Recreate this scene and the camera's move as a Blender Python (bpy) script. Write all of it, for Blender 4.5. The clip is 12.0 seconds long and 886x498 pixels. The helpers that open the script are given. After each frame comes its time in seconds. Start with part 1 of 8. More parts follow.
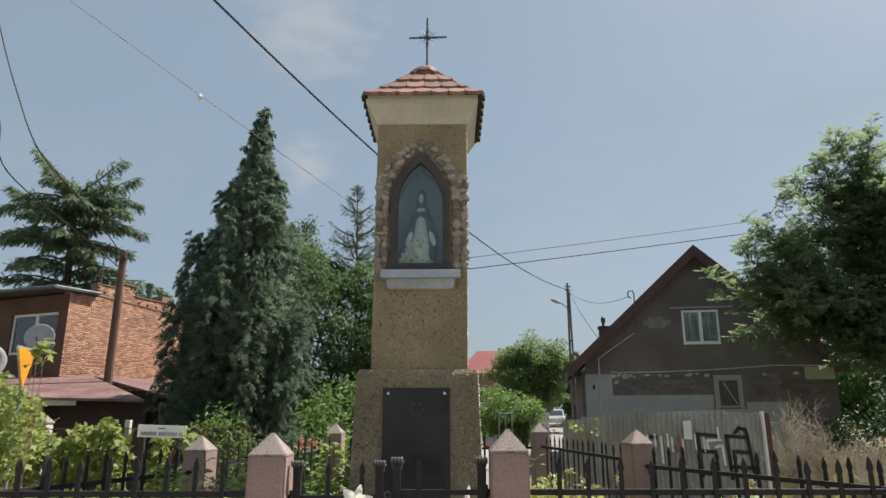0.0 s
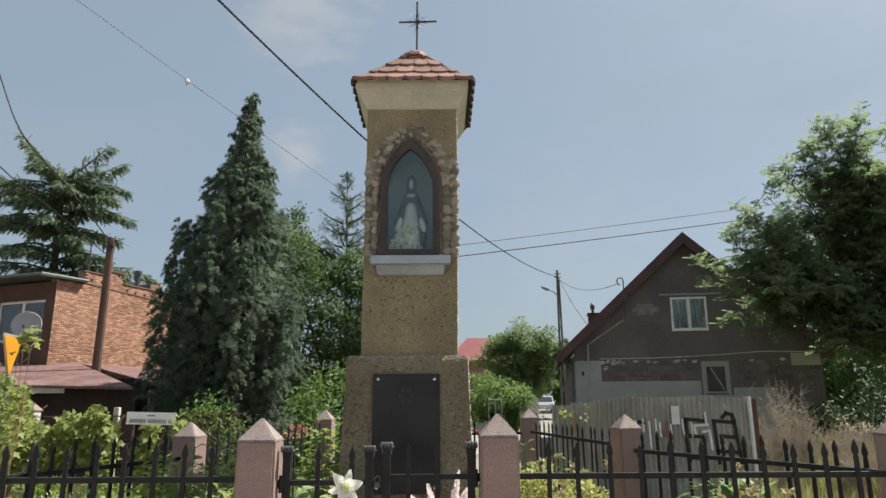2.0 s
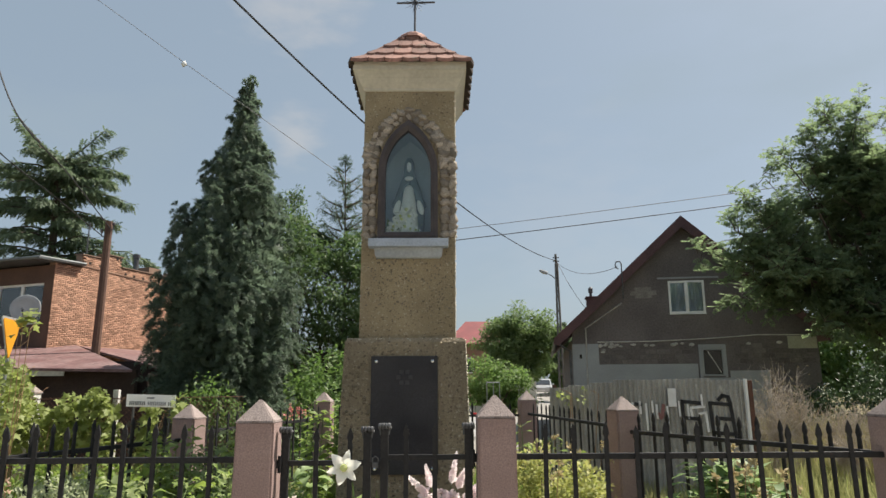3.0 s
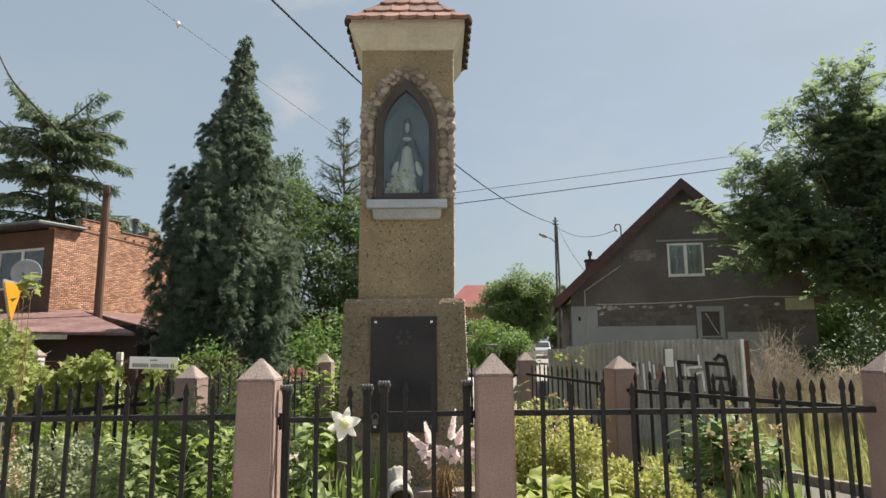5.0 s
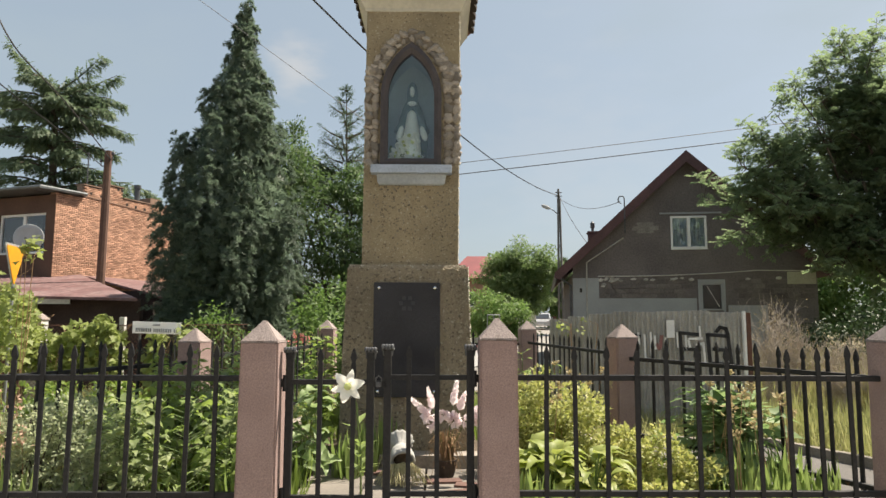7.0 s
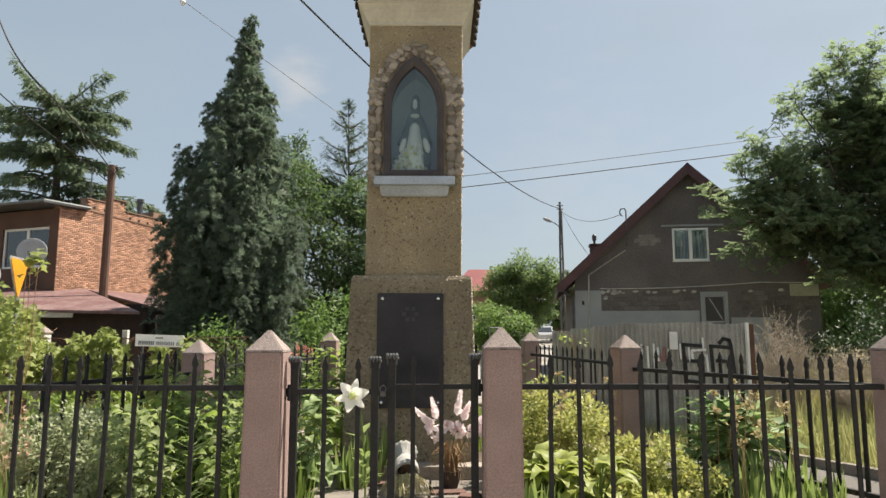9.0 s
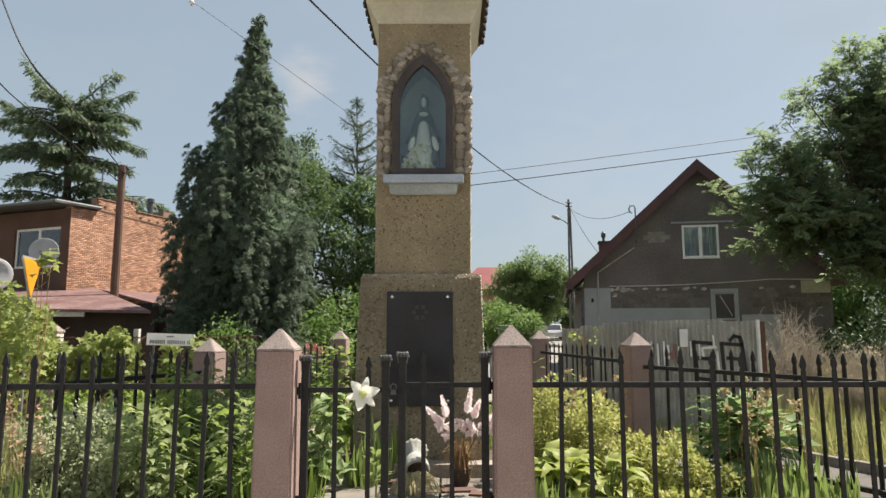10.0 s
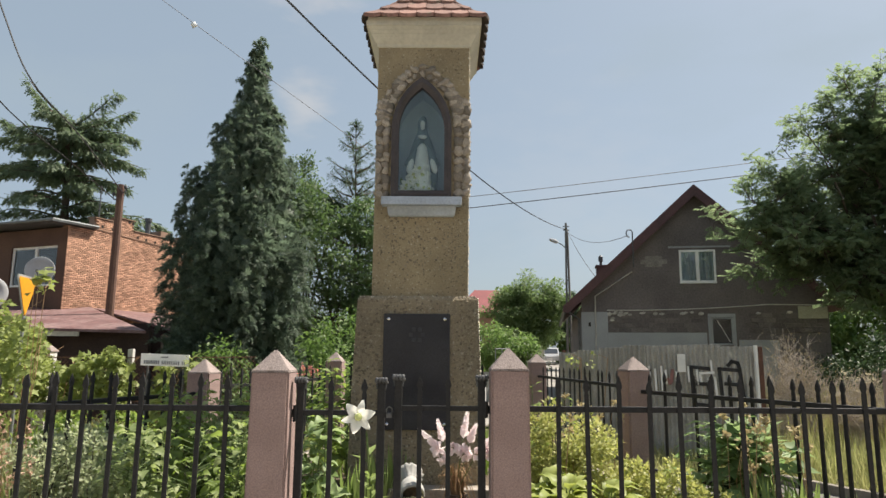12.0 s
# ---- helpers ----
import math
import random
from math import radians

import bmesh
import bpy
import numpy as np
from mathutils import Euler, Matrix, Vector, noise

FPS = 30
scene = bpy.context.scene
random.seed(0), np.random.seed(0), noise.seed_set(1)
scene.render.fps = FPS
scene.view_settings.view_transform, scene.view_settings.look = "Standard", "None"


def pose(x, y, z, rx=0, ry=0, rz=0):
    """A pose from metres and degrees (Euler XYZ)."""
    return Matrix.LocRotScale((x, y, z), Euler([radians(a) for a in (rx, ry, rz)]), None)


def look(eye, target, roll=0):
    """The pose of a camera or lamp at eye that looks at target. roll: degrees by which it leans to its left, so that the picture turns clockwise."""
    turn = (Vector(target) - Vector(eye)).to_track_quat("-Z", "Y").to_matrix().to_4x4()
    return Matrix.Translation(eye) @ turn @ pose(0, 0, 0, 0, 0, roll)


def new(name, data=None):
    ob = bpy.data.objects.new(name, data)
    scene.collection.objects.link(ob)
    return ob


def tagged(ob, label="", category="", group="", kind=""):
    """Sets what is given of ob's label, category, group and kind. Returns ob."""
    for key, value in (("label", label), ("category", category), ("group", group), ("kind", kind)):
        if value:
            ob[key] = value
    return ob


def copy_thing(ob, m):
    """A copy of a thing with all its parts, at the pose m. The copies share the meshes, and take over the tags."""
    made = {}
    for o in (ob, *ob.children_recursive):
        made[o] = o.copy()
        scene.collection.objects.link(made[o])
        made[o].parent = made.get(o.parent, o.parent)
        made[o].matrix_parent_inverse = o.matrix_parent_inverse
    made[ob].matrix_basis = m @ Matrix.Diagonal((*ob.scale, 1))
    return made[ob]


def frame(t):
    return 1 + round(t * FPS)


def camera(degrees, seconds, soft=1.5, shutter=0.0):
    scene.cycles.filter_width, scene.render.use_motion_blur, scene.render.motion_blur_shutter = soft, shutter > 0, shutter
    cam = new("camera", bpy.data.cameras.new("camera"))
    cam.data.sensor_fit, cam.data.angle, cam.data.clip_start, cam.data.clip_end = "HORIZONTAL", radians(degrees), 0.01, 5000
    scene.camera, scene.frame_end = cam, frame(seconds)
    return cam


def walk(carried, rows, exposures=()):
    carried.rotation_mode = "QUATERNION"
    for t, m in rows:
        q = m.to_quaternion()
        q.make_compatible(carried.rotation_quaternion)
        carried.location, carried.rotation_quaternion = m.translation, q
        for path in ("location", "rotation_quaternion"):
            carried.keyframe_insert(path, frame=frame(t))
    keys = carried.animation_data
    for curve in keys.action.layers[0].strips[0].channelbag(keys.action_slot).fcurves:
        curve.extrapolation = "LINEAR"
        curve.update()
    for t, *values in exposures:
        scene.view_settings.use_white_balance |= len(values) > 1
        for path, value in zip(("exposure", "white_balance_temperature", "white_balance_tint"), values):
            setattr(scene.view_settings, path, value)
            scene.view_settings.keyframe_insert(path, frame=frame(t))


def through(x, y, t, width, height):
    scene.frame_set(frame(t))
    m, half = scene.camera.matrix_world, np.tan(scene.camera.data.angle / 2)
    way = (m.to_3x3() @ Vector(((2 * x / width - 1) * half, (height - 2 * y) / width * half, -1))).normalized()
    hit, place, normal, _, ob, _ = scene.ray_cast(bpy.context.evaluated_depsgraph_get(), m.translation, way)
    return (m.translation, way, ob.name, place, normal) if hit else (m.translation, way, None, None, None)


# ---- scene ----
cam = camera(68.3, 12.0)
PATH = [
    (0, (-0.014, -0.005, 1.418), (-0.031, 1.932, 1.913), -0.1),
    (0.5, (-0.012, 0.006, 1.414), (-0.012, 1.947, 1.897), -0.1),
    (1, (-0.012, 0.002, 1.412), (-0.008, 1.947, 1.88), -0.3),
    (1.5, (-0.012, 0.013, 1.408), (-0.002, 1.961, 1.861), -0.3),
    (2, (-0.013, 0.014, 1.408), (0.0, 1.96, 1.866), -0.3),
    (2.5, (-0.011, 0.016, 1.404), (0.0, 1.969, 1.836), -0.4),
    (3, (-0.007, 0.015, 1.399), (0.01, 1.973, 1.809), -0.3),
    (5, (0.003, 0.021, 1.373), (0.02, 1.998, 1.675), -0.5),
    (5.5, (-0.002, 0.028, 1.362), (0.031, 2.008, 1.64), -0.5),
    (6, (-0.005, 0.034, 1.354), (0.002, 2.022, 1.573), -0.4),
    (6.5, (-0.011, 0.05, 1.344), (-0.011, 2.042, 1.524), -0.0),
    (7, (-0.018, 0.063, 1.335), (-0.006, 2.052, 1.55), 0.2),
    (7.5, (-0.016, 0.057, 1.322), (0.008, 2.039, 1.587), -0.1),
    (9.5, (-0.036, 0.041, 1.309), (-0.043, 2.025, 1.562), -0.0),
    (10, (-0.038, 0.041, 1.311), (-0.057, 2.025, 1.561), -0.1),
    (10.5, (-0.038, 0.046, 1.309), (-0.055, 2.031, 1.554), 0.0),
    (11, (-0.037, 0.039, 1.31), (-0.062, 2.019, 1.589), 0.2),
    (11.5, (-0.036, 0.037, 1.308), (-0.061, 2.013, 1.617), 0.3),
    (12, (-0.04, 0.049, 1.31), (-0.051, 2.023, 1.628), 0.4),
]
walk(cam, [(t, look(eye, target, roll)) for t, eye, target, roll in PATH],
     exposures=[(0.0, 0.77, 6450, 10), (3.0, 0.85, 6580, 10), (5.0, 0.99, 6800, 11), (6.5, 1.11, 6920, 11), (9.5, 1.05, 6820, 11), (12.0, 0.99, 6700, 11)])

# ---- light ----
SUN_AZ, SUN_EL = 62.0, 57.0          # azimuth from +y towards +x, elevation
world = bpy.data.worlds.new("sky")
scene.world = world
world.use_nodes = True
wn, wl = world.node_tree.nodes, world.node_tree.links
wn.clear()
sky = wn.new("ShaderNodeTexSky")
sky.sky_type = "NISHITA"
sky.sun_disc = False
sky.sun_elevation, sky.sun_rotation = radians(SUN_EL), radians(SUN_AZ)
sky.air_density, sky.dust_density, sky.ozone_density = 1.0, 2.5, 1.2
w_co = wn.new("ShaderNodeTexCoord")
w_map = wn.new("ShaderNodeMapping")
w_map.inputs["Scale"].default_value = (2.2, 2.2, 5.5)
w_noise = wn.new("ShaderNodeTexNoise")
w_noise.inputs["Scale"].default_value = 1.3
w_noise.inputs["Detail"].default_value = 6
w_ramp = wn.new("ShaderNodeValToRGB")
w_ramp.color_ramp.elements[0].position, w_ramp.color_ramp.elements[1].position = 0.50, 0.80
w_ramp.color_ramp.elements[0].color = (0.66, 0.66, 0.66, 1)
w_ramp.color_ramp.elements[1].color = (0.86, 0.86, 0.86, 1)
w_mix = wn.new("ShaderNodeMix")
w_mix.data_type = "RGBA"
w_mix.inputs["B"].default_value = (2.77, 3.43, 3.92, 1)
w_bg = wn.new("ShaderNodeBackground")
w_bg.inputs["Strength"].default_value = 0.075
w_out = wn.new("ShaderNodeOutputWorld")
wl.new(w_co.outputs["Generated"], w_map.inputs["Vector"])
wl.new(w_map.outputs["Vector"], w_noise.inputs["Vector"])
wl.new(w_noise.outputs["Fac"], w_ramp.inputs["Fac"])
wl.new(w_ramp.outputs["Color"], w_mix.inputs["Factor"])
wl.new(sky.outputs["Color"], w_mix.inputs["A"])
# soft clouds: a few hazy drifts with noisy rims
w_dis = wn.new("ShaderNodeTexNoise")
w_dis.inputs["Scale"].default_value, w_dis.inputs["Detail"].default_value = 7.0, 5
wl.new(w_map.outputs["Vector"], w_dis.inputs["Vector"])
w_last = w_mix.outputs["Result"]
for drift, reach, thick in (((-0.208, 0.907, 0.366), 0.060, 0.42), ((-0.187, 0.821, 0.54), 0.115, 0.40), ((0.19, 0.95, 0.25), 0.20, 0.10)):
    w_far = wn.new("ShaderNodeVectorMath")
    w_far.operation = "DISTANCE"
    wl.new(w_co.outputs["Generated"], w_far.inputs[0])
    w_far.inputs[1].default_value = drift
    w_add = wn.new("ShaderNodeMath")
    w_add.operation = "MULTIPLY_ADD"
    wl.new(w_dis.outputs["Fac"], w_add.inputs[0])
    w_add.inputs[1].default_value = reach * 1.6
    wl.new(w_far.outputs["Value"], w_add.inputs[2])
    w_fac = wn.new("ShaderNodeMapRange")
    w_fac.interpolation_type = "SMOOTHSTEP"
    w_fac.inputs["From Min"].default_value, w_fac.inputs["From Max"].default_value = reach * 1.75, reach * 0.75
    w_fac.inputs["To Max"].default_value = thick
    wl.new(w_add.outputs["Value"], w_fac.inputs["Value"])
    w_cl = wn.new("ShaderNodeMix")
    w_cl.data_type = "RGBA"
    w_cl.inputs["B"].default_value = (4.9, 4.75, 4.65, 1)
    wl.new(w_fac.outputs["Result"], w_cl.inputs["Factor"])
    wl.new(w_last, w_cl.inputs["A"])
    w_last = w_cl.outputs["Result"]
wl.new(w_last, w_bg.inputs["Color"])
wl.new(w_bg.outputs["Background"], w_out.inputs["Surface"])

sun = new("sun", bpy.data.lights.new("sun", "SUN"))
sun.data.energy, sun.data.angle, sun.data.color = 5.0, radians(0.6), (1.0, 0.93, 0.82)
az, el = radians(SUN_AZ), radians(SUN_EL)
sun.matrix_world = look((math.sin(az) * math.cos(el) * 50, math.cos(az) * math.cos(el) * 50, math.sin(el) * 50), (0, 0, 0))

rng = np.random.default_rng(11)


# ---- materials ----
def mat(name, color, second=None, rough=0.8, large=1.2, fine=40.0, grain=0.18, bump=0.25, metal=0.0, spec=0.4,
        spots=None, spot_scale=9.0, spot_cut=0.62, vary=0.0, coat=0.0):
    """A grained surface: two colours mixed by a broad noise, a fine grain, optional spots, and relief."""
    m = bpy.data.materials.new(name)
    m.use_nodes = True
    nt = m.node_tree
    n, l = nt.nodes, nt.links
    b = n["Principled BSDF"]
    b.inputs["Roughness"].default_value = rough
    b.inputs["Metallic"].default_value = metal
    b.inputs["Specular IOR Level"].default_value = spec
    b.inputs["Coat Weight"].default_value = coat
    co = n.new("ShaderNodeTexCoord")
    second = second or tuple(c * 0.7 for c in color)

    def noise_node(scale, detail=5.0):
        t = n.new("ShaderNodeTexNoise")
        t.inputs["Scale"].default_value, t.inputs["Detail"].default_value = scale, detail
        l.new(co.outputs["Object"], t.inputs["Vector"])
        return t

    big = noise_node(large)
    ramp = n.new("ShaderNodeValToRGB")
    ramp.color_ramp.elements[0].position, ramp.color_ramp.elements[1].position = 0.35, 0.68
    ramp.color_ramp.elements[0].color, ramp.color_ramp.elements[1].color = (*color, 1), (*second, 1)
    l.new(big.outputs["Fac"], ramp.inputs["Fac"])
    small = noise_node(fine)
    rng_node = n.new("ShaderNodeMapRange")
    rng_node.inputs["From Min"].default_value, rng_node.inputs["From Max"].default_value = 0.3, 0.7
    rng_node.inputs["To Min"].default_value, rng_node.inputs["To Max"].default_value = 1 - grain, 1 + grain
    l.new(small.outputs["Fac"], rng_node.inputs["Value"])
    hsv = n.new("ShaderNodeHueSaturation")
    l.new(ramp.outputs["Color"], hsv.inputs["Color"])
    l.new(rng_node.outputs["Result"], hsv.inputs["Value"])
    colour = hsv.outputs["Color"]
    if spots:
        sn = noise_node(spot_scale, 3.0)
        sr = n.new("ShaderNodeValToRGB")
        sr.color_ramp.elements[0].position, sr.color_ramp.elements[1].position = spot_cut, spot_cut + 0.05
        l.new(sn.outputs["Fac"], sr.inputs["Fac"])
        mx = n.new("ShaderNodeMix")
        mx.data_type = "RGBA"
        mx.inputs["B"].default_value = (*spots, 1)
        l.new(sr.outputs["Color"], mx.inputs["Factor"])
        l.new(colour, mx.inputs["A"])
        colour = mx.outputs["Result"]
    if vary:
        info = n.new("ShaderNodeObjectInfo")
        vr = n.new("ShaderNodeMapRange")
        vr.inputs["To Min"].default_value, vr.inputs["To Max"].default_value = 1 - vary, 1 + vary
        l.new(info.outputs["Random"], vr.inputs["Value"])
        geo = n.new("ShaderNodeNewGeometry")
        vi = n.new("ShaderNodeMapRange")
        vi.inputs["To Min"].default_value, vi.inputs["To Max"].default_value = 1 - vary, 1 + vary
        l.new(geo.outputs["Random Per Island"], vi.inputs["Value"])
        mul = n.new("ShaderNodeMath")
        mul.operation = "MULTIPLY"
        l.new(vr.outputs["Result"], mul.inputs[0])
        l.new(vi.outputs["Result"], mul.inputs[1])
        h2 = n.new("ShaderNodeHueSaturation")
        l.new(colour, h2.inputs["Color"])
        l.new(mul.outputs["Value"], h2.inputs["Value"])
        colour = h2.outputs["Color"]
    l.new(colour, b.inputs["Base Color"])
    if bump:
        bn = n.new("ShaderNodeBump")
        bn.inputs["Strength"].default_value, bn.inputs["Distance"].default_value = bump, 0.01
        l.new(small.outputs["Fac"], bn.inputs["Height"])
        l.new(bn.outputs["Normal"], b.inputs["Normal"])
    return m


def leaf_mat(name, color, second, through=0.35, rough=0.55, spec=0.35):
    """Thin foliage: each leaf its own tint, part of the light goes through."""
    m = bpy.data.materials.new(name)
    m.use_nodes = True
    n, l = m.node_tree.nodes, m.node_tree.links
    b = n["Principled BSDF"]
    b.inputs["Roughness"].default_value = rough
    b.inputs["Specular IOR Level"].default_value = spec
    geo = n.new("ShaderNodeNewGeometry")
    co = n.new("ShaderNodeTexCoord")
    t = n.new("ShaderNodeTexNoise")
    t.inputs["Scale"].default_value = 2.3
    l.new(co.outputs["Object"], t.inputs["Vector"])
    add = n.new("ShaderNodeMath")
    add.operation = "MULTIPLY_ADD"
    add.inputs[1].default_value, add.inputs[2].default_value = 0.75, -0.12
    info = n.new("ShaderNodeObjectInfo")
    both = n.new("ShaderNodeMath")
    both.operation = "ADD"
    wrap = n.new("ShaderNodeMath")
    wrap.operation = "FRACT"
    l.new(geo.outputs["Random Per Island"], both.inputs[0])
    l.new(info.outputs["Random"], both.inputs[1])
    l.new(both.outputs["Value"], wrap.inputs[0])
    l.new(wrap.outputs["Value"], add.inputs[0])
    add2 = n.new("ShaderNodeMath")
    add2.operation = "MULTIPLY_ADD"
    add2.inputs[1].default_value = 0.5
    l.new(t.outputs["Fac"], add2.inputs[0])
    l.new(add.outputs["Value"], add2.inputs[2])
    mx = n.new("ShaderNodeMix")
    mx.data_type = "RGBA"
    mx.inputs["A"].default_value, mx.inputs["B"].default_value = (*color, 1), (*second, 1)
    l.new(add2.outputs["Value"], mx.inputs["Factor"])
    l.new(mx.outputs["Result"], b.inputs["Base Color"])
    tr = n.new("ShaderNodeBsdfTranslucent")
    bright = n.new("ShaderNodeHueSaturation")
    bright.inputs["Value"].default_value, bright.inputs["Saturation"].default_value = 1.5, 1.1
    l.new(mx.outputs["Result"], bright.inputs["Color"])
    l.new(bright.outputs["Color"], tr.inputs["Color"])
    ms = n.new("ShaderNodeMixShader")
    ms.inputs["Fac"].default_value = through
    l.new(b.outputs["BSDF"], ms.inputs[1])
    l.new(tr.outputs["BSDF"], ms.inputs[2])
    l.new(ms.outputs["Shader"], n["Material Output"].inputs["Surface"])
    return m


def glass_mat(name, tint=(0.8, 0.88, 0.9), clear=0.75):
    m = bpy.data.materials.new(name)
    m.use_nodes = True
    n, l = m.node_tree.nodes, m.node_tree.links
    n.remove(n["Principled BSDF"])
    tr = n.new("ShaderNodeBsdfTransparent")
    tr.inputs["Color"].default_value = (*tint, 1)
    gl = n.new("ShaderNodeBsdfGlossy")
    gl.inputs["Roughness"].default_value = 0.03
    fr = n.new("ShaderNodeFresnel")
    fr.inputs["IOR"].default_value = 1.52
    mul = n.new("ShaderNodeMath")
    mul.operation = "MULTIPLY_ADD"
    mul.inputs[1].default_value, mul.inputs[2].default_value = 1.6, 1.0 - clear - 0.07
    l.new(fr.outputs["Fac"], mul.inputs[0])
    ms = n.new("ShaderNodeMixShader")
    l.new(mul.outputs["Value"], ms.inputs["Fac"])
    l.new(tr.outputs["BSDF"], ms.inputs[1])
    l.new(gl.outputs["BSDF"], ms.inputs[2])
    l.new(ms.outputs["Shader"], n["Material Output"].inputs["Surface"])
    return m


def pebble_mat(name, scale, stones, bed):
    """Pebble dash: small stones of several colours, each a cell with its own tint, bedded in mortar, with relief and broad stains."""
    m = bpy.data.materials.new(name)
    m.use_nodes = True
    n, l = m.node_tree.nodes, m.node_tree.links
    b = n["Principled BSDF"]
    b.inputs["Roughness"].default_value = 0.92
    b.inputs["Specular IOR Level"].default_value = 0.3
    co = n.new("ShaderNodeTexCoord")
    warp = n.new("ShaderNodeTexNoise")
    warp.inputs["Scale"].default_value = scale * 0.6
    l.new(co.outputs["Object"], warp.inputs["Vector"])
    mixv = n.new("ShaderNodeVectorMath")
    mixv.operation = "MULTIPLY_ADD"
    mixv.inputs[1].default_value = (0.018, 0.018, 0.018)
    l.new(warp.outputs["Color"], mixv.inputs[0])
    l.new(co.outputs["Object"], mixv.inputs[2])
    cell = n.new("ShaderNodeTexVoronoi")
    cell.inputs["Scale"].default_value = scale
    l.new(mixv.outputs["Vector"], cell.inputs["Vector"])
    rim = n.new("ShaderNodeTexVoronoi")
    rim.feature = "DISTANCE_TO_EDGE"
    rim.inputs["Scale"].default_value = scale
    l.new(mixv.outputs["Vector"], rim.inputs["Vector"])
    split = n.new("ShaderNodeSeparateColor")
    l.new(cell.outputs["Color"], split.inputs["Color"])
    tint = n.new("ShaderNodeValToRGB")
    el = tint.color_ramp.elements
    tint.color_ramp.interpolation = "CONSTANT"
    el[0].position, el[0].color = 0.0, (*stones[0], 1)
    el[1].position, el[1].color = 0.07, (*stones[1], 1)
    for pos, c in zip((0.55, 0.80, 0.93), stones[2:]):
        el.new(pos).color = (*c, 1)
    l.new(split.outputs["Red"], tint.inputs["Fac"])
    gap = n.new("ShaderNodeMapRange")
    gap.inputs["From Min"].default_value, gap.inputs["From Max"].default_value = 0.05, 0.16
    l.new(rim.outputs["Distance"], gap.inputs["Value"])
    body = n.new("ShaderNodeMix")
    body.data_type = "RGBA"
    body.inputs["A"].default_value = (*bed, 1)
    l.new(gap.outputs["Result"], body.inputs["Factor"])
    l.new(tint.outputs["Color"], body.inputs["B"])
    stain = n.new("ShaderNodeTexNoise")
    stain.inputs["Scale"].default_value, stain.inputs["Detail"].default_value = 2.2, 6
    l.new(co.outputs["Object"], stain.inputs["Vector"])
    level = n.new("ShaderNodeMapRange")
    level.inputs["From Min"].default_value, level.inputs["From Max"].default_value = 0.3, 0.7
    level.inputs["To Min"].default_value, level.inputs["To Max"].default_value = 0.80, 1.18
    l.new(stain.outputs["Fac"], level.inputs["Value"])
    hsv = n.new("ShaderNodeHueSaturation")
    l.new(body.outputs["Result"], hsv.inputs["Color"])
    l.new(level.outputs["Result"], hsv.inputs["Value"])
    l.new(hsv.outputs["Color"], b.inputs["Base Color"])
    bump = n.new("ShaderNodeBump")
    bump.inputs["Strength"].default_value, bump.inputs["Distance"].default_value = 0.9, 0.012
    l.new(gap.outputs["Result"], bump.inputs["Height"])
    l.new(bump.outputs["Normal"], b.inputs["Normal"])
    return m


PEBBLE = pebble_mat("pebble_dash", 74, ((0.20, 0.155, 0.105), (0.385, 0.31, 0.20), (0.42, 0.345, 0.23), (0.335, 0.265, 0.17), (0.50, 0.435, 0.32)), (0.36, 0.29, 0.185))
PEBBLE_BASE = pebble_mat("pebble_dash_grey", 56, ((0.17, 0.14, 0.105), (0.325, 0.27, 0.19), (0.36, 0.305, 0.22), (0.27, 0.222, 0.16), (0.43, 0.385, 0.30)), (0.295, 0.242, 0.17))
PEBBLE_SUNLIT = mat("sunlit_pale_pebble", (0.66, 0.61, 0.50), (0.48, 0.42, 0.31), 0.8, 8, 60, 0.2, 0.4, vary=0.25)
COBBLE = mat("field_stone", (0.30, 0.262, 0.215), (0.145, 0.124, 0.105), 0.85, 9, 45, 0.25, 0.6, vary=0.45)
MORTAR_SHADED = mat("shaded_mortar", (0.20, 0.16, 0.115), (0.12, 0.098, 0.075), 0.95, 14, 50, 0.3, 0.9)
LIME = mat("cream_lime_paint", (0.508, 0.480, 0.398), (0.402, 0.377, 0.316), 0.9, 3.0, 30, 0.08, 0.3, spots=(0.36, 0.32, 0.25), spot_scale=5, spot_cut=0.70)
SILL = mat("grey_concrete_sill", (0.38, 0.43, 0.51), (0.32, 0.36, 0.42), 0.8, 5, 60, 0.12, 0.3)
# clay tile with the shade of the backlit side eaves in its colour
TILE_BACKLIT = mat("shade_dark_clay_tile", (0.085, 0.066, 0.058), (0.06, 0.05, 0.046), 0.9, 5, 40, 0.3, 0.4, spots=(0.11, 0.105, 0.085), spot_scale=9, spot_cut=0.68, vary=0.25)
TILE = mat("clay_roof_tile", (0.27, 0.145, 0.115), (0.195, 0.108, 0.088), 0.8, 5, 40, 0.25, 0.3, spots=(0.17, 0.12, 0.09), spot_scale=7, spot_cut=0.66, vary=0.22)
IRON = mat("grey_iron", (0.12, 0.125, 0.13), (0.08, 0.08, 0.085), 0.55, 6, 60, 0.2, 0.2, metal=0.6)
FRAME = mat("dark_brown_frame", (0.062, 0.050, 0.050), (0.042, 0.034, 0.034), 0.55, 6, 50, 0.2, 0.2)
NICHE = mat("pale_blue_niche", (0.46, 0.55, 0.585), (0.385, 0.47, 0.51), 0.9, 3, 40, 0.06, 0.1)
PLAQUE = mat("black_granite", (0.018, 0.0195, 0.027), (0.030, 0.032, 0.040), 0.18, 4, 120, 0.3, 0.0, spec=0.28)
BOLT = mat("chrome_bolt", (0.75, 0.75, 0.76), (0.6, 0.6, 0.6), 0.25, 8, 60, 0.1, 0.0, metal=1.0)
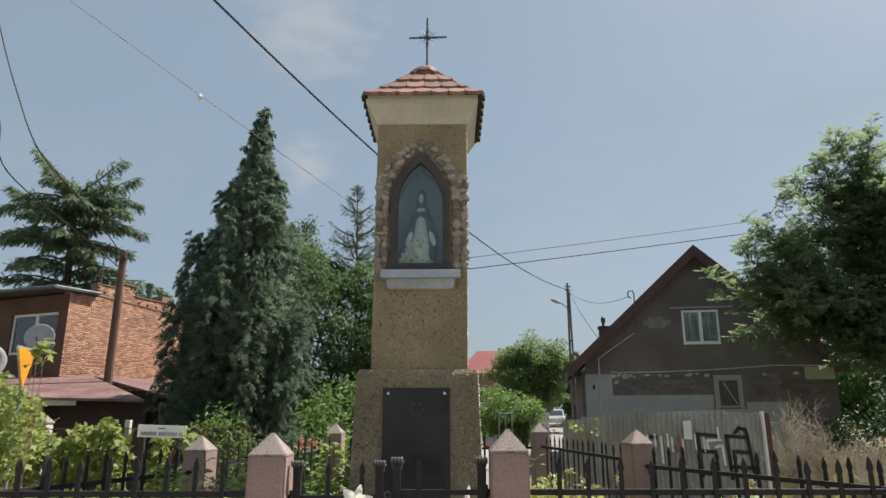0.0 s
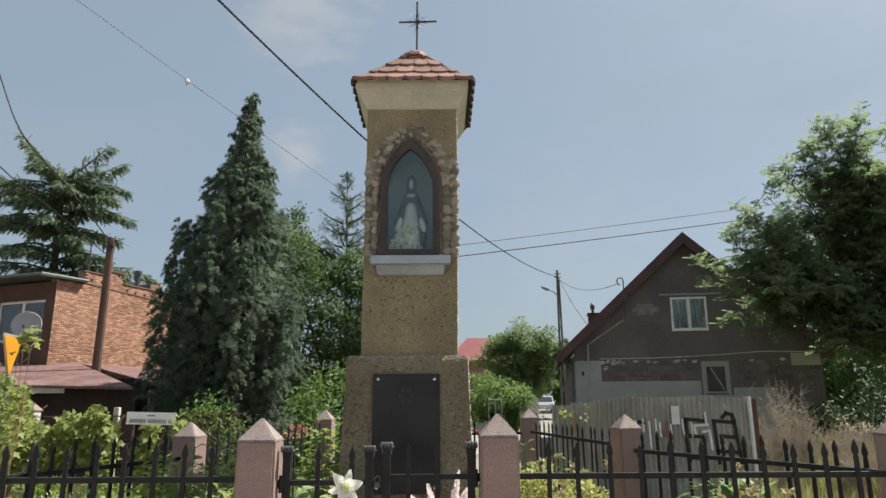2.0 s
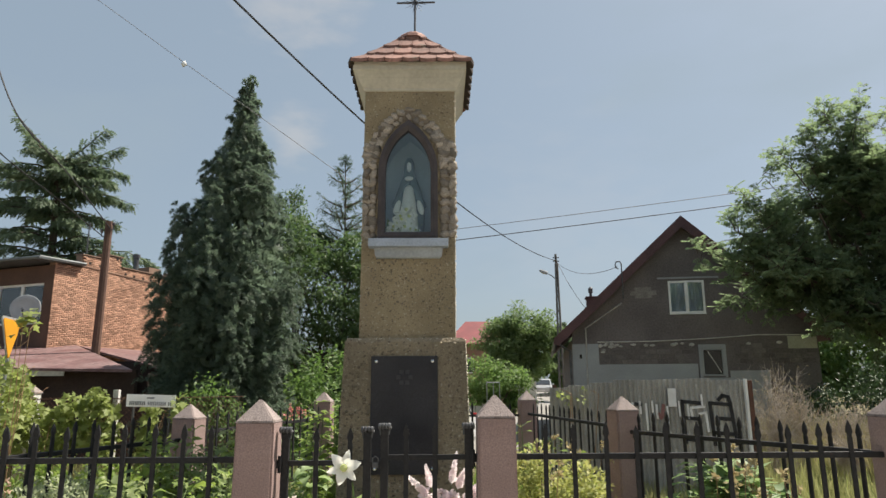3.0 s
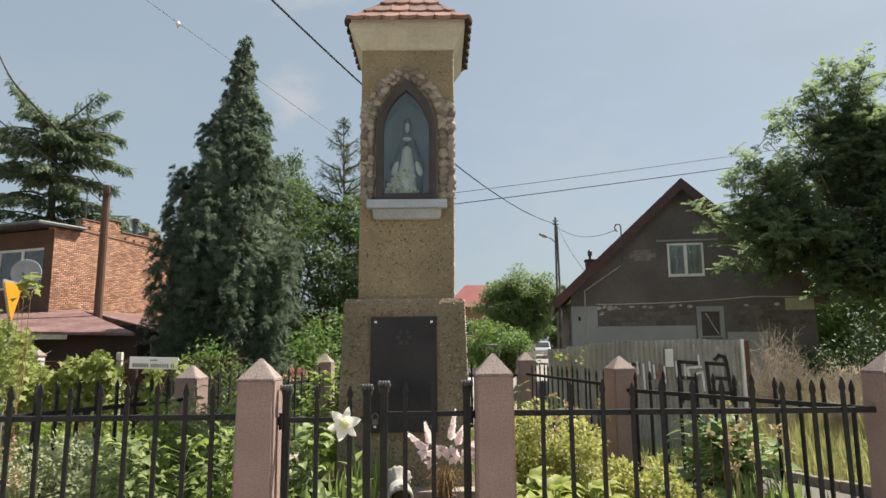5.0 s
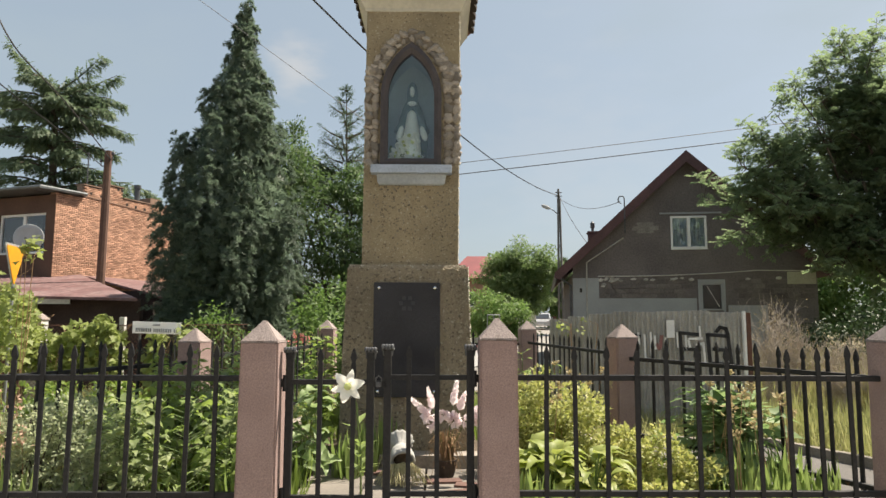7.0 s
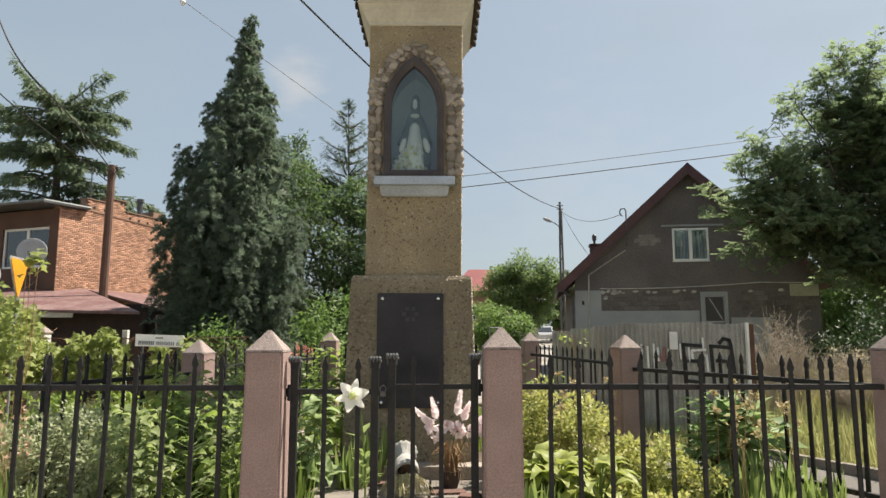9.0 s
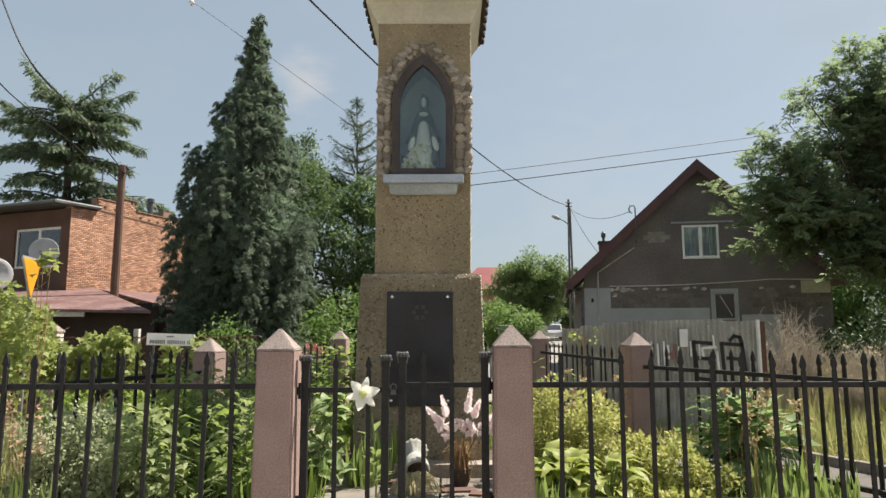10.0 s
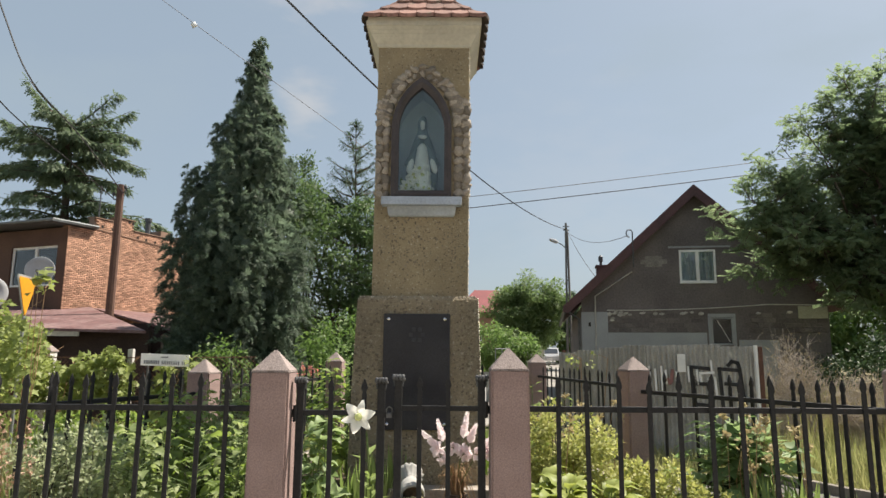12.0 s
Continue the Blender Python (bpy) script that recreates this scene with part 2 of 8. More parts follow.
ETCH = mat("engraved_grey", (0.045, 0.046, 0.052), (0.035, 0.036, 0.042), 0.7, 6, 60, 0.15, 0.1)
POST = mat("pink_brown_render", (0.305, 0.218, 0.20), (0.255, 0.178, 0.163), 0.9, 4, 130, 0.22, 0.5, spots=(0.22, 0.15, 0.13), spot_scale=40, spot_cut=0.66)
CAP = mat("grey_pink_cap", (0.28, 0.232, 0.218), (0.215, 0.178, 0.166), 0.9, 6, 120, 0.28, 0.5, spots=(0.19, 0.15, 0.135), spot_scale=18, spot_cut=0.62)
FENCE = mat("dark_fence_paint", (0.014, 0.0145, 0.016), (0.022, 0.021, 0.021), 0.6, 7, 60, 0.3, 0.3, spec=0.25, spots=(0.11, 0.055, 0.035), spot_scale=13, spot_cut=0.72)
PLINTH = mat("fence_plinth_concrete", (0.33, 0.29, 0.25), (0.24, 0.21, 0.18), 0.95, 2, 40, 0.2, 0.5)
WHITE = mat("white_paint", (0.78, 0.78, 0.76), (0.68, 0.68, 0.66), 0.5, 4, 40, 0.05, 0.1)


# ---- building helpers ----
def thing(name, at=(0, 0, 0), label="", category="", group="", kind=""):
    ob = new(name)
    ob.location = at
    ob.empty_display_size = 0.1
    return tagged(ob, label, category, group, kind)


def mesh_of(name, bm, material, smooth=False):
    me = bpy.data.meshes.new(name)
    bm.to_mesh(me)
    bm.free()
    for mm in (material if isinstance(material, (list, tuple)) else [material]):
        me.materials.append(mm)
    if smooth:
        me.polygons.foreach_set("use_smooth", [True] * len(me.polygons))
    return me


def place(name, me, parent=None, label="", m=None):
    """Links a mesh built in world space (or at m) under its parent."""
    ob = new(name, me)
    ob.parent = parent
    if parent is not None and parent.parent is None:
        ob.matrix_parent_inverse = parent.matrix_basis.inverted()
    if m is not None:
        ob.matrix_basis = m
    return tagged(ob, label)


def part(name, bm, material, parent=None, label="", smooth=False):
    return place(name, mesh_of(name, bm, material, smooth), parent, label)


def box(bm, x0, x1, y0, y1, z0, z1, rz=0.0, pivot=None, bevel=0.0):
    c = Vector(((x0 + x1) / 2, (y0 + y1) / 2, (z0 + z1) / 2))
    m = Matrix.Translation(c) @ Matrix.Diagonal((x1 - x0, y1 - y0, z1 - z0, 1))
    if rz:
        p = Vector(pivot) if pivot else c
        m = Matrix.Translation(p) @ Matrix.Rotation(radians(rz), 4, "Z") @ Matrix.Translation(-p) @ m
    r = bmesh.ops.create_cube(bm, size=1.0, matrix=m)
    if bevel:
        ed = list({e for v in r["verts"] for e in v.link_edges})
        bmesh.ops.bevel(bm, geom=ed, offset=bevel, segments=2, profile=0.6, affect="EDGES")
    return r["verts"]


def loft(bm, rings, cap=True):
    """Joins rings of equal vertex counts (lists of points) into a skin."""
    vs = [[bm.verts.new(p) for p in r] for r in rings]
    k = len(rings[0])
    for a, b in zip(vs, vs[1:]):
        for i in range(k):
            j = (i + 1) % k
            bm.faces.new((a[i], a[j], b[j], b[i]))
    if cap:
        bm.faces.new(vs[0][::-1])
        bm.faces.new(vs[-1])
    return vs


def lathe(bm, prof, n=16, c=(0, 0, 0), sx=1.0, sy=1.0, m=None, cap=True):
    rings = []
    for r, z in prof:
        ring = [Vector((math.cos(2 * math.pi * i / n) * r * sx, math.sin(2 * math.pi * i / n) * r * sy, z)) for i in range(n)]
        rings.append([(m @ p if m is not None else p) + Vector(c) for p in ring])
    return loft(bm, rings, cap)


def tube(bm, pts, r, n=6, r1=None):
    pts = [Vector(p) for p in pts]
    r1 = r if r1 is None else r1
    rings = []
    side = None
    for i, p in enumerate(pts):
        d = (pts[min(i + 1, len(pts) - 1)] - pts[max(i - 1, 0)]).normalized()
        ref = side if side is not None and abs(side.dot(d)) < 0.95 else (Vector((0, 0, 1)) if abs(d.z) < 0.9 else Vector((1, 0, 0)))
        a = (ref - d * ref.dot(d)).normalized()
        side = a
        b = d.cross(a)
        rr = r + (r1 - r) * i / max(1, len(pts) - 1)
        rings.append([p + (a * math.cos(2 * math.pi * k / n) + b * math.sin(2 * math.pi * k / n)) * rr for k in range(n)])
    return loft(bm, rings)


def sag(a, b, drop, n=24):
    a, b = Vector(a), Vector(b)
    return [a.lerp(b, i / n) - Vector((0, 0, drop * 4 * (i / n) * (1 - i / n))) for i in range(n + 1)]


# ---- many small leaves in one mesh ----
def tmpl(verts, tris):
    return np.array(verts, float), np.array(tris, int)


LEAF = tmpl([(0, 0, 0), (-.30, .40, .07), (0, .45, 0), (.30, .40, .07), (0, 1, -.12)], [(0, 2, 1), (0, 3, 2), (1, 2, 4), (2, 3, 4)])
HEART_V, HEART_F = [], []
for row, (hy, hw, hz) in enumerate(((-.04, .20, -.03), (.10, .44, .03), (.30, .47, .06), (.52, .38, .05), (.74, .24, -.03), (.93, .09, -.16), (1.04, .005, -.27))):
    for k, hs in enumerate((-1, -.5, 0, .5, 1)):      # folded along the midrib, with a wavy rim and a hanging tip
        HEART_V.append((hs * hw, hy + (.10 if row == 0 and hs == 0 else 0), hz + .13 * abs(hs) * hw / .47 - .05 * (abs(hs) == 1) * (1 if (row + k) % 2 else -.4)))
    if row:
        for k in range(4):
            q = (row - 1) * 5 + k
            HEART_F += [(q, q + 1, q + 6), (q, q + 6, q + 5)]
HEART = tmpl(HEART_V, HEART_F)
LOBED = tmpl([(0, 0, 0), (-.34, -.1, .03), (-.28, .25, .06), (-.55, .42, .05), (-.22, .55, .03), (0, 1, -.15), (.22, .55, .03), (.55, .42, .05), (.28, .25, .06), (.34, -.1, .03), (0, .35, -.02)],
             [(0, 10, 1), (1, 10, 2), (2, 10, 3), (3, 10, 4), (4, 10, 5), (5, 10, 6), (6, 10, 7), (7, 10, 8), (8, 10, 9), (9, 10, 0)])
BLADE = tmpl([(-.5, 0, 0), (.5, 0, 0), (-.55, .35, .02), (.55, .35, .02), (-.42, .7, -.02), (.42, .7, -.02), (0, 1, -.1)],
             [(0, 1, 3), (0, 3, 2), (2, 3, 5), (2, 5, 4), (4, 5, 6)])
TWIG = tmpl([(0, 0, 0), (-.02, .3, 0), (.02, .3, 0), (0, 1, -.06), (-.3, .42, .03), (-.28, .68, .03), (-.18, .88, .02), (.3, .42, .03), (.28, .68, .03), (.18, .88, .02), (-.24, .2, .03), (.24, .2, .03),
             (0, .12, 0), (0, .34, 0), (0, .58, 0), (0, .78, 0)],
            [(12, 10, 13), (13, 4, 14), (14, 5, 15), (15, 6, 3), (12, 13, 11), (13, 14, 7), (14, 15, 8), (15, 3, 9)])
FEATHER = tmpl([(0, 0, 0), (-.018, .5, 0), (.018, .5, 0), (0, 1, -.06),
                (-.02, .12, 0), (0, .20, 0), (-.26, .40, .05), (.02, .18, 0), (0, .27, 0), (.28, .45, .05),
                (-.02, .34, 0), (0, .42, 0), (-.24, .66, .04), (.02, .42, 0), (0, .50, 0), (.24, .72, .04),
                (-.01, .58, 0), (0, .66, 0), (-.15, .86, .02), (.01, .64, 0), (0, .72, 0), (.15, .90, .02)],
               [(0, 2, 1), (1, 2, 3), (4, 5, 6), (7, 9, 8), (10, 11, 12), (13, 15, 14), (16, 17, 18), (19, 21, 20)])
PINNATE_V, PINNATE_F = [(-.012, 0, 0), (.012, 0, 0), (0, .72, -.03)], [(0, 1, 2)]
for pin_y, pin_a, pin_l in ((.26, 62, .30), (.26, -62, .30), (.47, 55, .36), (.47, -55, .36), (.66, 42, .36), (.66, -42, .36), (.70, 0, .40)):
    pin_s, pin_c, k0 = math.sin(radians(pin_a)), math.cos(radians(pin_a)), len(PINNATE_V)
    PINNATE_V += [(0, pin_y, -.02), (pin_s * pin_l * .5 - pin_c * .085, pin_y + pin_c * pin_l * .5 + pin_s * .085, .02), (pin_s * pin_l, pin_y + pin_c * pin_l, -.09), (pin_s * pin_l * .5 + pin_c * .085, pin_y + pin_c * pin_l * .5 - pin_s * .085, .02)]
    PINNATE_F += [(k0, k0 + 3, k0 + 2), (k0, k0 + 2, k0 + 1)]
PINNATE = tmpl(PINNATE_V, PINNATE_F)
FAN_V, FAN_F = [(0, 0, 0)], []
for fan_a, fan_l in ((-62, .62), (-34, .84), (-8, 1.0), (20, .92), (48, .70)):
    ca, sa = math.cos(radians(fan_a)), math.sin(radians(fan_a))
    k0 = len(FAN_V)
    FAN_V += [(sa * fan_l * .55 - ca * .085, ca * fan_l * .55 + sa * .085, .03), (sa * fan_l * .55 + ca * .085, ca * fan_l * .55 - sa * .085, .03), (sa * fan_l, ca * fan_l, -.05)]
    FAN_F += [(0, k0 + 1, k0), (k0, k0 + 1, k0 + 2)]
FAN = tmpl(FAN_V, FAN_F)
SPRIG = tmpl([(-.05, 0, 0), (.05, 0, 0), (0, 1, -.10), (0, .18, 0), (0, .42, 0), (-.36, .70, .03), (0, .30, 0), (0, .54, 0), (.34, .84, .03)], [(0, 1, 2), (3, 4, 5), (6, 8, 7)])
TEPAL_V, TEPAL_F = [], []
for row in range(7):                     # a recurved lily petal with a raised midrib and wavy rims
    v = row / 6
    w = 0.30 * math.sin(math.pi * (0.10 + 0.86 * v)) ** 0.9
    z = 0.34 * v - 0.62 * v ** 3
    for k, s in enumerate((-1, -0.5, 0, 0.5, 1)):
        TEPAL_V.append((s * w, v * (1 - 0.10 * v), z + 0.07 * abs(s) * (1 - v) - 0.04 * (s == 0) + 0.025 * math.sin(row * 2.1 + k * 1.7) * abs(s)))
for row in range(6):
    for k in range(4):
        q = row * 5 + k
        TEPAL_F += [(q, q + 1, q + 6), (q, q + 6, q + 5)]
TEPAL = tmpl(TEPAL_V, TEPAL_F)
PETAL = tmpl([(0, 0, 0), (-.2, .35, .1), (.2, .35, .1), (-.17, .75, .12), (.17, .75, .12), (0, 1.08, -.08), (0, .5, 0)],
             [(0, 6, 1), (0, 2, 6), (1, 6, 3), (6, 2, 4), (3, 6, 5), (6, 4, 5)])


def unit(v):
    return v / np.maximum(np.linalg.norm(v, axis=-1, keepdims=True), 1e-9)


def leaves(name, t, locs, along, up, size, width=None, material=None, parent=None, label=""):
    """One mesh of many leaves: t stretched to size (length) and width, growing along, its face towards up."""
    tv, tf = t
    n = len(locs)
    size = np.broadcast_to(np.asarray(size, float), (n,))
    width = size if width is None else np.broadcast_to(np.asarray(width, float), (n,))
    d = unit(np.asarray(along, float))
    x = unit(np.cross(d, np.asarray(up, float)) + 1e-6)
    z = np.cross(x, d)
    v = (tv[None, :, 0, None] * width[:, None, None] * x[:, None, :] + tv[None, :, 1, None] * size[:, None, None] * d[:, None, :]
         + tv[None, :, 2, None] * size[:, None, None] * z[:, None, :] + np.asarray(locs, float)[:, None, :])
    f = tf[None] + (np.arange(n) * len(tv))[:, None, None]
    return tri_mesh(name, v.reshape(-1, 3), f.reshape(-1, 3), material, parent, label)


def leaf_mesh(t, mat_):
    me = bpy.data.meshes.new("leaf")
    me.from_pydata([tuple(v) for v in t[0]], [], [tuple(f) for f in t[1]])
    me.materials.append(mat_)
    me.polygons.foreach_set("use_smooth", [True] * len(me.polygons))
    return me


def leaf_parts(name, me, locs, along, up, size, width, parent, label=""):
    """The same leaves, each an object of its own that shares one mesh."""
    n = len(locs)
    size = np.broadcast_to(np.asarray(size, float), (n,))
    width = size if width is None else np.broadcast_to(np.asarray(width, float), (n,))
    d = unit(np.asarray(along, float))
    x = unit(np.cross(d, np.asarray(up, float)) + 1e-6)
    z = np.cross(x, d)
    for i in range(n):
        m = Matrix((x[i], d[i], z[i])).transposed().to_4x4()
        place(name, me, parent, label, Matrix.Translation(locs[i]) @ m @ Matrix.Diagonal((width[i], size[i], size[i], 1)))


def tri_mesh(name, v, f, material, parent=None, label=""):
    me = bpy.data.meshes.new(name)
    me.vertices.add(len(v))
    me.vertices.foreach_set("co", v.astype(np.float32).ravel())
    me.loops.add(f.size)
    me.loops.foreach_set("vertex_index", f.astype(np.int32).ravel())
    me.polygons.add(len(f))
    me.polygons.foreach_set("loop_start", np.arange(0, f.size, 3, dtype=np.int32))
    me.polygons.foreach_set("loop_total", np.full(len(f), 3, dtype=np.int32))
    me.update(calc_edges=True)
    me.validate()
    if material:
        me.materials.append(material)
    return place(name, me, parent, label)


def sphere_dirs(n):
    return unit(rng.normal(size=(n, 3)))


def clump_points(centres, radii, per):
    """Leaf places round clump centres, denser towards each clump's skin, with the outward way of each."""
    k = len(centres)
    d = sphere_dirs(k * per)
    r = rng.random(k * per) ** 0.45
    c = np.repeat(centres, per, axis=0)
    rad = np.repeat(radii, per, axis=0)
    return c + d * r[:, None] * rad, d


# ---- ground ----
STREET = -0.30                       # the street lies lower than the fenced plot
GRASS_SOIL = mat("meadow_soil", (0.11, 0.10, 0.045), (0.16, 0.13, 0.07), 0.95, 0.6, 14, 0.3, 0.6)
ASPHALT = mat("worn_asphalt", (0.20, 0.19, 0.175), (0.26, 0.245, 0.22), 0.9, 0.8, 60, 0.2, 0.4)
PAVING = mat("pale_paving", (0.105, 0.098, 0.09), (0.085, 0.078, 0.072), 0.9, 1.3, 50, 0.15, 0.35, vary=0.12)
PATH_SLAB = mat("path_concrete", (0.19, 0.17, 0.148), (0.15, 0.135, 0.117), 0.9, 2.2, 50, 0.15, 0.35, vary=0.10)
SOIL = mat("garden_soil", (0.075, 0.055, 0.038), (0.11, 0.085, 0.06), 0.95, 3, 40, 0.3, 0.8)
KERB = mat("kerb_concrete", (0.20, 0.18, 0.15), (0.15, 0.135, 0.11), 0.9, 2, 50, 0.2, 0.4, vary=0.12)

bm = bmesh.new()
R = 900.0
steps = [-R, -300, -100, -50, -25, -12, -6, 0, 6, 12, 25, 50, 100, 300, R]
grid = [[bm.verts.new((x, y, STREET - 0.02)) for x in steps] for y in steps]
for j in range(len(steps) - 1):
    for i in range(len(steps) - 1):
        bm.faces.new((grid[j][i], grid[j][i + 1], grid[j + 1][i + 1], grid[j + 1][i]))
tagged(part("ground", bm, GRASS_SOIL), "dry green and straw-coloured verge that reaches the horizon", "ground", kind="structure")


def strip(name, pts, half, z, thick, material):
    """A band of paving along pts (x, y, and a rise above z where the way climbs)."""
    bm = bmesh.new()
    P = [Vector((*q[:2], 0)) for q in pts]
    rings = []
    for i, p in enumerate(P):
        d = (P[min(i + 1, len(P) - 1)] - P[max(0, i - 1)]).normalized()
        s = Vector((d.y, -d.x, 0)) * half
        rise = pts[i][2] if len(pts[i]) > 2 else 0.0
        lo, hi = Vector((0, 0, z - thick)), Vector((0, 0, z + rise))
        rings.append([p - s + lo, p + s + lo, p + s + hi, p - s + hi])
    loft(bm, rings)
    return part(name, bm, material)


ROAD = [(14, 90, 1.2), (9.6, 60, 0.78), (8.6, 52, 0.62), (5.9, 36, 0.2), (3.9, 27), (1.6, 21), (-0.55, 16.3), (-2.5, 12.0), (-6.2, 9.3), (-15, 6.4), (-60, -6)]
tagged(strip("road", ROAD, 1.6, STREET + 0.002, 0.05, ASPHALT), "worn pale grey asphalt lane winding behind the plot", "road", kind="structure")
KERB_TURN, KERB_WAY = Vector((4.27, 8.78, 0)), Vector((0.392, -0.920, 0))     # where the kerb turns, and its way back to the street
FOOTWAY = [(1.0, 8.78), KERB_TURN[:2], (KERB_TURN + KERB_WAY * 5.6)[:2], (2.3, 3.62), (1.0, 6.0)]
bm = bmesh.new()
loft(bm, [[(x, y, STREET - 0.05) for x, y in FOOTWAY], [(x, y, STREET + 0.012) for x, y in FOOTWAY]])
bmesh.ops.recalc_face_normals(bm, faces=bm.faces)
tagged(part("pavement", bm, PAVING), "pale concrete footway beside the fenced plot", "pavement", kind="structure")
# out of view; paler than the footway so that it bounces light upwards
tagged(strip("street_pavement", [(-40, 0.6), (40, 0.6)], 2.9, STREET + 0.008, 0.06, mat("pale_bounce_concrete", (0.36, 0.335, 0.30), (0.29, 0.27, 0.24), 0.9, 1.3, 50, 0.15, 0.35)), "unseen concrete pavement before the fence, paled to bounce light", "pavement", kind="structure")
# unseen pale wall behind the viewer, added to throw sunlight onto the fronts
bm = bmesh.new()
box(bm, -45, 45, -13.4, -13.0, STREET - 0.05, 5.7)
tagged(part("backdrop_wall", bm, mat("bounce_wall_render", (0.58, 0.55, 0.50), (0.49, 0.46, 0.42), 0.9, 0.5, 12, 0.1, 0.1)), "unseen plain wall added behind the viewer to bounce light", "wall", kind="structure")
kerb = thing("kerb", (5, 8.75, STREET), "weathered concrete kerb along the footway and meadow", "kerb", kind="structure")
for way, start, count in ((Vector((1, 0, 0)), KERB_TURN - Vector((3.0, 0, 0)), 3), (KERB_WAY, KERB_TURN, 6)):
    for i in range(count):
        bm = bmesh.new()
        box(bm, 0.006, 0.994, -0.05, 0.05, STREET - 0.05, STREET + 0.12 + 0.008 * math.sin(i * 2.1), bevel=0.012)
        bm.transform(Matrix.Translation(start + way * i) @ Matrix.Rotation(math.atan2(way.y, way.x) + 0.006 * math.sin(i * 3.3), 4, "Z"))
        part("kerb_stone", bm, KERB, kerb)

# the raised bed of the plot, with its low plinth under the fence
GZ = 0.13
PLOT = [(-3.02, 3.84), (2.595, 3.84), (1.623, 5.95), (1.182, 8.99), (-1.472, 8.66), (-2.184, 5.94)]
bm = bmesh.new()
loft(bm, [[(x, y, STREET - 0.05) for x, y in PLOT], [(x, y, GZ) for x, y in PLOT]])
tagged(part("plot_ground", bm, SOIL), "dark garden soil of the raised fenced plot", "ground", kind="structure")


# ---- fence posts ----
def fence_post():
    t = thing("fence_post", (0, 0, 0), "pink-brown rendered masonry post with a pointed cap", "post", "posts of the plot fence")
    bm = bmesh.new()
    for a, b, z0, z1 in ((0.115, 0.105, -0.35, 1.20),):
        loft(bm, [[(-a, -a, z0), (a, -a, z0), (a, a, z0), (-a, a, z0)], [(-b, -b, z1), (b, -b, z1), (b, b, z1), (-b, b, z1)]])
        bmesh.ops.bevel(bm, geom=[e for e in bm.edges if abs(e.verts[0].co.z - e.verts[1].co.z) > 0.5], offset=0.012, segments=2, affect="EDGES")
    part("shaft", bm, POST, t)
    bm = bmesh.new()
    b = 0.107
    loft(bm, [[(-b, -b, 1.201), (b, -b, 1.201), (b, b, 1.201), (-b, b, 1.201)], [(-b, -b, 1.210), (b, -b, 1.210), (b, b, 1.210), (-b, b, 1.210)],
              [(-.008, -.008, 1.327), (.008, -.008, 1.327), (.008, .008, 1.327), (-.008, .008, 1.327)]])
    bmesh.ops.bevel(bm, geom=[e for e in bm.edges if e.calc_length() > 0.1], offset=0.006, segments=2, affect="EDGES")
    part("cap", bm, CAP, t, "grey weathered pointed cap")
    return t


first_post = fence_post()
POSTS = [(-1.016, 3.84, 0.0, 0), (0.317, 3.84, 0.018, 0), (2.607, 3.84, 0.012, 2), (-3.02, 3.84, -0.02, 0),
         (-2.184, 5.94, -0.075, -11), (1.623, 5.95, -0.028, 12), (-1.472, 8.66, 0.0, -6), (1.182, 8.99, -0.003, 6)]
for i, (x, y, z, r) in enumerate(POSTS):
    m = pose(x, y, z, 0, 0, r)
    if i == 0:
        first_post.matrix_basis = m
    else:
        copy_thing(first_post, m)


# ---- iron fence ----
def picket_mesh(z0, z1, w=0.025, d=0.012, tip=0.085):
    """A flat iron bar with a spear head, from z0 to the point z1."""
    bm = bmesh.new()
    w, d = w / 2, d / 2

    def ring(hw, hd, z):
        return [(-hw, -hd, z), (hw, -hd, z), (hw, hd, z), (-hw, hd, z)]

    loft(bm, [ring(w, d, z0), ring(w, d, z1 - tip - 0.012), ring(w * 0.72, d, z1 - tip), ring(w * 1.4, d * 1.1, z1 - tip * 0.72), ring(w * 1.05, d, z1 - tip * 0.4), ring(0.002, 0.002, z1)])
    return mesh_of("picket", bm, FENCE)


PICKET = picket_mesh(0.20, 1.190)
PICKET_B = picket_mesh(0.33, 1.165)


def fence_panel(a, b, ztop, zlow, spacing, first, mesh, label):
    """Two flat rails from a to b with evenly spaced spear-headed bars."""
    a, b = Vector((*a, 0)), Vector((*b, 0))
    d = b - a
    n = d.normalized()
    ang = math.degrees(math.atan2(n.y, n.x))
    t = thing("iron_fence", (a + b) / 2, label, "fence", "iron panels of the plot fence")
    for nm, z in (("top_rail", ztop), ("bottom_rail", zlow)):
        bm = bmesh.new()
        verts = box(bm, 0.0, d.length, -0.017, 0.017, z - 0.016, z + 0.016, bevel=0.004)
        bm.transform(Matrix.Translation(a) @ Matrix.Rotation(radians(ang), 4, "Z"))
        part(nm, bm, FENCE, t)
    s = first
    while s < d.length - 0.04:
        p = a + n * s + Vector((n.y, -n.x, 0)) * 0.022
        k = rng.normal(size=3)
        place("picket", mesh, t, m=pose(p.x, p.y, 0.008 * k[0], 0.35 * k[1], 0.4 * k[2], ang))
        s += spacing
    return t


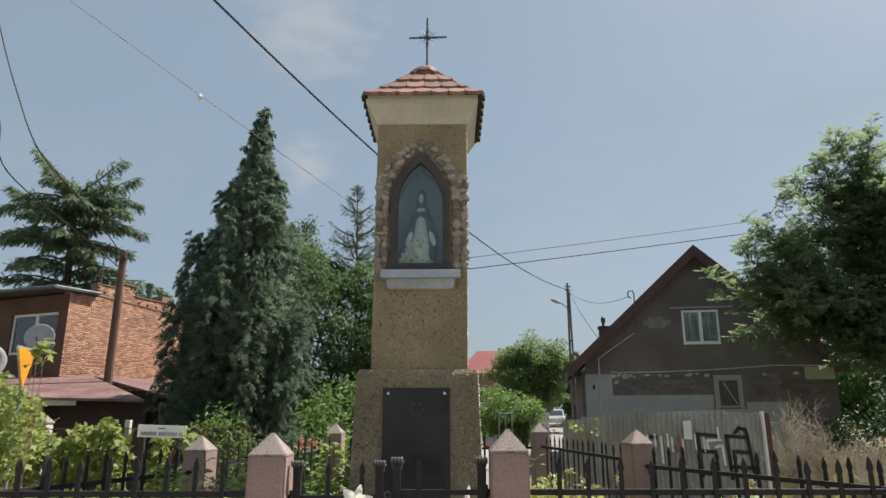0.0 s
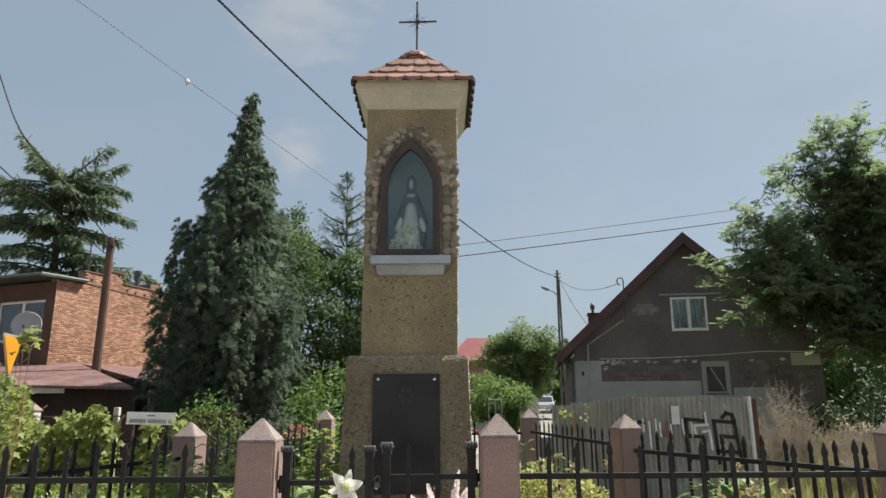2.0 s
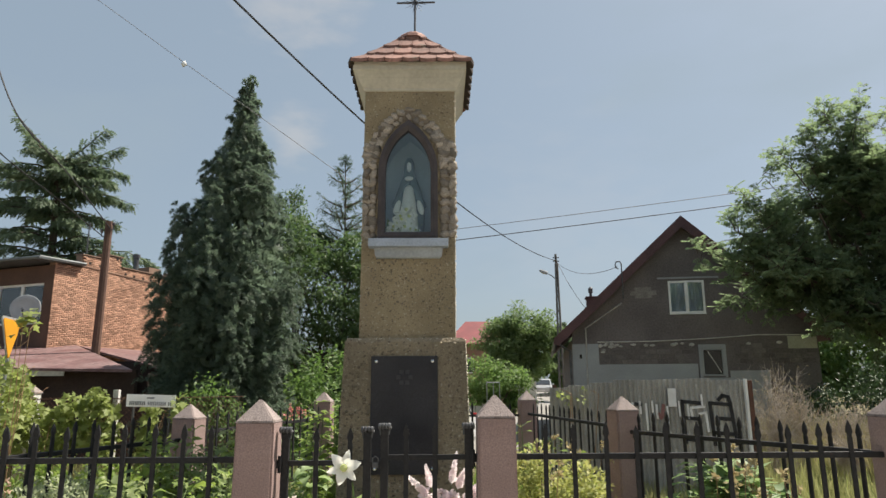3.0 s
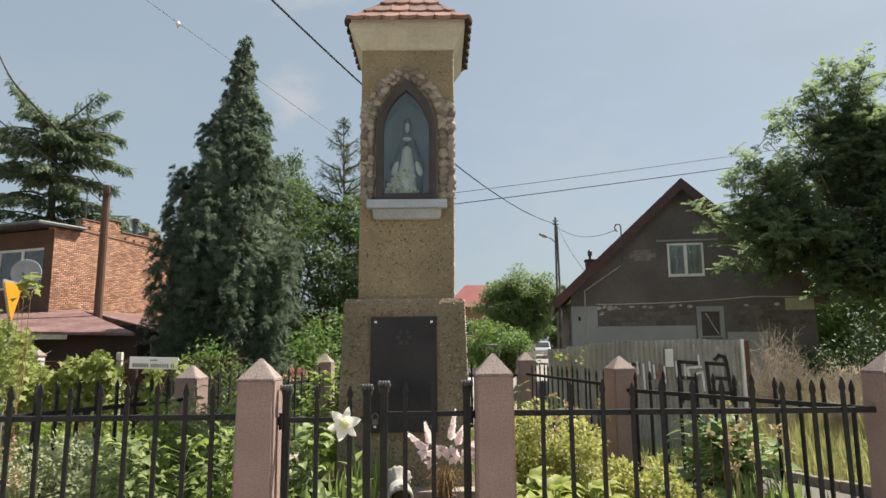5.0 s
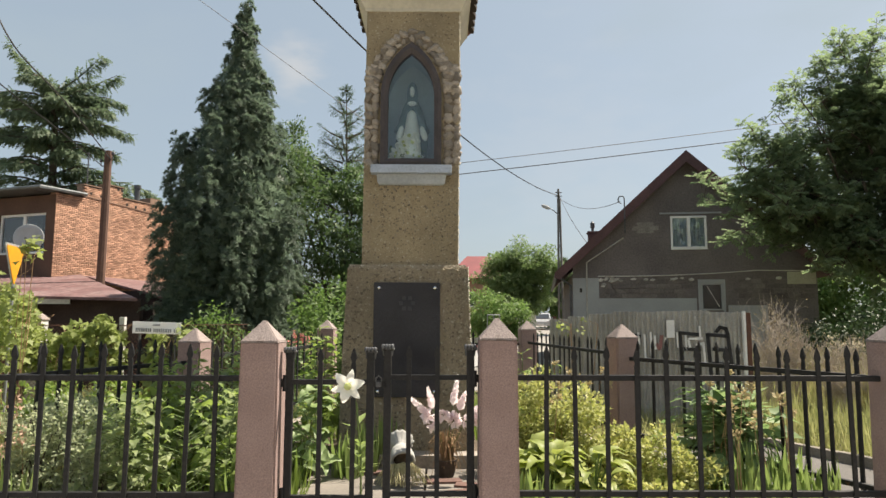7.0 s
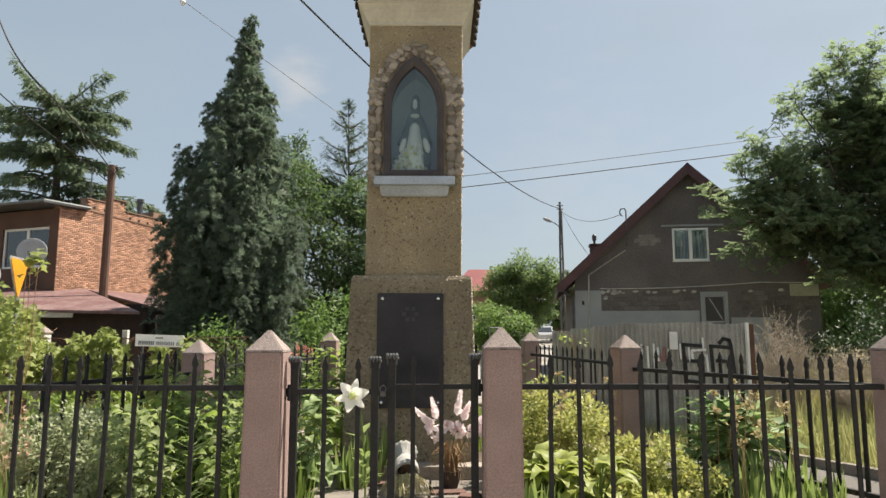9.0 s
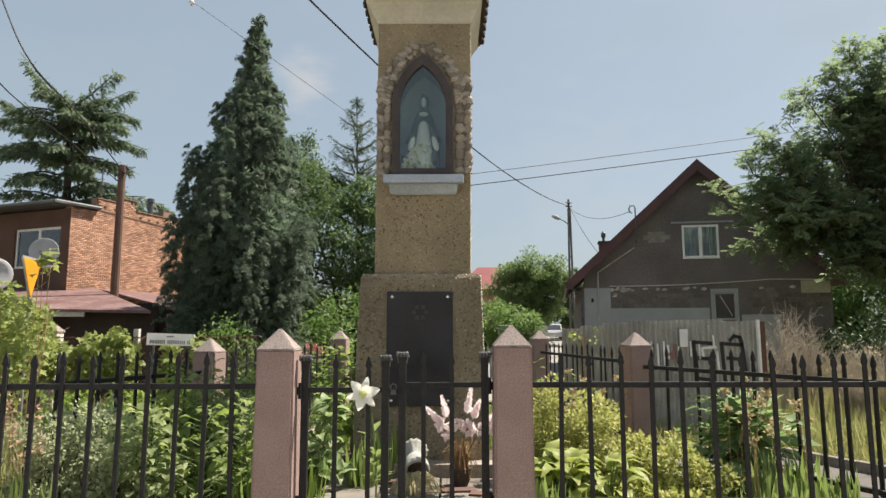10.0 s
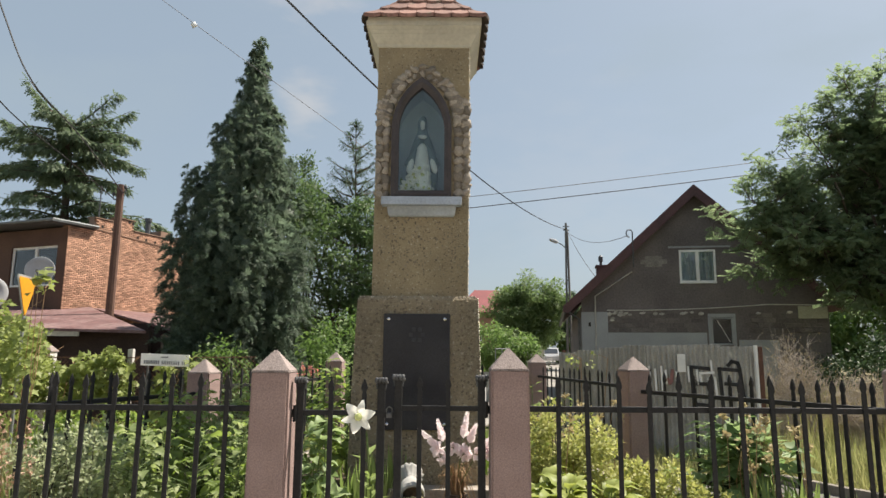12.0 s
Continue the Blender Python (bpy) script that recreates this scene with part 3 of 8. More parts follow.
LAB = "dark painted iron fence panel with spear-headed bars"
fence_panel((0.425, 3.84), (2.50, 3.84), 1.008, 0.370, 0.1735, 0.159, PICKET, LAB)
fence_panel((-2.91, 3.84), (-1.125, 3.84), 1.000, 0.358, 0.1635, 0.168, PICKET, LAB)
fence_panel((2.565, 3.95), (1.665, 5.85), 1.000, 0.36, 0.172, 0.14, PICKET_B, LAB)
fence_panel((1.61, 6.06), (1.195, 8.89), 1.030, 0.37, 0.172, 0.14, PICKET_B, LAB)
fence_panel((-2.98, 3.95), (-2.225, 5.84), 0.955, 0.33, 0.172, 0.12, PICKET_B, LAB)
fence_panel((-2.155, 6.05), (-1.50, 8.56), 1.000, 0.36, 0.172, 0.12, PICKET_B, LAB)
fence_panel((-1.36, 8.68), (1.07, 8.98), 1.010, 0.36, 0.172, 0.10, PICKET_B, LAB)

# low plinth kerbs under the fence
plinth = thing("fence_plinth", (-0.3, 3.84, STREET), "low concrete plinth under the iron fence", "plinth", kind="structure")
for (x0, y0), (x1, y1) in zip(PLOT, PLOT[1:] + PLOT[:1]):
    spans = [((x0, y0), (x1, y1))] if y0 != y1 else [((-3.02, 3.84), (-1.016, 3.84)), ((0.317, 3.84), (2.595, 3.84))]
    for (ax, ay), (bx, by) in spans:
        bm = bmesh.new()
        L = math.hypot(bx - ax, by - ay)
        box(bm, 0, L, -0.07, 0.07, STREET - 0.04, 0.17, bevel=0.015)
        bm.transform(Matrix.Translation((ax, ay, 0)) @ Matrix.Rotation(math.atan2(by - ay, bx - ax), 4, "Z"))
        part("plinth_length", bm, PLINTH, plinth)


# ---- the double gate ----
def scroll(bm, x, y, z, r, way):
    """The flattened top of a stile, rolled over forwards into a small curl with worn slits."""
    for q in (-0.72, -0.24, 0.24, 0.72):
        path = []
        for k in range(9):
            a = math.pi * (0.5 - k / 8 * 1.25)
            path.append((x + q * 0.036 * (1 + 0.12 * k / 8) + way * 0.003 * k / 8, y - 0.016 - 0.019 * math.cos(a) * (1 - 0.3 * k / 8), z + 0.012 * math.sin(a) + 0.004))
        path = [(x + q * 0.026, y, z - 0.045)] + [(px, y + (0.0 if k < 1 else 1.0) * (py - y), pz) for k, (px, py, pz) in enumerate(path)]
        tube(bm, path, 0.0095, 6, 0.0085)


def gate_leaf(x0, x1, bars, ztop, zlow, top, hinge, label):
    t = thing("gate_leaf", ((x0 + x1) / 2, 3.84, 0.1), label, "gate", "leaves of the double gate")
    y = 3.84
    for x in (x0, x1):
        bm = bmesh.new()
        box(bm, x - 0.021, x + 0.021, y - 0.018, y + 0.018, 0.10, top - 0.035, bevel=0.004)
        part("stile", bm, FENCE, t)
        bm = bmesh.new()
        scroll(bm, x, y + 0.006, top - 0.026, 0.034, 1)
        part("scroll", bm, IRON, t, "worn grey curled crown")
    for nm, z in (("top_rail", ztop), ("bottom_rail", zlow)):
        bm = bmesh.new()
        box(bm, x0 + 0.02, x1 - 0.02, y - 0.014, y + 0.014, z - 0.014, z + 0.014, bevel=0.003)
        part(nm, bm, FENCE, t)
    me = picket_mesh(0.14, top - 0.012, 0.026, 0.012, 0.075)
    for x in bars:
        place("bar", me, t, m=pose(x, y - 0.021, 0.0, 0, 0, 0))
    for z in (ztop - 0.005, zlow + 0.01):
        bm = bmesh.new()
        box(bm, min(hinge, x0 if hinge < x0 else x1), max(hinge, x0 if hinge < x0 else x1), y - 0.012, y + 0.012, z - 0.022, z + 0.022, bevel=0.004)
        tube(bm, [((hinge + (x0 if hinge < x0 else x1)) / 2, y - 0.016, z - 0.045), ((hinge + (x0 if hinge < x0 else x1)) / 2, y - 0.016, z + 0.045)], 0.014, 8)
        part("hinge", bm, FENCE, t)
    return t


gate_leaf(-0.863, -0.405, (-0.687, -0.499), 0.980, 0.345, 1.182, -0.91, "narrow iron gate leaf with curled stile tops, sagging slightly")
gate_leaf(-0.308, 0.163, (-0.186, -0.026), 1.008, 0.368, 1.200, 0.21, "narrow iron gate leaf with curled stile tops, closed")
lock = thing("padlock", (-0.356, 3.815, 0.96), "small grey steel padlock on the gate", "padlock")
bm = bmesh.new()
box(bm, -0.372, -0.340, 3.802, 3.818, 0.955, 0.985, bevel=0.005)
part("lock_body", bm, IRON, lock)
bm = bmesh.new()
tube(bm, [(-0.372, 3.81, 0.985), (-0.372, 3.81, 1.005), (-0.356, 3.81, 1.018), (-0.340, 3.81, 1.005), (-0.340, 3.81, 0.985)], 0.004, 6)
part("shackle", bm, IRON, lock)
bm = bmesh.new()
box(bm, -0.40, -0.31, 3.822, 3.832, 0.955, 0.99, bevel=0.002)
part("hasp", bm, FENCE, lock)

# ---- the wayside shrine ----
CX = -0.262
FY = 5.68                             # front of the shaft
shrine = thing("wayside_shrine", (CX, 6.09, 0), "tall pebble-dashed wayside shrine with tiled roof and glazed niche", "shrine")


def rect(x0, x1, y0, y1, z):
    return [(x0, y0, z), (x1, y0, z), (x1, y1, z), (x0, y1, z)]


bm = bmesh.new()
loft(bm, [rect(-0.845, 0.285, 5.56, 6.66, -0.05), rect(-0.825, 0.255, 5.585, 6.60, 1.0), rect(-0.795, 0.228, 5.60, 6.58, 1.765), rect(-0.775, 0.205, 5.62, 6.56, 1.80)])
part("base", bm, PEBBLE_BASE, shrine, "grey-brown pebble-dashed base")

# the shaft has a pointed niche cut into its front
half_in, z_bot, z_spring, z_apex = 0.245, 2.665, 3.30, 3.745


def arch(half, zb, zs, za, n=8, x=-0.270):
    """Right half and left half of a pointed arch, from bottom right round to bottom left."""
    rise = za - zs
    big = (rise * rise + half * half) / (2 * half)
    pts = [(x + half, zb), (x + half, zs)]
    for i in range(1, n + 1):
        dz = rise * i / n
        pts.append((x + math.sqrt(max(0.0, big * big - dz * dz)) - (big - half) if i < n else x, zs + dz))
    return pts + [(2 * x - px, pz) for px, pz in reversed(pts[:-1])]


SX0, SX1, SX0B, SX1B = -0.672, 0.157, -0.684, 0.142
outer_z0, outer_z1 = 1.79, 4.10
hole = arch(half_in, z_bot, z_spring, z_apex)
bm = bmesh.new()
ov = [bm.verts.new(p) for p in ((SX0B, FY - 0.01, outer_z0), (SX1B, FY - 0.01, outer_z0), (SX1, FY, outer_z1), (SX0, FY, outer_z1))]
hv = [bm.verts.new((x, FY, z)) for x, z in hole]
oe = [bm.edges.new((ov[i], ov[(i + 1) % 4])) for i in range(4)]
he = [bm.edges.new((hv[i], hv[(i + 1) % len(hv)])) for i in range(len(hv))]
bmesh.ops.triangle_fill(bm, use_beauty=True, edges=oe + he)
bv = [bm.verts.new(p) for p in ((SX0B, 6.51, outer_z0), (SX1B, 6.51, outer_z0), (SX1, 6.50, outer_z1), (SX0, 6.50, outer_z1))]
for i in range(4):
    j = (i + 1) % 4
    bm.faces.new((ov[i], ov[j], bv[j], bv[i]))
bm.faces.new(bv[::-1])
part("shaft", bm, PEBBLE, shrine, "ochre pebble-dashed shaft")
bm = bmesh.new()
DEEP = 0.40
fr = [bm.verts.new((x, FY, z)) for x, z in hole]
bk = [bm.verts.new((x, FY + DEEP, z)) for x, z in hole]
for i in range(len(hole)):
    j = (i + 1) % len(hole)
    bm.faces.new((fr[i], fr[j], bk[j], bk[i]))
bm.faces.new(bk)
part("niche_lining", bm, NICHE, shrine, "pale blue painted lining of the niche")

# frame and glass
outline = arch(0.268, 2.668, 3.30, 3.790)
inline = arch(0.203, 2.735, 3.30, 3.690)
bm = bmesh.new()
rings = []
for (ox, oz), (ix, iz) in zip(outline, inline):
    rings.append([(ox, FY - 0.045, oz), (ox, FY + 0.03, oz), (ix, FY + 0.03, iz), (ix, FY - 0.03, iz), ((ox + ix) / 2, FY - 0.05, (oz + iz) / 2)])
rings.append(rings[0])
loft(bm, rings, cap=False)
bmesh.ops.remove_doubles(bm, verts=bm.verts, dist=1e-4)
part("niche_frame", bm, FRAME, shrine, "dark brown pointed window frame")
bm = bmesh.new()
bm.faces.new([bm.verts.new((x, FY - 0.005, z)) for x, z in inline])
glass = part("glass", bm, glass_mat("niche_glass", (0.88, 0.97, 0.98), 0.895), shrine, "clear glass pane reflecting the sky")
glass.visible_shadow = False

# sill
SILL_LOW = mat("grey_cream_moulding", (0.38, 0.41, 0.44), (0.31, 0.335, 0.355), 0.9, 4, 40, 0.12, 0.3)
bm = bmesh.new()
box(bm, -0.612, 0.088, 5.575, 5.70, 2.590, 2.664, bevel=0.007)
part("sill_slab", bm, SILL, shrine, "grey concrete sill slab")
bm = bmesh.new()
rings = []
for o, z in ((0.066, 2.498), (0.052, 2.506), (0.044, 2.525), (0.040, 2.560), (0.034, 2.589)):
    rings.append(rect(-0.600 + o, 0.076 - o, 5.590 + o, 5.70, z))
loft(bm, rings)
part("sill_moulding", bm, SILL_LOW, shrine, "grey moulded corbel below the sill")

# field stones round the niche
STONES = []
for k in range(5):
    bm = bmesh.new()
    bmesh.ops.create_icosphere(bm, subdivisions=2, radius=1.0)
    for v in bm.verts:
        q = noise.noise(v.co * 1.3 + Vector((k * 7.3, 0, 0)))
        v.co *= 1.0 + 0.62 * q + 0.18 * noise.noise(v.co * 3.1 + Vector((0, k * 4.7, 0)))
        v.co.y *= 0.55
    STONES.append(mesh_of("stone", bm, COBBLE, True))
srng = random.Random(4)


def stone(x, z, w, h, proud=0.012, y=FY):
    place("stone", STONES[srng.randrange(5)], shrine,
          m=pose(x, y + 0.004 - proud * 0.2, z, 0, srng.uniform(-35, 35), 0) @ Matrix.Diagonal((w / 2, 0.030 + proud * 0.6, h / 2, 1)))


for side in (-1, 1):
    z = 2.685
    while z < 3.56:
        h = srng.uniform(0.045, 0.105)
        edge = SX0 - 0.006 if side < 0 else SX1 + 0.006
        inner = CX - 0.008 + side * 0.285
        span = abs(edge - inner)
        cut = srng.uniform(0.38, 0.62)
        for a, b in ((0, cut), (cut, 1.0)):
            w = span * (b - a) * srng.uniform(1.12, 1.26)
            stone(inner + (edge - inner) * (a + b) / 2, z + h / 2 + srng.uniform(-0.012, 0.012), w, h * srng.uniform(1.05, 1.25), srng.uniform(0.004, 0.03))
        stone(edge - side * 0.016, z + h / 2 + srng.uniform(-.02, .02), srng.uniform(0.04, 0.06), h * srng.uniform(0.6, 1.0), 0.02, FY + srng.uniform(0.04, 0.11))
        z += h * 0.97
for half, apex, count in ((0.322, 3.850, 14), (0.374, 3.920, 15)):        # two tight rows round the arch
    ring = arch(half, 3.36, 3.36, apex, count)
    for i, (x, z) in enumerate(ring):
        if 0 < i < len(ring) - 1 and (half < 0.35 or i % 9 != 4):
            stone(x + srng.uniform(-0.008, 0.008), z - 0.01 + srng.uniform(-0.008, 0.008), srng.uniform(0.050, 0.115), srng.uniform(0.042, 0.085), srng.uniform(0.0, 0.030))

# the mortar bed in which the stones are set, coloured dark for the joint shadows
bm = bmesh.new()
inner, outer = arch(0.292, 2.67, 3.36, 3.81, 12), arch(0.394, 2.67, 3.36, 3.91, 12)
for (a, c), (b, d) in zip(zip(inner, outer), zip(inner[1:], outer[1:])):
    loft(bm, [[(px, FY + 0.02, pz) for px, pz in (a, b, d, c)], [(px, FY - 0.005, pz) for px, pz in (a, b, d, c)]])
bmesh.ops.recalc_face_normals(bm, faces=bm.faces)
part("mortar_bed", bm, MORTAR_SHADED, shrine, "rough mortar between the field stones, darkened for the joint shadows")

# pale pebbles: the sunlit line painted along the right-hand arrises and the ledge
def pebble_cloud(name, pts, sizes, material, parent, label=""):
    bmp = bmesh.new()
    bmesh.ops.create_icosphere(bmp, subdivisions=1, radius=1.0)
    tv = np.array([v.co[:] for v in bmp.verts])
    tf = np.array([[v.index for v in f.verts] for f in bmp.faces])
    bmp.free()
    n = len(pts)
    jit = 1 + 0.35 * (rng.random((n, len(tv), 1)) - 0.5)
    sq = 0.7 + 0.6 * rng.random((n, 1, 3))
    v = tv[None] * jit * sq * np.asarray(sizes)[:, None, None] + np.asarray(pts)[:, None]
    f = tf[None] + (np.arange(n) * len(tv))[:, None, None]
    return tri_mesh(name, v.reshape(-1, 3), f.reshape(-1, 3), material, parent, label)


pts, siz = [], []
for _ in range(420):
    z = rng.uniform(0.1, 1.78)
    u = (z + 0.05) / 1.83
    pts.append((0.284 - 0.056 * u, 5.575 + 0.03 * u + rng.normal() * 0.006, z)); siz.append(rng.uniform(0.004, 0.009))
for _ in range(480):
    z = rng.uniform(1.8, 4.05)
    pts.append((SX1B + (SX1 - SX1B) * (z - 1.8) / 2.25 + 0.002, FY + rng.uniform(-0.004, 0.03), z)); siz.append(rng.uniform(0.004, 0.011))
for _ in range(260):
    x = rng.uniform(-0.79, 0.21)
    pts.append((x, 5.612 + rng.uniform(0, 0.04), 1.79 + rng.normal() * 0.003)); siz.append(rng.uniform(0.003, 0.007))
edge_pebbles = pebble_cloud("pebble_rim", pts, siz, PEBBLE_SUNLIT, shrine, "pale pebbles that paint the sunlit line along the edges")
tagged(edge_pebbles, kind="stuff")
pts, siz = [], []
for _ in range(2600):
    z = rng.uniform(0.2, 4.05)
    if z < 1.76:
        x = rng.uniform(-0.80, 0.23)
        if -0.58 < x < 0.01 and 0.68 < z < 1.66:
            continue
        y = 5.585 + 0.02 * (z - 1) - 0.003
    else:
        x = rng.uniform(-0.66, 0.14)
        if z > 3.5 or (z > 2.5 and abs(x + 0.27) < 0.40):
            continue
        y = FY - 0.002
    pts.append((x, y, z)); siz.append(rng.uniform(0.004, 0.012))
tagged(pebble_cloud("pebble_dash", pts, siz, mat("mixed_pebble", (0.37, 0.31, 0.22), (0.22, 0.18, 0.13), 0.85, 20, 60, 0.2, 0.3, vary=0.35), shrine, "mixed small pebbles set in the render"), kind="stuff")

# cornice: a cove from the shaft out to the eaves
bm = bmesh.new()
prof = [(0.006, 4.085), (0.016, 4.092), (0.016, 4.112), (0.035, 4.135), (0.0505, 4.160), (0.0475, 4.162), (0.0495, 4.165), (0.067, 4.192), (0.063, 4.194), (0.067, 4.197), (0.083, 4.222), (0.079, 4.224), (0.083, 4.227), (0.098, 4.25), (0.108, 4.255), (0.108, 4.300)]
rings = [rect(SX0 - o, SX1 + o, FY - o, 6.50 + o, z) for o, z in prof]
loft(bm, rings)
part("cornice", bm, LIME, shrine, "cream painted cove cornice")
bm = bmesh.new()
box(bm, CX - 0.505, CX + 0.527, 5.572, 6.608, 4.301, 4.334)
part("eaves_board", bm, LIME, shrine, "cream eaves board")

# pyramid roof of plain clay tiles
RX, RY, RZ0, RZ1, RH = -0.246, 6.09, 4.318, 4.93, 0.556
rows = 4


def roof_profile(v):
    """Half width and height at v from eave (0) to point (1); the eave kicks out a little."""
    return RH * (1 - v) , RZ0 + (RZ1 - RZ0) * (v ** 1.12)


trng = random.Random(9)
for face in range(4):
    rot = Matrix.Rotation(face * math.pi / 2, 4, "Z")
    for r in range(rows):
        v0 = r / rows
        v1 = min(1.0, (r + 1.30) / rows)
        h0, zz0 = roof_profile(v0)
        h1, zz1 = roof_profile(v1)
        n = max(1, round(2 * h0 / 0.155))
        off = 0.5 if r % 2 else 0.0
        for i in range(-1, n + 1):
            a0, a1 = -h0 + (i + off) * 2 * h0 / n, -h0 + (i + 1 + off) * 2 * h0 / n
            a0, a1 = max(a0, -h0), min(a1, h0)
            if a1 - a0 < 0.03:
                continue
            bm = bmesh.new()
            lift = trng.uniform(0.0, 0.006)
            poly = []
            g = 0.003
            m_ = 5
            for k in range(m_ + 1):                     # rounded lower edge
                u = k / m_
                x = a0 + g + (a1 - a0 - 2 * g) * u
                bow = 0.040 * (1 - (2 * u - 1) ** 2)
                poly.append((x, -h0 - bow * 0.75, zz0 - bow * 0.62 + 0.038 + lift))
            t1, t0 = min(a1, h1), max(a0, -h1)
            if t1 - t0 > 0.004:
                poly += [(t1, -h1, zz1 + 0.004), (t0, -h1, zz1 + 0.004)]
            else:
                poly += [(max(-h1, min(h1, (a0 + a1) / 2)), -h1, zz1 + 0.004)]
            top = [bm.verts.new(p) for p in poly]
            bot = [bm.verts.new((p[0], p[1] + 0.004, p[2] - 0.034)) for p in poly]
            bm.faces.new(top)
            bm.faces.new(bot[::-1])
            for k in range(len(poly)):
                j = (k + 1) % len(poly)
                bm.faces.new((top[j], top[k], bot[k], bot[j]))
            bmesh.ops.recalc_face_normals(bm, faces=bm.faces)
            bm.transform(Matrix.Translation((RX, RY, 0)) @ rot)
            # lowest side rows take the dark tile, their shade painted in
            part("roof_tile", bm, TILE_BACKLIT if face % 2 and r == 0 else TILE, shrine)
    # hip ridge
    bm = bmesh.new()
    pts_h = []
    for k in range(9):
        h, zz = roof_profile(k / 8.6)
        pts_h.append((h * 0.995, -h * 0.995, zz + 0.016))
    tube(bm, pts_h, 0.010, 6, 0.012)
    bm.transform(Matrix.Translation((RX, RY, 0)) @ rot)
    part("hip_mortar", bm, TILE, shrine)
bm = bmesh.new()
lathe(bm, [(0.165, 4.812), (0.148, 4.850), (0.105, 4.885), (0.068, 4.905), (0.034, 4.917), (0.012, 4.93)], 10, (RX, RY, 0))
part("roof_cap", bm, TILE, shrine, "mortared clay cap at the roof point")

# iron cross with a burst of rays
cross = thing("cross_finial", (-0.228, RY, 4.92), "thin iron cross with a burst of rays at its centre", "cross")
bm = bmesh.new()
tube(bm, [(-0.230, RY, 4.90), (-0.227, RY, 5.498)], 0.011, 6)
part("upright", bm, IRON, cross)
bm = bmesh.new()
tube(bm, [(-0.418, RY, 5.262), (-0.026, RY, 5.272)], 0.011, 6)
part("crossbar", bm, IRON, cross)
for k in range(16):
    a = k * math.pi / 8 + 0.2
    if min(abs(math.sin(2 * a)), 1) < 0.25:
        continue
    L = 0.115 if k % 2 else 0.085
    bm = bmesh.new()
    tube(bm, [(-0.228, RY, 5.267), (-0.228 + L * math.cos(a), RY, 5.267 + L * math.sin(a))], 0.0045, 4, 0.0015)
    part("ray", bm, IRON, cross)

# granite plaque with bolts and worn engraving
plaque = thing("memorial_plaque", (-0.286, 5.58, 0.7), "polished black granite plaque with round chrome bolts", "plaque")
bm = bmesh.new()
box(bm, -0.566, -0.008, -0.015, 0.015, -0.475, 0.475, bevel=0.004)
bm.transform(Matrix.Translation((0, 5.575, 1.170)) @ Matrix.Rotation(radians(-1.2), 4, "X"))
part("slab", bm, PLAQUE, plaque)
for x, z in ((-0.522, 1.600), (-0.052, 1.600), (-0.522, 0.742), (-0.052, 0.742)):
    bm = bmesh.new()
    yb = 5.558 + 0.021 * (z - 1.17)
    lathe(bm, [(0.017, 0.0), (0.017, 0.006), (0.012, 0.014), (0.003, 0.018)], 14, (x, yb, z), m=Matrix.Rotation(radians(90), 4, "X"))
    part("bolt", bm, BOLT, plaque)
for k in range(6):
    a = k * math.pi / 3
    bm = bmesh.new()
    box(bm, -0.286 + 0.05 * math.cos(a) - 0.017, -0.286 + 0.05 * math.cos(a) + 0.017, 5.5640, 5.5655, 1.47 + 0.05 * math.sin(a) - 0.017, 1.47 + 0.05 * math.sin(a) + 0.017)
    part("engraved_petal", bm, ETCH, plaque)
for row, (w, z) in enumerate(((0.26, 1.335), (0.20, 1.265), (0.34, 1.13), (0.30, 1.06), (0.24, 0.99))):
    bm = bmesh.new()
    box(bm, -0.286 - w / 2, -0.286 + w / 2, 5.5595 + 0.002, 5.5625, z - 0.014, z + 0.014)
    bm.transform(Matrix.Translation((0, (z - 1.17) * 0.021, 0)))
    part("engraved_line", bm, ETCH, plaque)

# statue: one plain mesh
STAT = [mat("pale_plaster", (0.80, 0.82, 0.78), (0.70, 0.72, 0.68), 0.6, 6, 50, 0.06, 0.1),
        mat("sea_green_cloak", (0.13, 0.19, 0.20), (0.085, 0.135, 0.145), 0.6, 8, 50, 0.1, 0.1)]
bm = bmesh.new()
SXC, SYC = -0.268, FY + 0.15


def blob(prof, c, sx, sy, mi, m=None, n=16):
    before = len(bm.faces)
    lathe(bm, prof, n, c, sx, sy, m)
    bm.faces.ensure_lookup_table()
    for f in bm.faces[before:]:
        f.material_index = mi
        f.smooth = True


blob([(0.10, 0), (0.105, 0.03), (0.09, 0.05)], (SXC, SYC, 2.67), 1, 0.8, 0)
blob([(0.085, 0.0), (0.082, 0.10), (0.068, 0.24), (0.042, 0.40), (0.016, 0.43)], (SXC, SYC - 0.055, 2.72), 1.0, 0.75, 0)
blob([(0.13, 0.0), (0.138, 0.12), (0.142, 0.26), (0.115, 0.38), (0.080, 0.48), (0.046, 0.555), (0.046, 0.61), (0.042, 0.655), (0.024, 0.69), (0.008, 0.70)], (SXC, SYC + 0.035, 2.72), 1.0, 0.62, 1)
blob([(0.006, 0), (0.022, 0.012), (0.026, 0.042), (0.022, 0.072), (0.006, 0.085)], (SXC, SYC - 0.012, 3.28), 0.8, 0.85, 0)
blob([(0.02, 0), (0.038, 0.010), (0.038, 0.026), (0.02, 0.034)], (SXC, SYC - 0.028, 3.200), 1.0, 0.6, 0)
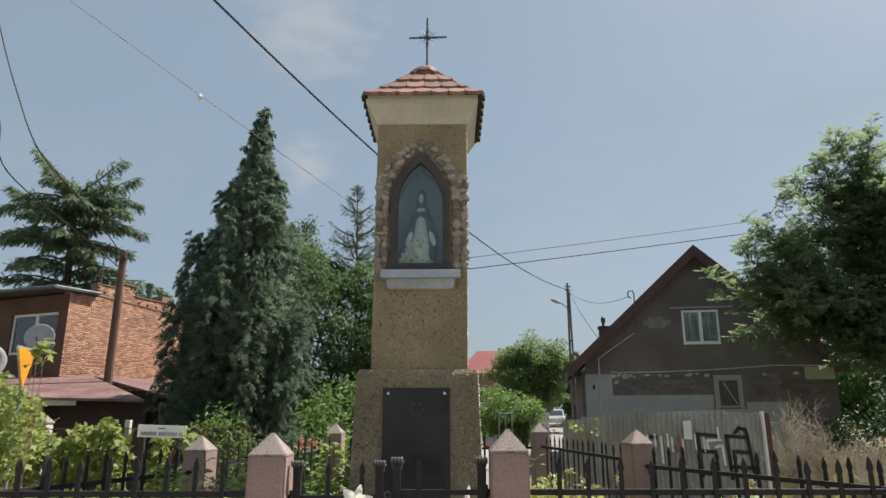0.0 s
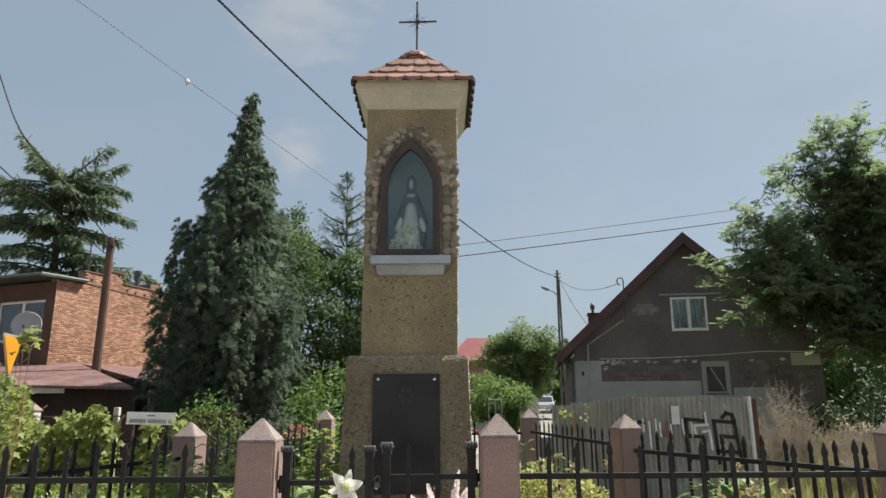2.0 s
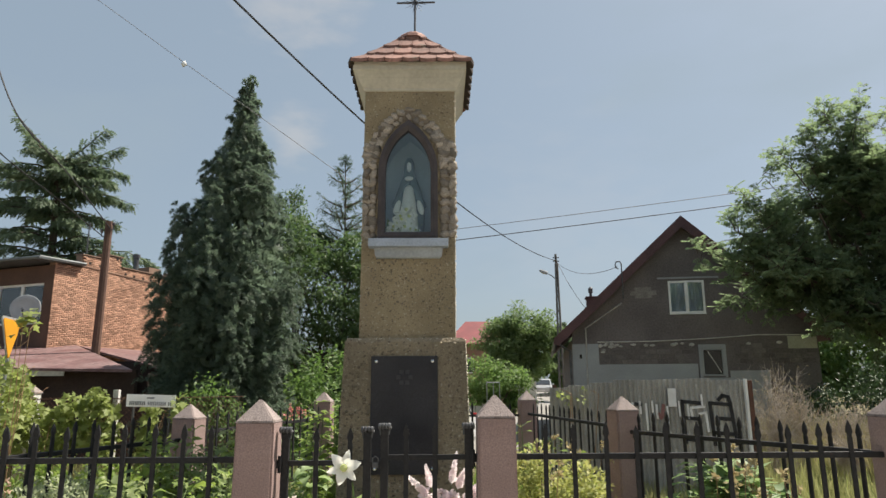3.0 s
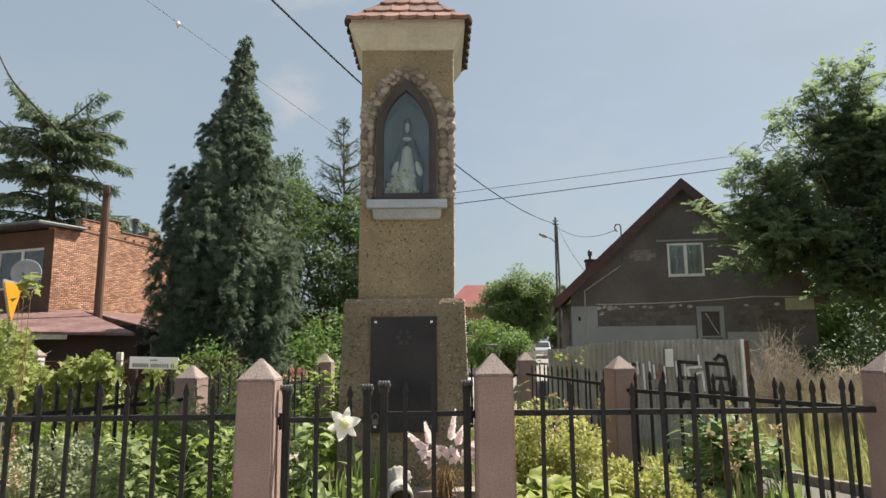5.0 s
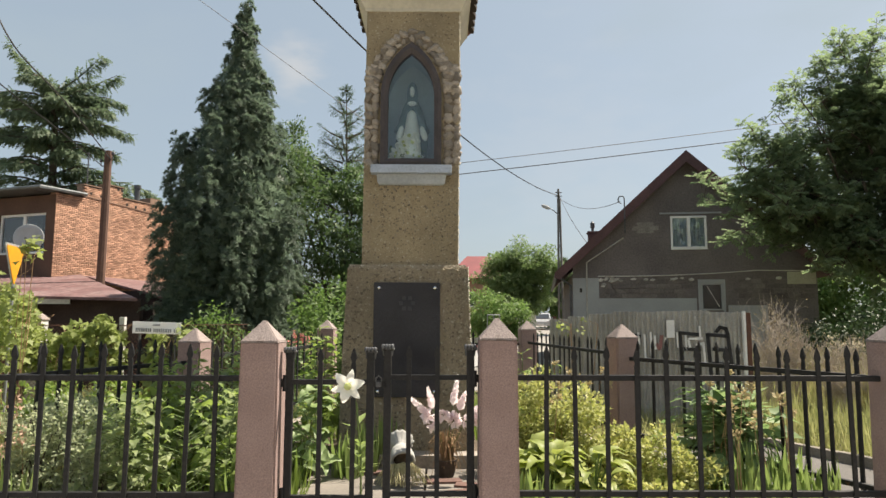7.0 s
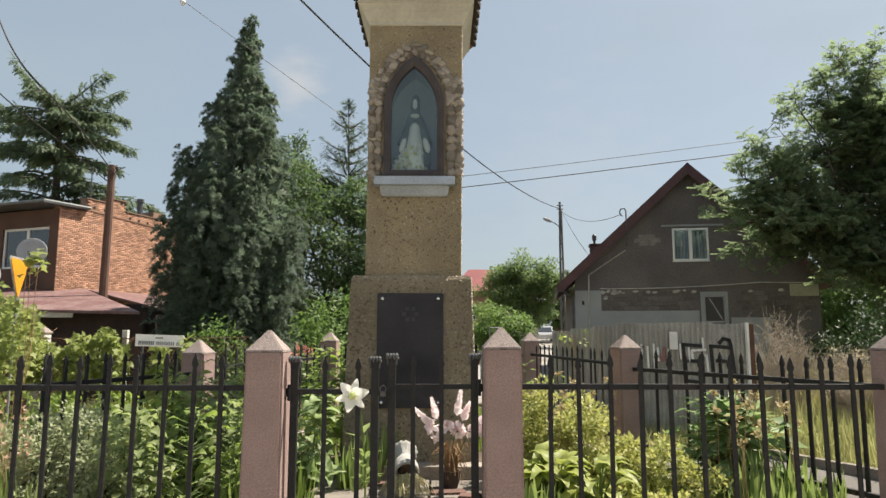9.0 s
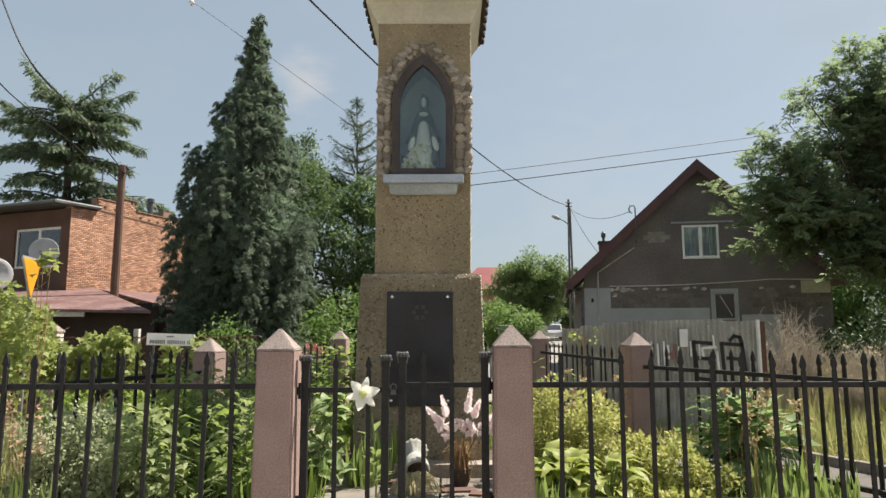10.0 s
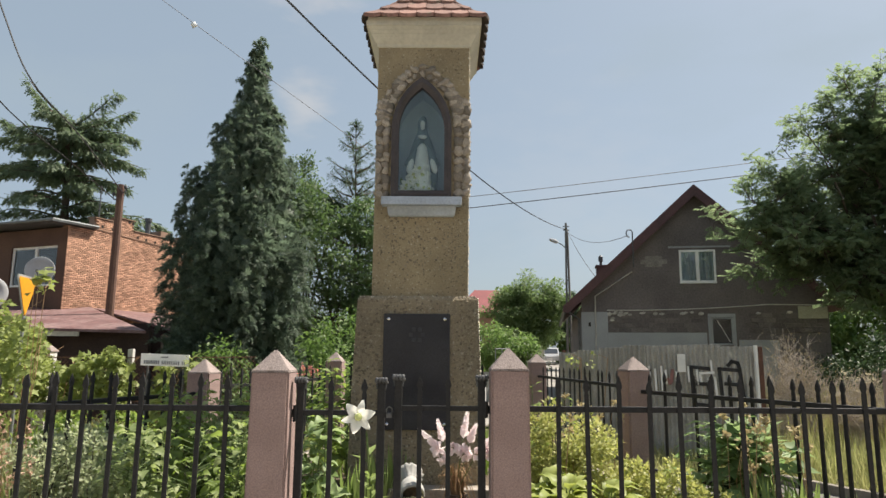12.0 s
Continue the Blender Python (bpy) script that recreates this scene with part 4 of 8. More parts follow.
for s in (-1, 1):
    m = Matrix.Rotation(radians(s * 28), 4, "Y")
    blob([(0.038, 0.0), (0.040, 0.05), (0.032, 0.14), (0.020, 0.24), (0.008, 0.26)], (SXC + s * -0.125, SYC - 0.015, 2.965), 1.0, 0.8, 1, m, 10)
    blob([(0.006, 0), (0.024, 0.02), (0.028, 0.06), (0.020, 0.11), (0.006, 0.13)], (SXC + s * 0.122, SYC - 0.05, 2.90), 1.0, 0.7, 0, Matrix.Rotation(radians(s * -18), 4, "Y"), 10)
bm.transform(Matrix.Translation((0, 0, 2.67)) @ Matrix.Diagonal((1.04, 1, 1.11, 1)) @ Matrix.Translation((0, 0, -2.67)))
bm.transform(Matrix.Translation((SXC - SXC * 1.04, 0, 0)))
statue = part("statue", bm, STAT)
tagged(statue, "pale plaster statue in a sea-green cloak inside the niche", "statue")


# ---- brick house with lean-to ----
BRICKS = mat("orange_brick", (0.49, 0.29, 0.20), (0.36, 0.205, 0.14), 0.9, 3, 50, 0.2, 0.4, vary=0.36)
BRICK_JOINT = mat("brick_joint", (0.25, 0.165, 0.12), (0.19, 0.125, 0.092), 0.95, 3, 40, 0.2, 0.4)
BROWN_RENDER = mat("brown_render", (0.125, 0.072, 0.052), (0.095, 0.055, 0.042), 0.9, 1.5, 30, 0.15, 0.3)
ROOF_RED = mat("rusty_sheet_roof", (0.135, 0.068, 0.066), (0.215, 0.145, 0.14), 0.65, 1.3, 9, 0.30, 0.2, metal=0.1)
DARK_WOOD = mat("dark_brown_boards", (0.055, 0.035, 0.03), (0.04, 0.025, 0.02), 0.8, 2, 30, 0.2, 0.3)
DARK_HOLE = mat("dark_opening", (0.02, 0.018, 0.017), (0.03, 0.025, 0.022), 0.9, 3, 30, 0.1, 0.0)
SHEET = mat("dull_roof_sheet", (0.15, 0.165, 0.17), (0.11, 0.12, 0.125), 0.5, 3, 40, 0.15, 0.1, metal=0.3)
GUTTER = mat("grey_sheet_metal", (0.32, 0.33, 0.34), (0.24, 0.25, 0.26), 0.45, 3, 40, 0.12, 0.1, metal=0.5)
PANE = glass_mat("window_glass", (0.90, 0.94, 0.97), 0.80)
PANE_DARK = glass_mat("dark_window_glass", (0.72, 0.76, 0.80), 0.88)
ROOM = mat("dim_room", (0.08, 0.085, 0.09), (0.05, 0.05, 0.055), 0.9, 2, 20, 0.1, 0.0)
CURTAIN = mat("white_curtain", (0.80, 0.81, 0.83), (0.70, 0.72, 0.75), 0.9, 3, 30, 0.08, 0.2)
POLE_WOOD = mat("tarred_pole_wood", (0.13, 0.075, 0.055), (0.09, 0.05, 0.04), 0.85, 3, 40, 0.25, 0.4)
DISH = mat("dish_grey", (0.40, 0.41, 0.42), (0.34, 0.35, 0.36), 0.5, 3, 40, 0.06, 0.05)

C0 = Vector((-10.95, 18.5, 0))
DS = Vector((0.375, 1.0, 0)).normalized()          # along the brick side
DF = Vector((-DS.y, DS.x, 0))                      # along the front
HN = Vector((DS.y, -DS.x, 0))                      # out of the brick side
SIDE_L, FRONT_L = 7.0, 8.5
brick_house = thing("brick_house", C0 + DS * 3 + DF * 4 + Vector((0, 0, STREET)), "orange brick house with brown rendered front and flat roof", "house")


def hp(s, f, z, out=0.0):
    """A point of the brick house: s along the brick side, f along the front, out from the brick side."""
    return C0 + DS * s + DF * f + HN * out + Vector((0, 0, z))


def hbox(bm, s0, s1, f0, f1, z0, z1):
    vs = [hp(s, f, z) for z in (z0, z1) for s, f in ((s0, f0), (s1, f0), (s1, f1), (s0, f1))]
    loft(bm, [vs[:4], vs[4:]])


bm = bmesh.new()
hbox(bm, 0.02, SIDE_L, 0.02, 0.25, STREET, 4.93)
hbox(bm, 0.87, 1.72, 0.02, 0.25, 4.93, 5.30)
hbox(bm, 1.72, 2.33, 0.02, 0.45, 4.93, 5.46)
hbox(bm, 2.33, SIDE_L, 0.02, 0.25, 4.93, 5.14)
bmesh.ops.recalc_face_normals(bm, faces=bm.faces)
side_wall = part("side_wall", bm, BRICK_JOINT, brick_house, "orange brick side wall")
# front wall with one window opening
WF0, WF1, WZ0, WZ1 = 0.35, 2.25, 3.17, 4.36
bm = bmesh.new()
for f0, f1, z0, z1 in ((0.0, WF0, STREET, 4.86), (WF1, FRONT_L, STREET, 4.86), (WF0, WF1, STREET, WZ0), (WF0, WF1, WZ1, 4.86)):
    hbox(bm, 0.0, 0.25, f0, f1, z0, z1)
bmesh.ops.recalc_face_normals(bm, faces=bm.faces)
part("front_wall", bm, BROWN_RENDER, brick_house, "brown rendered front wall")
bm = bmesh.new()
hbox(bm, 0.25, SIDE_L, 7.9, FRONT_L, STREET, 4.86)
hbox(bm, SIDE_L - 0.25, SIDE_L, 0.3, 7.9, STREET, 4.86)
bmesh.ops.recalc_face_normals(bm, faces=bm.faces)
part("rear_wall", bm, BROWN_RENDER, brick_house)
bm = bmesh.new()
hbox(bm, -0.55, SIDE_L, 0.26, FRONT_L + 0.3, 4.92, 5.02)
hbox(bm, -0.55, 0.90, -0.10, 0.258, 4.94, 5.03)
bmesh.ops.recalc_face_normals(bm, faces=bm.faces)
part("roof", bm, SHEET, brick_house, "flat grey sheet-metal roof")
bm = bmesh.new()
tube(bm, [hp(0.88, -0.15, 5.0), hp(-0.60, -0.15, 4.955), hp(-0.62, FRONT_L, 5.0)], 0.05, 8)
part("gutter", bm, SHEET, brick_house, "grey half-round gutter")
bm = bmesh.new()
hbox(bm, 1.0, 1.05, WF0 - .2, WF1 + .2, WZ0 - .2, WZ1 + .2)
part("room_wall", bm, ROOM, brick_house)
win = part("window_frame", (lambda b: (hbox(b, 0.06, 0.13, WF0, WF0 + .07, WZ0, WZ1), hbox(b, 0.06, 0.13, WF1 - .07, WF1, WZ0, WZ1), hbox(b, 0.06, 0.13, WF0 + .07, WF1 - .07, WZ0, WZ0 + .07),
           hbox(b, 0.06, 0.13, WF0 + .07, WF1 - .07, WZ1 - .07, WZ1), hbox(b, 0.06, 0.13, 1.22, 1.32, WZ0 + .07, WZ1 - .07), b)[-1])(bmesh.new()), WHITE, brick_house, "white window frame")
for f0, f1 in ((WF0 + .07, 1.22), (1.32, WF1 - .07)):
    bm = bmesh.new()
    hbox(bm, 0.09, 0.10, f0, f1, WZ0 + .07, WZ1 - .07)
    part("pane", bm, PANE_DARK, win)
bm = bmesh.new()
hbox(bm, 0.30, 0.33, WF0 + .05, WF0 + .75, WZ0 + .1, WZ1 - .1)
part("curtain", bm, CURTAIN, brick_house, "pale curtain")
# parapet copings, holes and chimneys
for s0, s1, z in ((0.85, 1.70, 5.302), (1.69, 2.36, 5.462), (2.362, SIDE_L, 5.142)):
    bm = bmesh.new()
    hbox(bm, s0, s1, -0.04, 0.30, z, z + 0.03)
    part("coping", bm, BRICK_JOINT, brick_house, "thin dark brick coping")
# projecting course; the shadow line it throws is put into its dark colour
bm = bmesh.new()
loft(bm, [[hp(q, f, z) for f, z in ((-0.036, z0), (0.03, z0), (0.03, z0 + 0.03), (-0.036, z0 + 0.03))] for q, z0 in ((0.9, 4.955), (4.6, 4.78))])
bmesh.ops.recalc_face_normals(bm, faces=bm.faces)
part("string_course", bm, BRICK_JOINT, brick_house, "projecting brick course, darkened for its shadow line")
# no openings: dark blocks proud of the bricks paint the shade inside the vents
for s, z in ((1.10, 5.04), (1.48, 5.02), (2.10, 5.36), (2.25, 5.35), (2.47, 4.93), (2.83, 4.91), (3.21, 4.895), (3.56, 4.88), (3.92, 4.865)):
    bm = bmesh.new()
    hbox(bm, s, s + 0.075, -0.026, 0.03, z, z + 0.075)
    part("vent_hole", bm, DARK_HOLE, brick_house)
for s0, s1, f0, f1, z0, z1 in ((4.0, 4.55, 0.5, 1.0, 5.06, 5.48), (5.4, 6.1, 0.5, 1.2, 5.06, 5.52)):
    bm = bmesh.new()
    hbox(bm, s0, s1, f0, f1, z0, z1)
    part("chimney", bm, BRICK_JOINT, brick_house, "squat brick chimney")
bm = bmesh.new()
tube(bm, [hp(3.6, 0.7, 5.05), hp(3.6, 0.7, 5.75)], 0.085, 10)
tube(bm, [hp(3.6, 0.7, 5.75), hp(3.6, 0.7, 5.86)], 0.12, 10)
part("flue", bm, IRON, brick_house, "dark metal flue with a cowl")
aerial = thing("roof_aerial", hp(2.2, 1.4, 5.06), "thin grey lattice aerial on the flat roof", "antenna")
bm = bmesh.new()
tube(bm, [hp(2.2, 1.4, 5.05), hp(2.2, 1.4, 6.75)], 0.022, 6)
part("mast", bm, IRON, aerial)
for z in (5.9, 6.1, 6.3, 6.5, 6.68):
    bm = bmesh.new()
    tube(bm, [hp(2.2, 1.31, z), hp(2.2, 1.49, z + 0.04)], 0.012, 4)
    part("element", bm, IRON, aerial)


def satellite_dish(c, r, turn, label):
    t = thing("satellite_dish", c, label, "satellite dish")
    m = Matrix.Translation(c) @ Matrix.Rotation(radians(turn), 4, "Z") @ Matrix.Rotation(radians(84), 4, "X")
    bm = bmesh.new()
    rings = []
    for i in range(7):
        u = i / 6
        rings.append((max(0.01, r * u), 0.16 * r * u * u))
    lathe(bm, rings + [(r * 1.0, 0.16 * r + 0.012), (r * 0.98, 0.16 * r + 0.02)] + [(max(0.01, r * u), 0.16 * r * u * u + 0.02) for u in (0.7, 0.35, 0.0)], 28, m=m)
    bmesh.ops.recalc_face_normals(bm, faces=bm.faces)
    part("reflector", bm, DISH, t, smooth=True)
    bm = bmesh.new()
    tube(bm, [m @ Vector((0, -r * 0.92, 0.1 * r)), m @ Vector((0, -r * 0.25, r * 0.85))], 0.012, 6)
    part("feed_arm", bm, IRON, t)
    bm = bmesh.new()
    tube(bm, [m @ Vector((0, -r * 0.25, r * 0.80)), m @ Vector((0, -r * 0.22, r * 0.95))], 0.035, 8)
    part("receiver", bm, IRON, t)
    bm = bmesh.new()
    tube(bm, [m @ Vector((0, 0, -0.02)), m @ Vector((0, 0, -0.25)), m @ Vector((0, -0.3, -0.35))], 0.02, 6)
    part("bracket", bm, IRON, t)
    return t


satellite_dish(Vector((-11.16, 17.75, 3.50)), 0.37, 18, "grey satellite dish on the brown house front")
satellite_dish(Vector((-11.50, 16.3, 2.75)), 0.42, 40, "white satellite dish at the wall top")

leanto = thing("lean_to", (-9, 16.2, STREET), "low dark lean-to under a faded red sheet roof", "shed")


def slab(pts, t=0.06):
    bm = bmesh.new()
    loft(bm, [[Vector(p) - Vector((0, 0, t)) for p in pts], [Vector(p) for p in pts]])
    bmesh.ops.recalc_face_normals(bm, faces=bm.faces)
    return bm


def lean_z(x, y):
    return 1.93 - 0.0211 * (x + 13.5) + 0.175 * (y - 15)


part("roof", slab([(x, y, lean_z(x, y)) for x, y in ((-13.5, 15.0), (-6.88, 15.0), (-10.55, 19.3), (-10.98, 18.42), (-13.5, 19.4))]), ROOF_RED, leanto, "faded red sheet roof")
part("rear_roof", slab([(-10.55, 19.42, 2.60), (-7.0, 16.6, 1.90), (-5.5, 17.5, 1.95), (-8.9, 24.0, 2.57), (-9.42, 22.44, 2.57)]), ROOF_RED, leanto, "faded red sheet roof")
for i in range(9):
    x = -13.2 + i * 0.72
    far = min(19.2, 18.4 if x > -11 else 19.2, 15 + 4.2 * (-6.95 - x) / 3.6)
    bm = bmesh.new()
    tube(bm, [(x, 15.01, lean_z(x, 15.01) + 0.002), (x, far, lean_z(x, far) + 0.002)], 0.006, 4)
    part("seam", bm, ROOF_RED, leanto)
bm = bmesh.new()
box(bm, -13.4, -8.42, 15.02, 15.05, 1.66, 1.80)
part("fascia", bm, mat("weathered_fascia", (0.50, 0.47, 0.40), (0.38, 0.35, 0.29), 0.85, 2, 20, 0.15, 0.2), leanto, "weathered white fascia board")
bm = bmesh.new()
box(bm, -13.4, -7.0, 15.45, 15.6, STREET, 1.80)
box(bm, -7.3, -6.9, 15.9, 16.05, STREET, 1.74)
box(bm, -9.4, -7.06, 17.3, 17.45, STREET, 2.06)
box(bm, -7.05, -6.9, 16.05, 19.0, STREET, 1.74)
part("wall", bm, DARK_WOOD, leanto, "dark brown boarded wall")
for x in (-12.6, -10.9, -9.3):
    bm = bmesh.new()
    box(bm, x - 0.05, x + 0.05, 15.1, 15.2, STREET, 1.75)
    part("prop", bm, WHITE, leanto)

upole = thing("utility_pole", (-9.20, 17.85, STREET), "tarred brown wooden utility pole", "utility pole")
bm = bmesh.new()
tube(bm, [(-9.22, 17.85, STREET), (-9.20, 17.85, 5.95)], 0.125, 10, 0.095)
part("pole", bm, POLE_WOOD, upole)
for z, dx in ((5.72, 0.16), (5.52, -0.16)):
    bm = bmesh.new()
    tube(bm, [(-9.20, 17.85, z), (-9.20 + dx, 17.80, z), (-9.20 + dx, 17.8, z + 0.12)], 0.014, 6)
    lathe(bm, [(0.02, 0), (0.045, 0.02), (0.045, 0.07), (0.02, 0.1)], 8, (-9.20 + dx, 17.8, z + 0.1))
    part("insulator", bm, IRON, upole)

# ---- dark gabled house ----
SOOT = mat("soot_grey_render", (0.168, 0.146, 0.142), (0.118, 0.103, 0.101), 0.9, 0.9, 18, 0.2, 0.4, spots=(0.225, 0.208, 0.196), spot_scale=1.3, spot_cut=0.70)
BAND = mat("dark_block_band", (0.155, 0.135, 0.128), (0.118, 0.103, 0.098), 0.9, 2.0, 25, 0.22, 0.5, vary=0.2)
GREY_RENDER = mat("grey_render", (0.345, 0.36, 0.365), (0.285, 0.295, 0.30), 0.9, 0.9, 30, 0.12, 0.2)
ROOF_DARK = mat("dark_red_roof", (0.105, 0.052, 0.052), (0.078, 0.040, 0.040), 0.7, 2, 30, 0.2, 0.3)
STONE_PALE = mat("pale_rubble", (0.55, 0.53, 0.49), (0.40, 0.38, 0.35), 0.9, 3, 30, 0.2, 0.4, vary=0.25)

NET = mat("net_curtain", (0.76, 0.80, 0.88), (0.60, 0.66, 0.74), 0.9, 4, 30, 0.12, 0.2)
PANE_DIM = glass_mat("dim_window_glass", (0.80, 0.86, 0.90), 0.975)
gable = thing("gabled_house", (8.5, 26, STREET), "dark sooty gabled house with grey render below", "house")
HY0, HY1 = 22.0, 33.0
WX0, WX1 = 4.50, 12.50
SL = (7.155 - 2.92) / 4.55


def roofz(x):
    return 7.02 - SL * abs(x - 8.5)


W = (7.85, 9.05, 3.80, 4.94)          # upper window opening x0 x1 z0 z1
V = (8.79, 9.49, 1.68, 2.60)          # lower window
outer = [(WX0, STREET), (WX1, STREET), (WX1, roofz(WX1)), (8.5, roofz(8.5)), (WX0, roofz(WX0))]
holes = [[(q[0], q[2]), (q[1], q[2]), (q[1], q[3]), (q[0], q[3])] for q in (W, V)]
bm = bmesh.new()
loops = [[bm.verts.new((x, HY0, z)) for x, z in lp] for lp in [outer] + holes]
edges = [bm.edges.new((lp[i], lp[(i + 1) % len(lp)])) for lp in loops for i in range(len(lp))]
bmesh.ops.triangle_fill(bm, use_beauty=True, edges=edges)
r = bmesh.ops.extrude_face_region(bm, geom=list(bm.faces))
bmesh.ops.translate(bm, vec=(0, 0.3, 0), verts=[v for v in r["geom"] if isinstance(v, bmesh.types.BMVert)])
bmesh.ops.recalc_face_normals(bm, faces=bm.faces)
part("front_wall", bm, SOOT, gable, "dark sooty wall")
for q in ((WX0, WX0 + 0.3, HY0 + 0.302, HY1), (WX1 - 0.3, WX1, HY0 + 0.302, HY1), (WX0 + 0.302, WX1 - 0.302, HY1 - 0.3, HY1)):
    bm = bmesh.new()
    box(bm, *q, STREET, 3.0)
    part("wall", bm, SOOT, gable, "dark sooty wall")
bm = bmesh.new()
tri = [(WX0, 3.002), (WX1, 3.002), (8.5, roofz(8.5))]
loft(bm, [[(x, HY1 - 0.3, z) for x, z in tri], [(x, HY1, z) for x, z in tri]])
bmesh.ops.recalc_face_normals(bm, faces=bm.faces)
part("rear_gable", bm, SOOT, gable, "dark sooty wall")
RIDGE = 8.37
for s in (-1, 1):
    bm = bmesh.new()
    ex, ez = RIDGE + s * 4.50, 7.165 - SL * 4.50
    loft(bm, [[(RIDGE, y, 7.165), (ex, y, ez), (ex, y, ez - 0.16), (RIDGE, y, 7.005)] for y in (HY0 - 0.42, HY1 + 0.3)])
    bmesh.ops.recalc_face_normals(bm, faces=bm.faces)
    part("roof_slope", bm, ROOF_DARK, gable, "dark red roof slope")
    bm = bmesh.new()
    loft(bm, [[(RIDGE, y, 7.17), (ex + s * .02, y, ez), (ex + s * .02, y, ez - 0.20), (ex - s * 0.16, y, ez - 0.24), (RIDGE, y, 6.76)] for y in (HY0 - 0.455, HY0 - 0.425)])
    bmesh.ops.recalc_face_normals(bm, faces=bm.faces)
    part("bargeboard", bm, ROOF_DARK, gable, "dark red bargeboard")


def house_window(x0, x1, z0, z1, mid, frame_w, parent, y=HY0):
    bm = bmesh.new()
    for a0, a1, b0, b1 in ((x0, x0 + frame_w, z0, z1), (x1 - frame_w, x1, z0, z1), (x0 + frame_w, x1 - frame_w, z0, z0 + frame_w), (x0 + frame_w, x1 - frame_w, z1 - frame_w, z1)):
        box(bm, a0, a1, y - 0.02, y + 0.06, b0, b1, bevel=0.006)
    if mid:
        box(bm, mid - frame_w * 0.8, mid + frame_w * 0.8, y - 0.025, y + 0.06, z0 + frame_w, z1 - frame_w, bevel=0.006)
    w = part("window", bm, WHITE if mid else GREY_RENDER, parent, "white window frame" if mid else "grey weathered window frame")
    for a0, a1 in (((x0 + frame_w, mid - frame_w * .8), (mid + frame_w * .8, x1 - frame_w)) if mid else ((x0 + frame_w, x1 - frame_w),)):
        bm = bmesh.new()
        box(bm, a0, a1, y + 0.02, y + 0.028, z0 + frame_w, z1 - frame_w)
        part("pane", bm, PANE if mid else PANE_DIM, w)
        if mid:
            c = (a0 + a1) / 2
            bm = bmesh.new()
            box(bm, c - 0.009, c + 0.009, y + 0.005, y + 0.018, z0 + frame_w, z1 - frame_w)
            box(bm, a0, c - 0.010, y + 0.005, y + 0.018, z0 + (z1 - z0) * 0.45 - 0.008, z0 + (z1 - z0) * 0.45 + 0.008)
            box(bm, c + 0.010, a1, y + 0.005, y + 0.018, z0 + (z1 - z0) * 0.45 - 0.008, z0 + (z1 - z0) * 0.45 + 0.008)
            part("glazing_bar", bm, GREY_RENDER, w, "thin grey glazing bars")
    return w


w1 = house_window(*W, 8.45, 0.07, gable)
bm = bmesh.new()
box(bm, W[0] - 0.01, W[1] + 0.01, HY0 - 0.05, HY0 + 0.02, W[2] - 0.035, W[2] - 0.004, bevel=0.008)
part("sill", bm, WHITE, w1)
w2 = house_window(*V, None, 0.05, gable)
bm = bmesh.new()
box(bm, V[0] - 0.10, V[0] - 0.002, HY0 - 0.04, HY0 + 0.1, V[2] - 0.05, V[3] + 0.13)
box(bm, V[1] + 0.002, V[1] + 0.08, HY0 - 0.04, HY0 + 0.1, V[2] - 0.05, V[3] + 0.13)
box(bm, V[0] - 0.002, V[1] + 0.002, HY0 - 0.04, HY0 + 0.1, V[3] + 0.003, V[3] + 0.13)
part("surround", bm, GREY_RENDER, w2, "grey rendered surround")
bm = bmesh.new()
tube(bm, [(V[0] + 0.2, HY0 + 0.012, V[3] - 0.1), (V[1] - 0.12, HY0 + 0.012, V[2] + 0.12)], 0.009, 5)
part("brace", bm, WHITE, w2)
# added sheet behind the pane, its dark colour standing for the unlit room
bm = bmesh.new()
box(bm, V[0] + 0.03, V[1] - 0.03, HY0 + 0.10, HY0 + 0.115, V[2] + 0.03, V[3] - 0.03)
part("blind", bm, DARK_HOLE, w2, "dark sheet added behind the glass for the unlit room")
bm = bmesh.new()
box(bm, W[0] - 0.35, W[1] + 0.5, HY0 - 0.03, HY0 - 0.002, W[3] + 0.07, W[3] + 0.13)
part("lintel", bm, GREY_RENDER, gable)
bm = bmesh.new()
box(bm, 7.0, 10.2, HY0 + 1.6, HY0 + 1.65, 1.0, 5.5)
part("room_wall", bm, ROOM, gable)
for x0, x1 in ((7.93, 8.39), (8.53, 8.97)):
    bm = bmesh.new()
    n = 12
    loft(bm, [[(x0 + (x1 - x0) * i / n, HY0 + 0.055 + 0.015 * math.sin(i * 1.9) + o, z) for i in range(n + 1)] + [(x1, HY0 + 0.10, z), (x0, HY0 + 0.10, z)] for o, z in ((0, 3.86), (0, 4.88))])
    part("curtain", bm, NET, gable, "grey-blue net curtain")
# lower render, block band and rubble course on the gable wall
for x0, x1, zt in ((WX0 - 0.02, 5.38, 2.80), (5.382, V[0] - 0.16, 2.09), (V[1] + 0.16, 10.9, 1.85), (V[0] - 0.158, V[1] + 0.158, V[2] - 0.06)):
    bm = bmesh.new()
    box(bm, x0, x1, HY0 - 0.035, HY0 - 0.003, STREET, zt)
    part("lower_render", bm, GREY_RENDER, gable, "grey cement render")
for px0, px1, pz0, pz1 in ((6.72, 7.28, 4.36, 4.74), (6.55, 7.45, 4.46, 4.62)):
    bm = bmesh.new()
    box(bm, px0, px1, HY0 - (0.012 if px0 > 6.6 else 0.008), HY0 - 0.002, pz0, pz1, bevel=0.003)
    part("render_patch", bm, mat("patched_render", (0.25, 0.235, 0.215), (0.19, 0.17, 0.155), 0.9, 3, 25, 0.25, 0.4), gable, "pale cement patch")
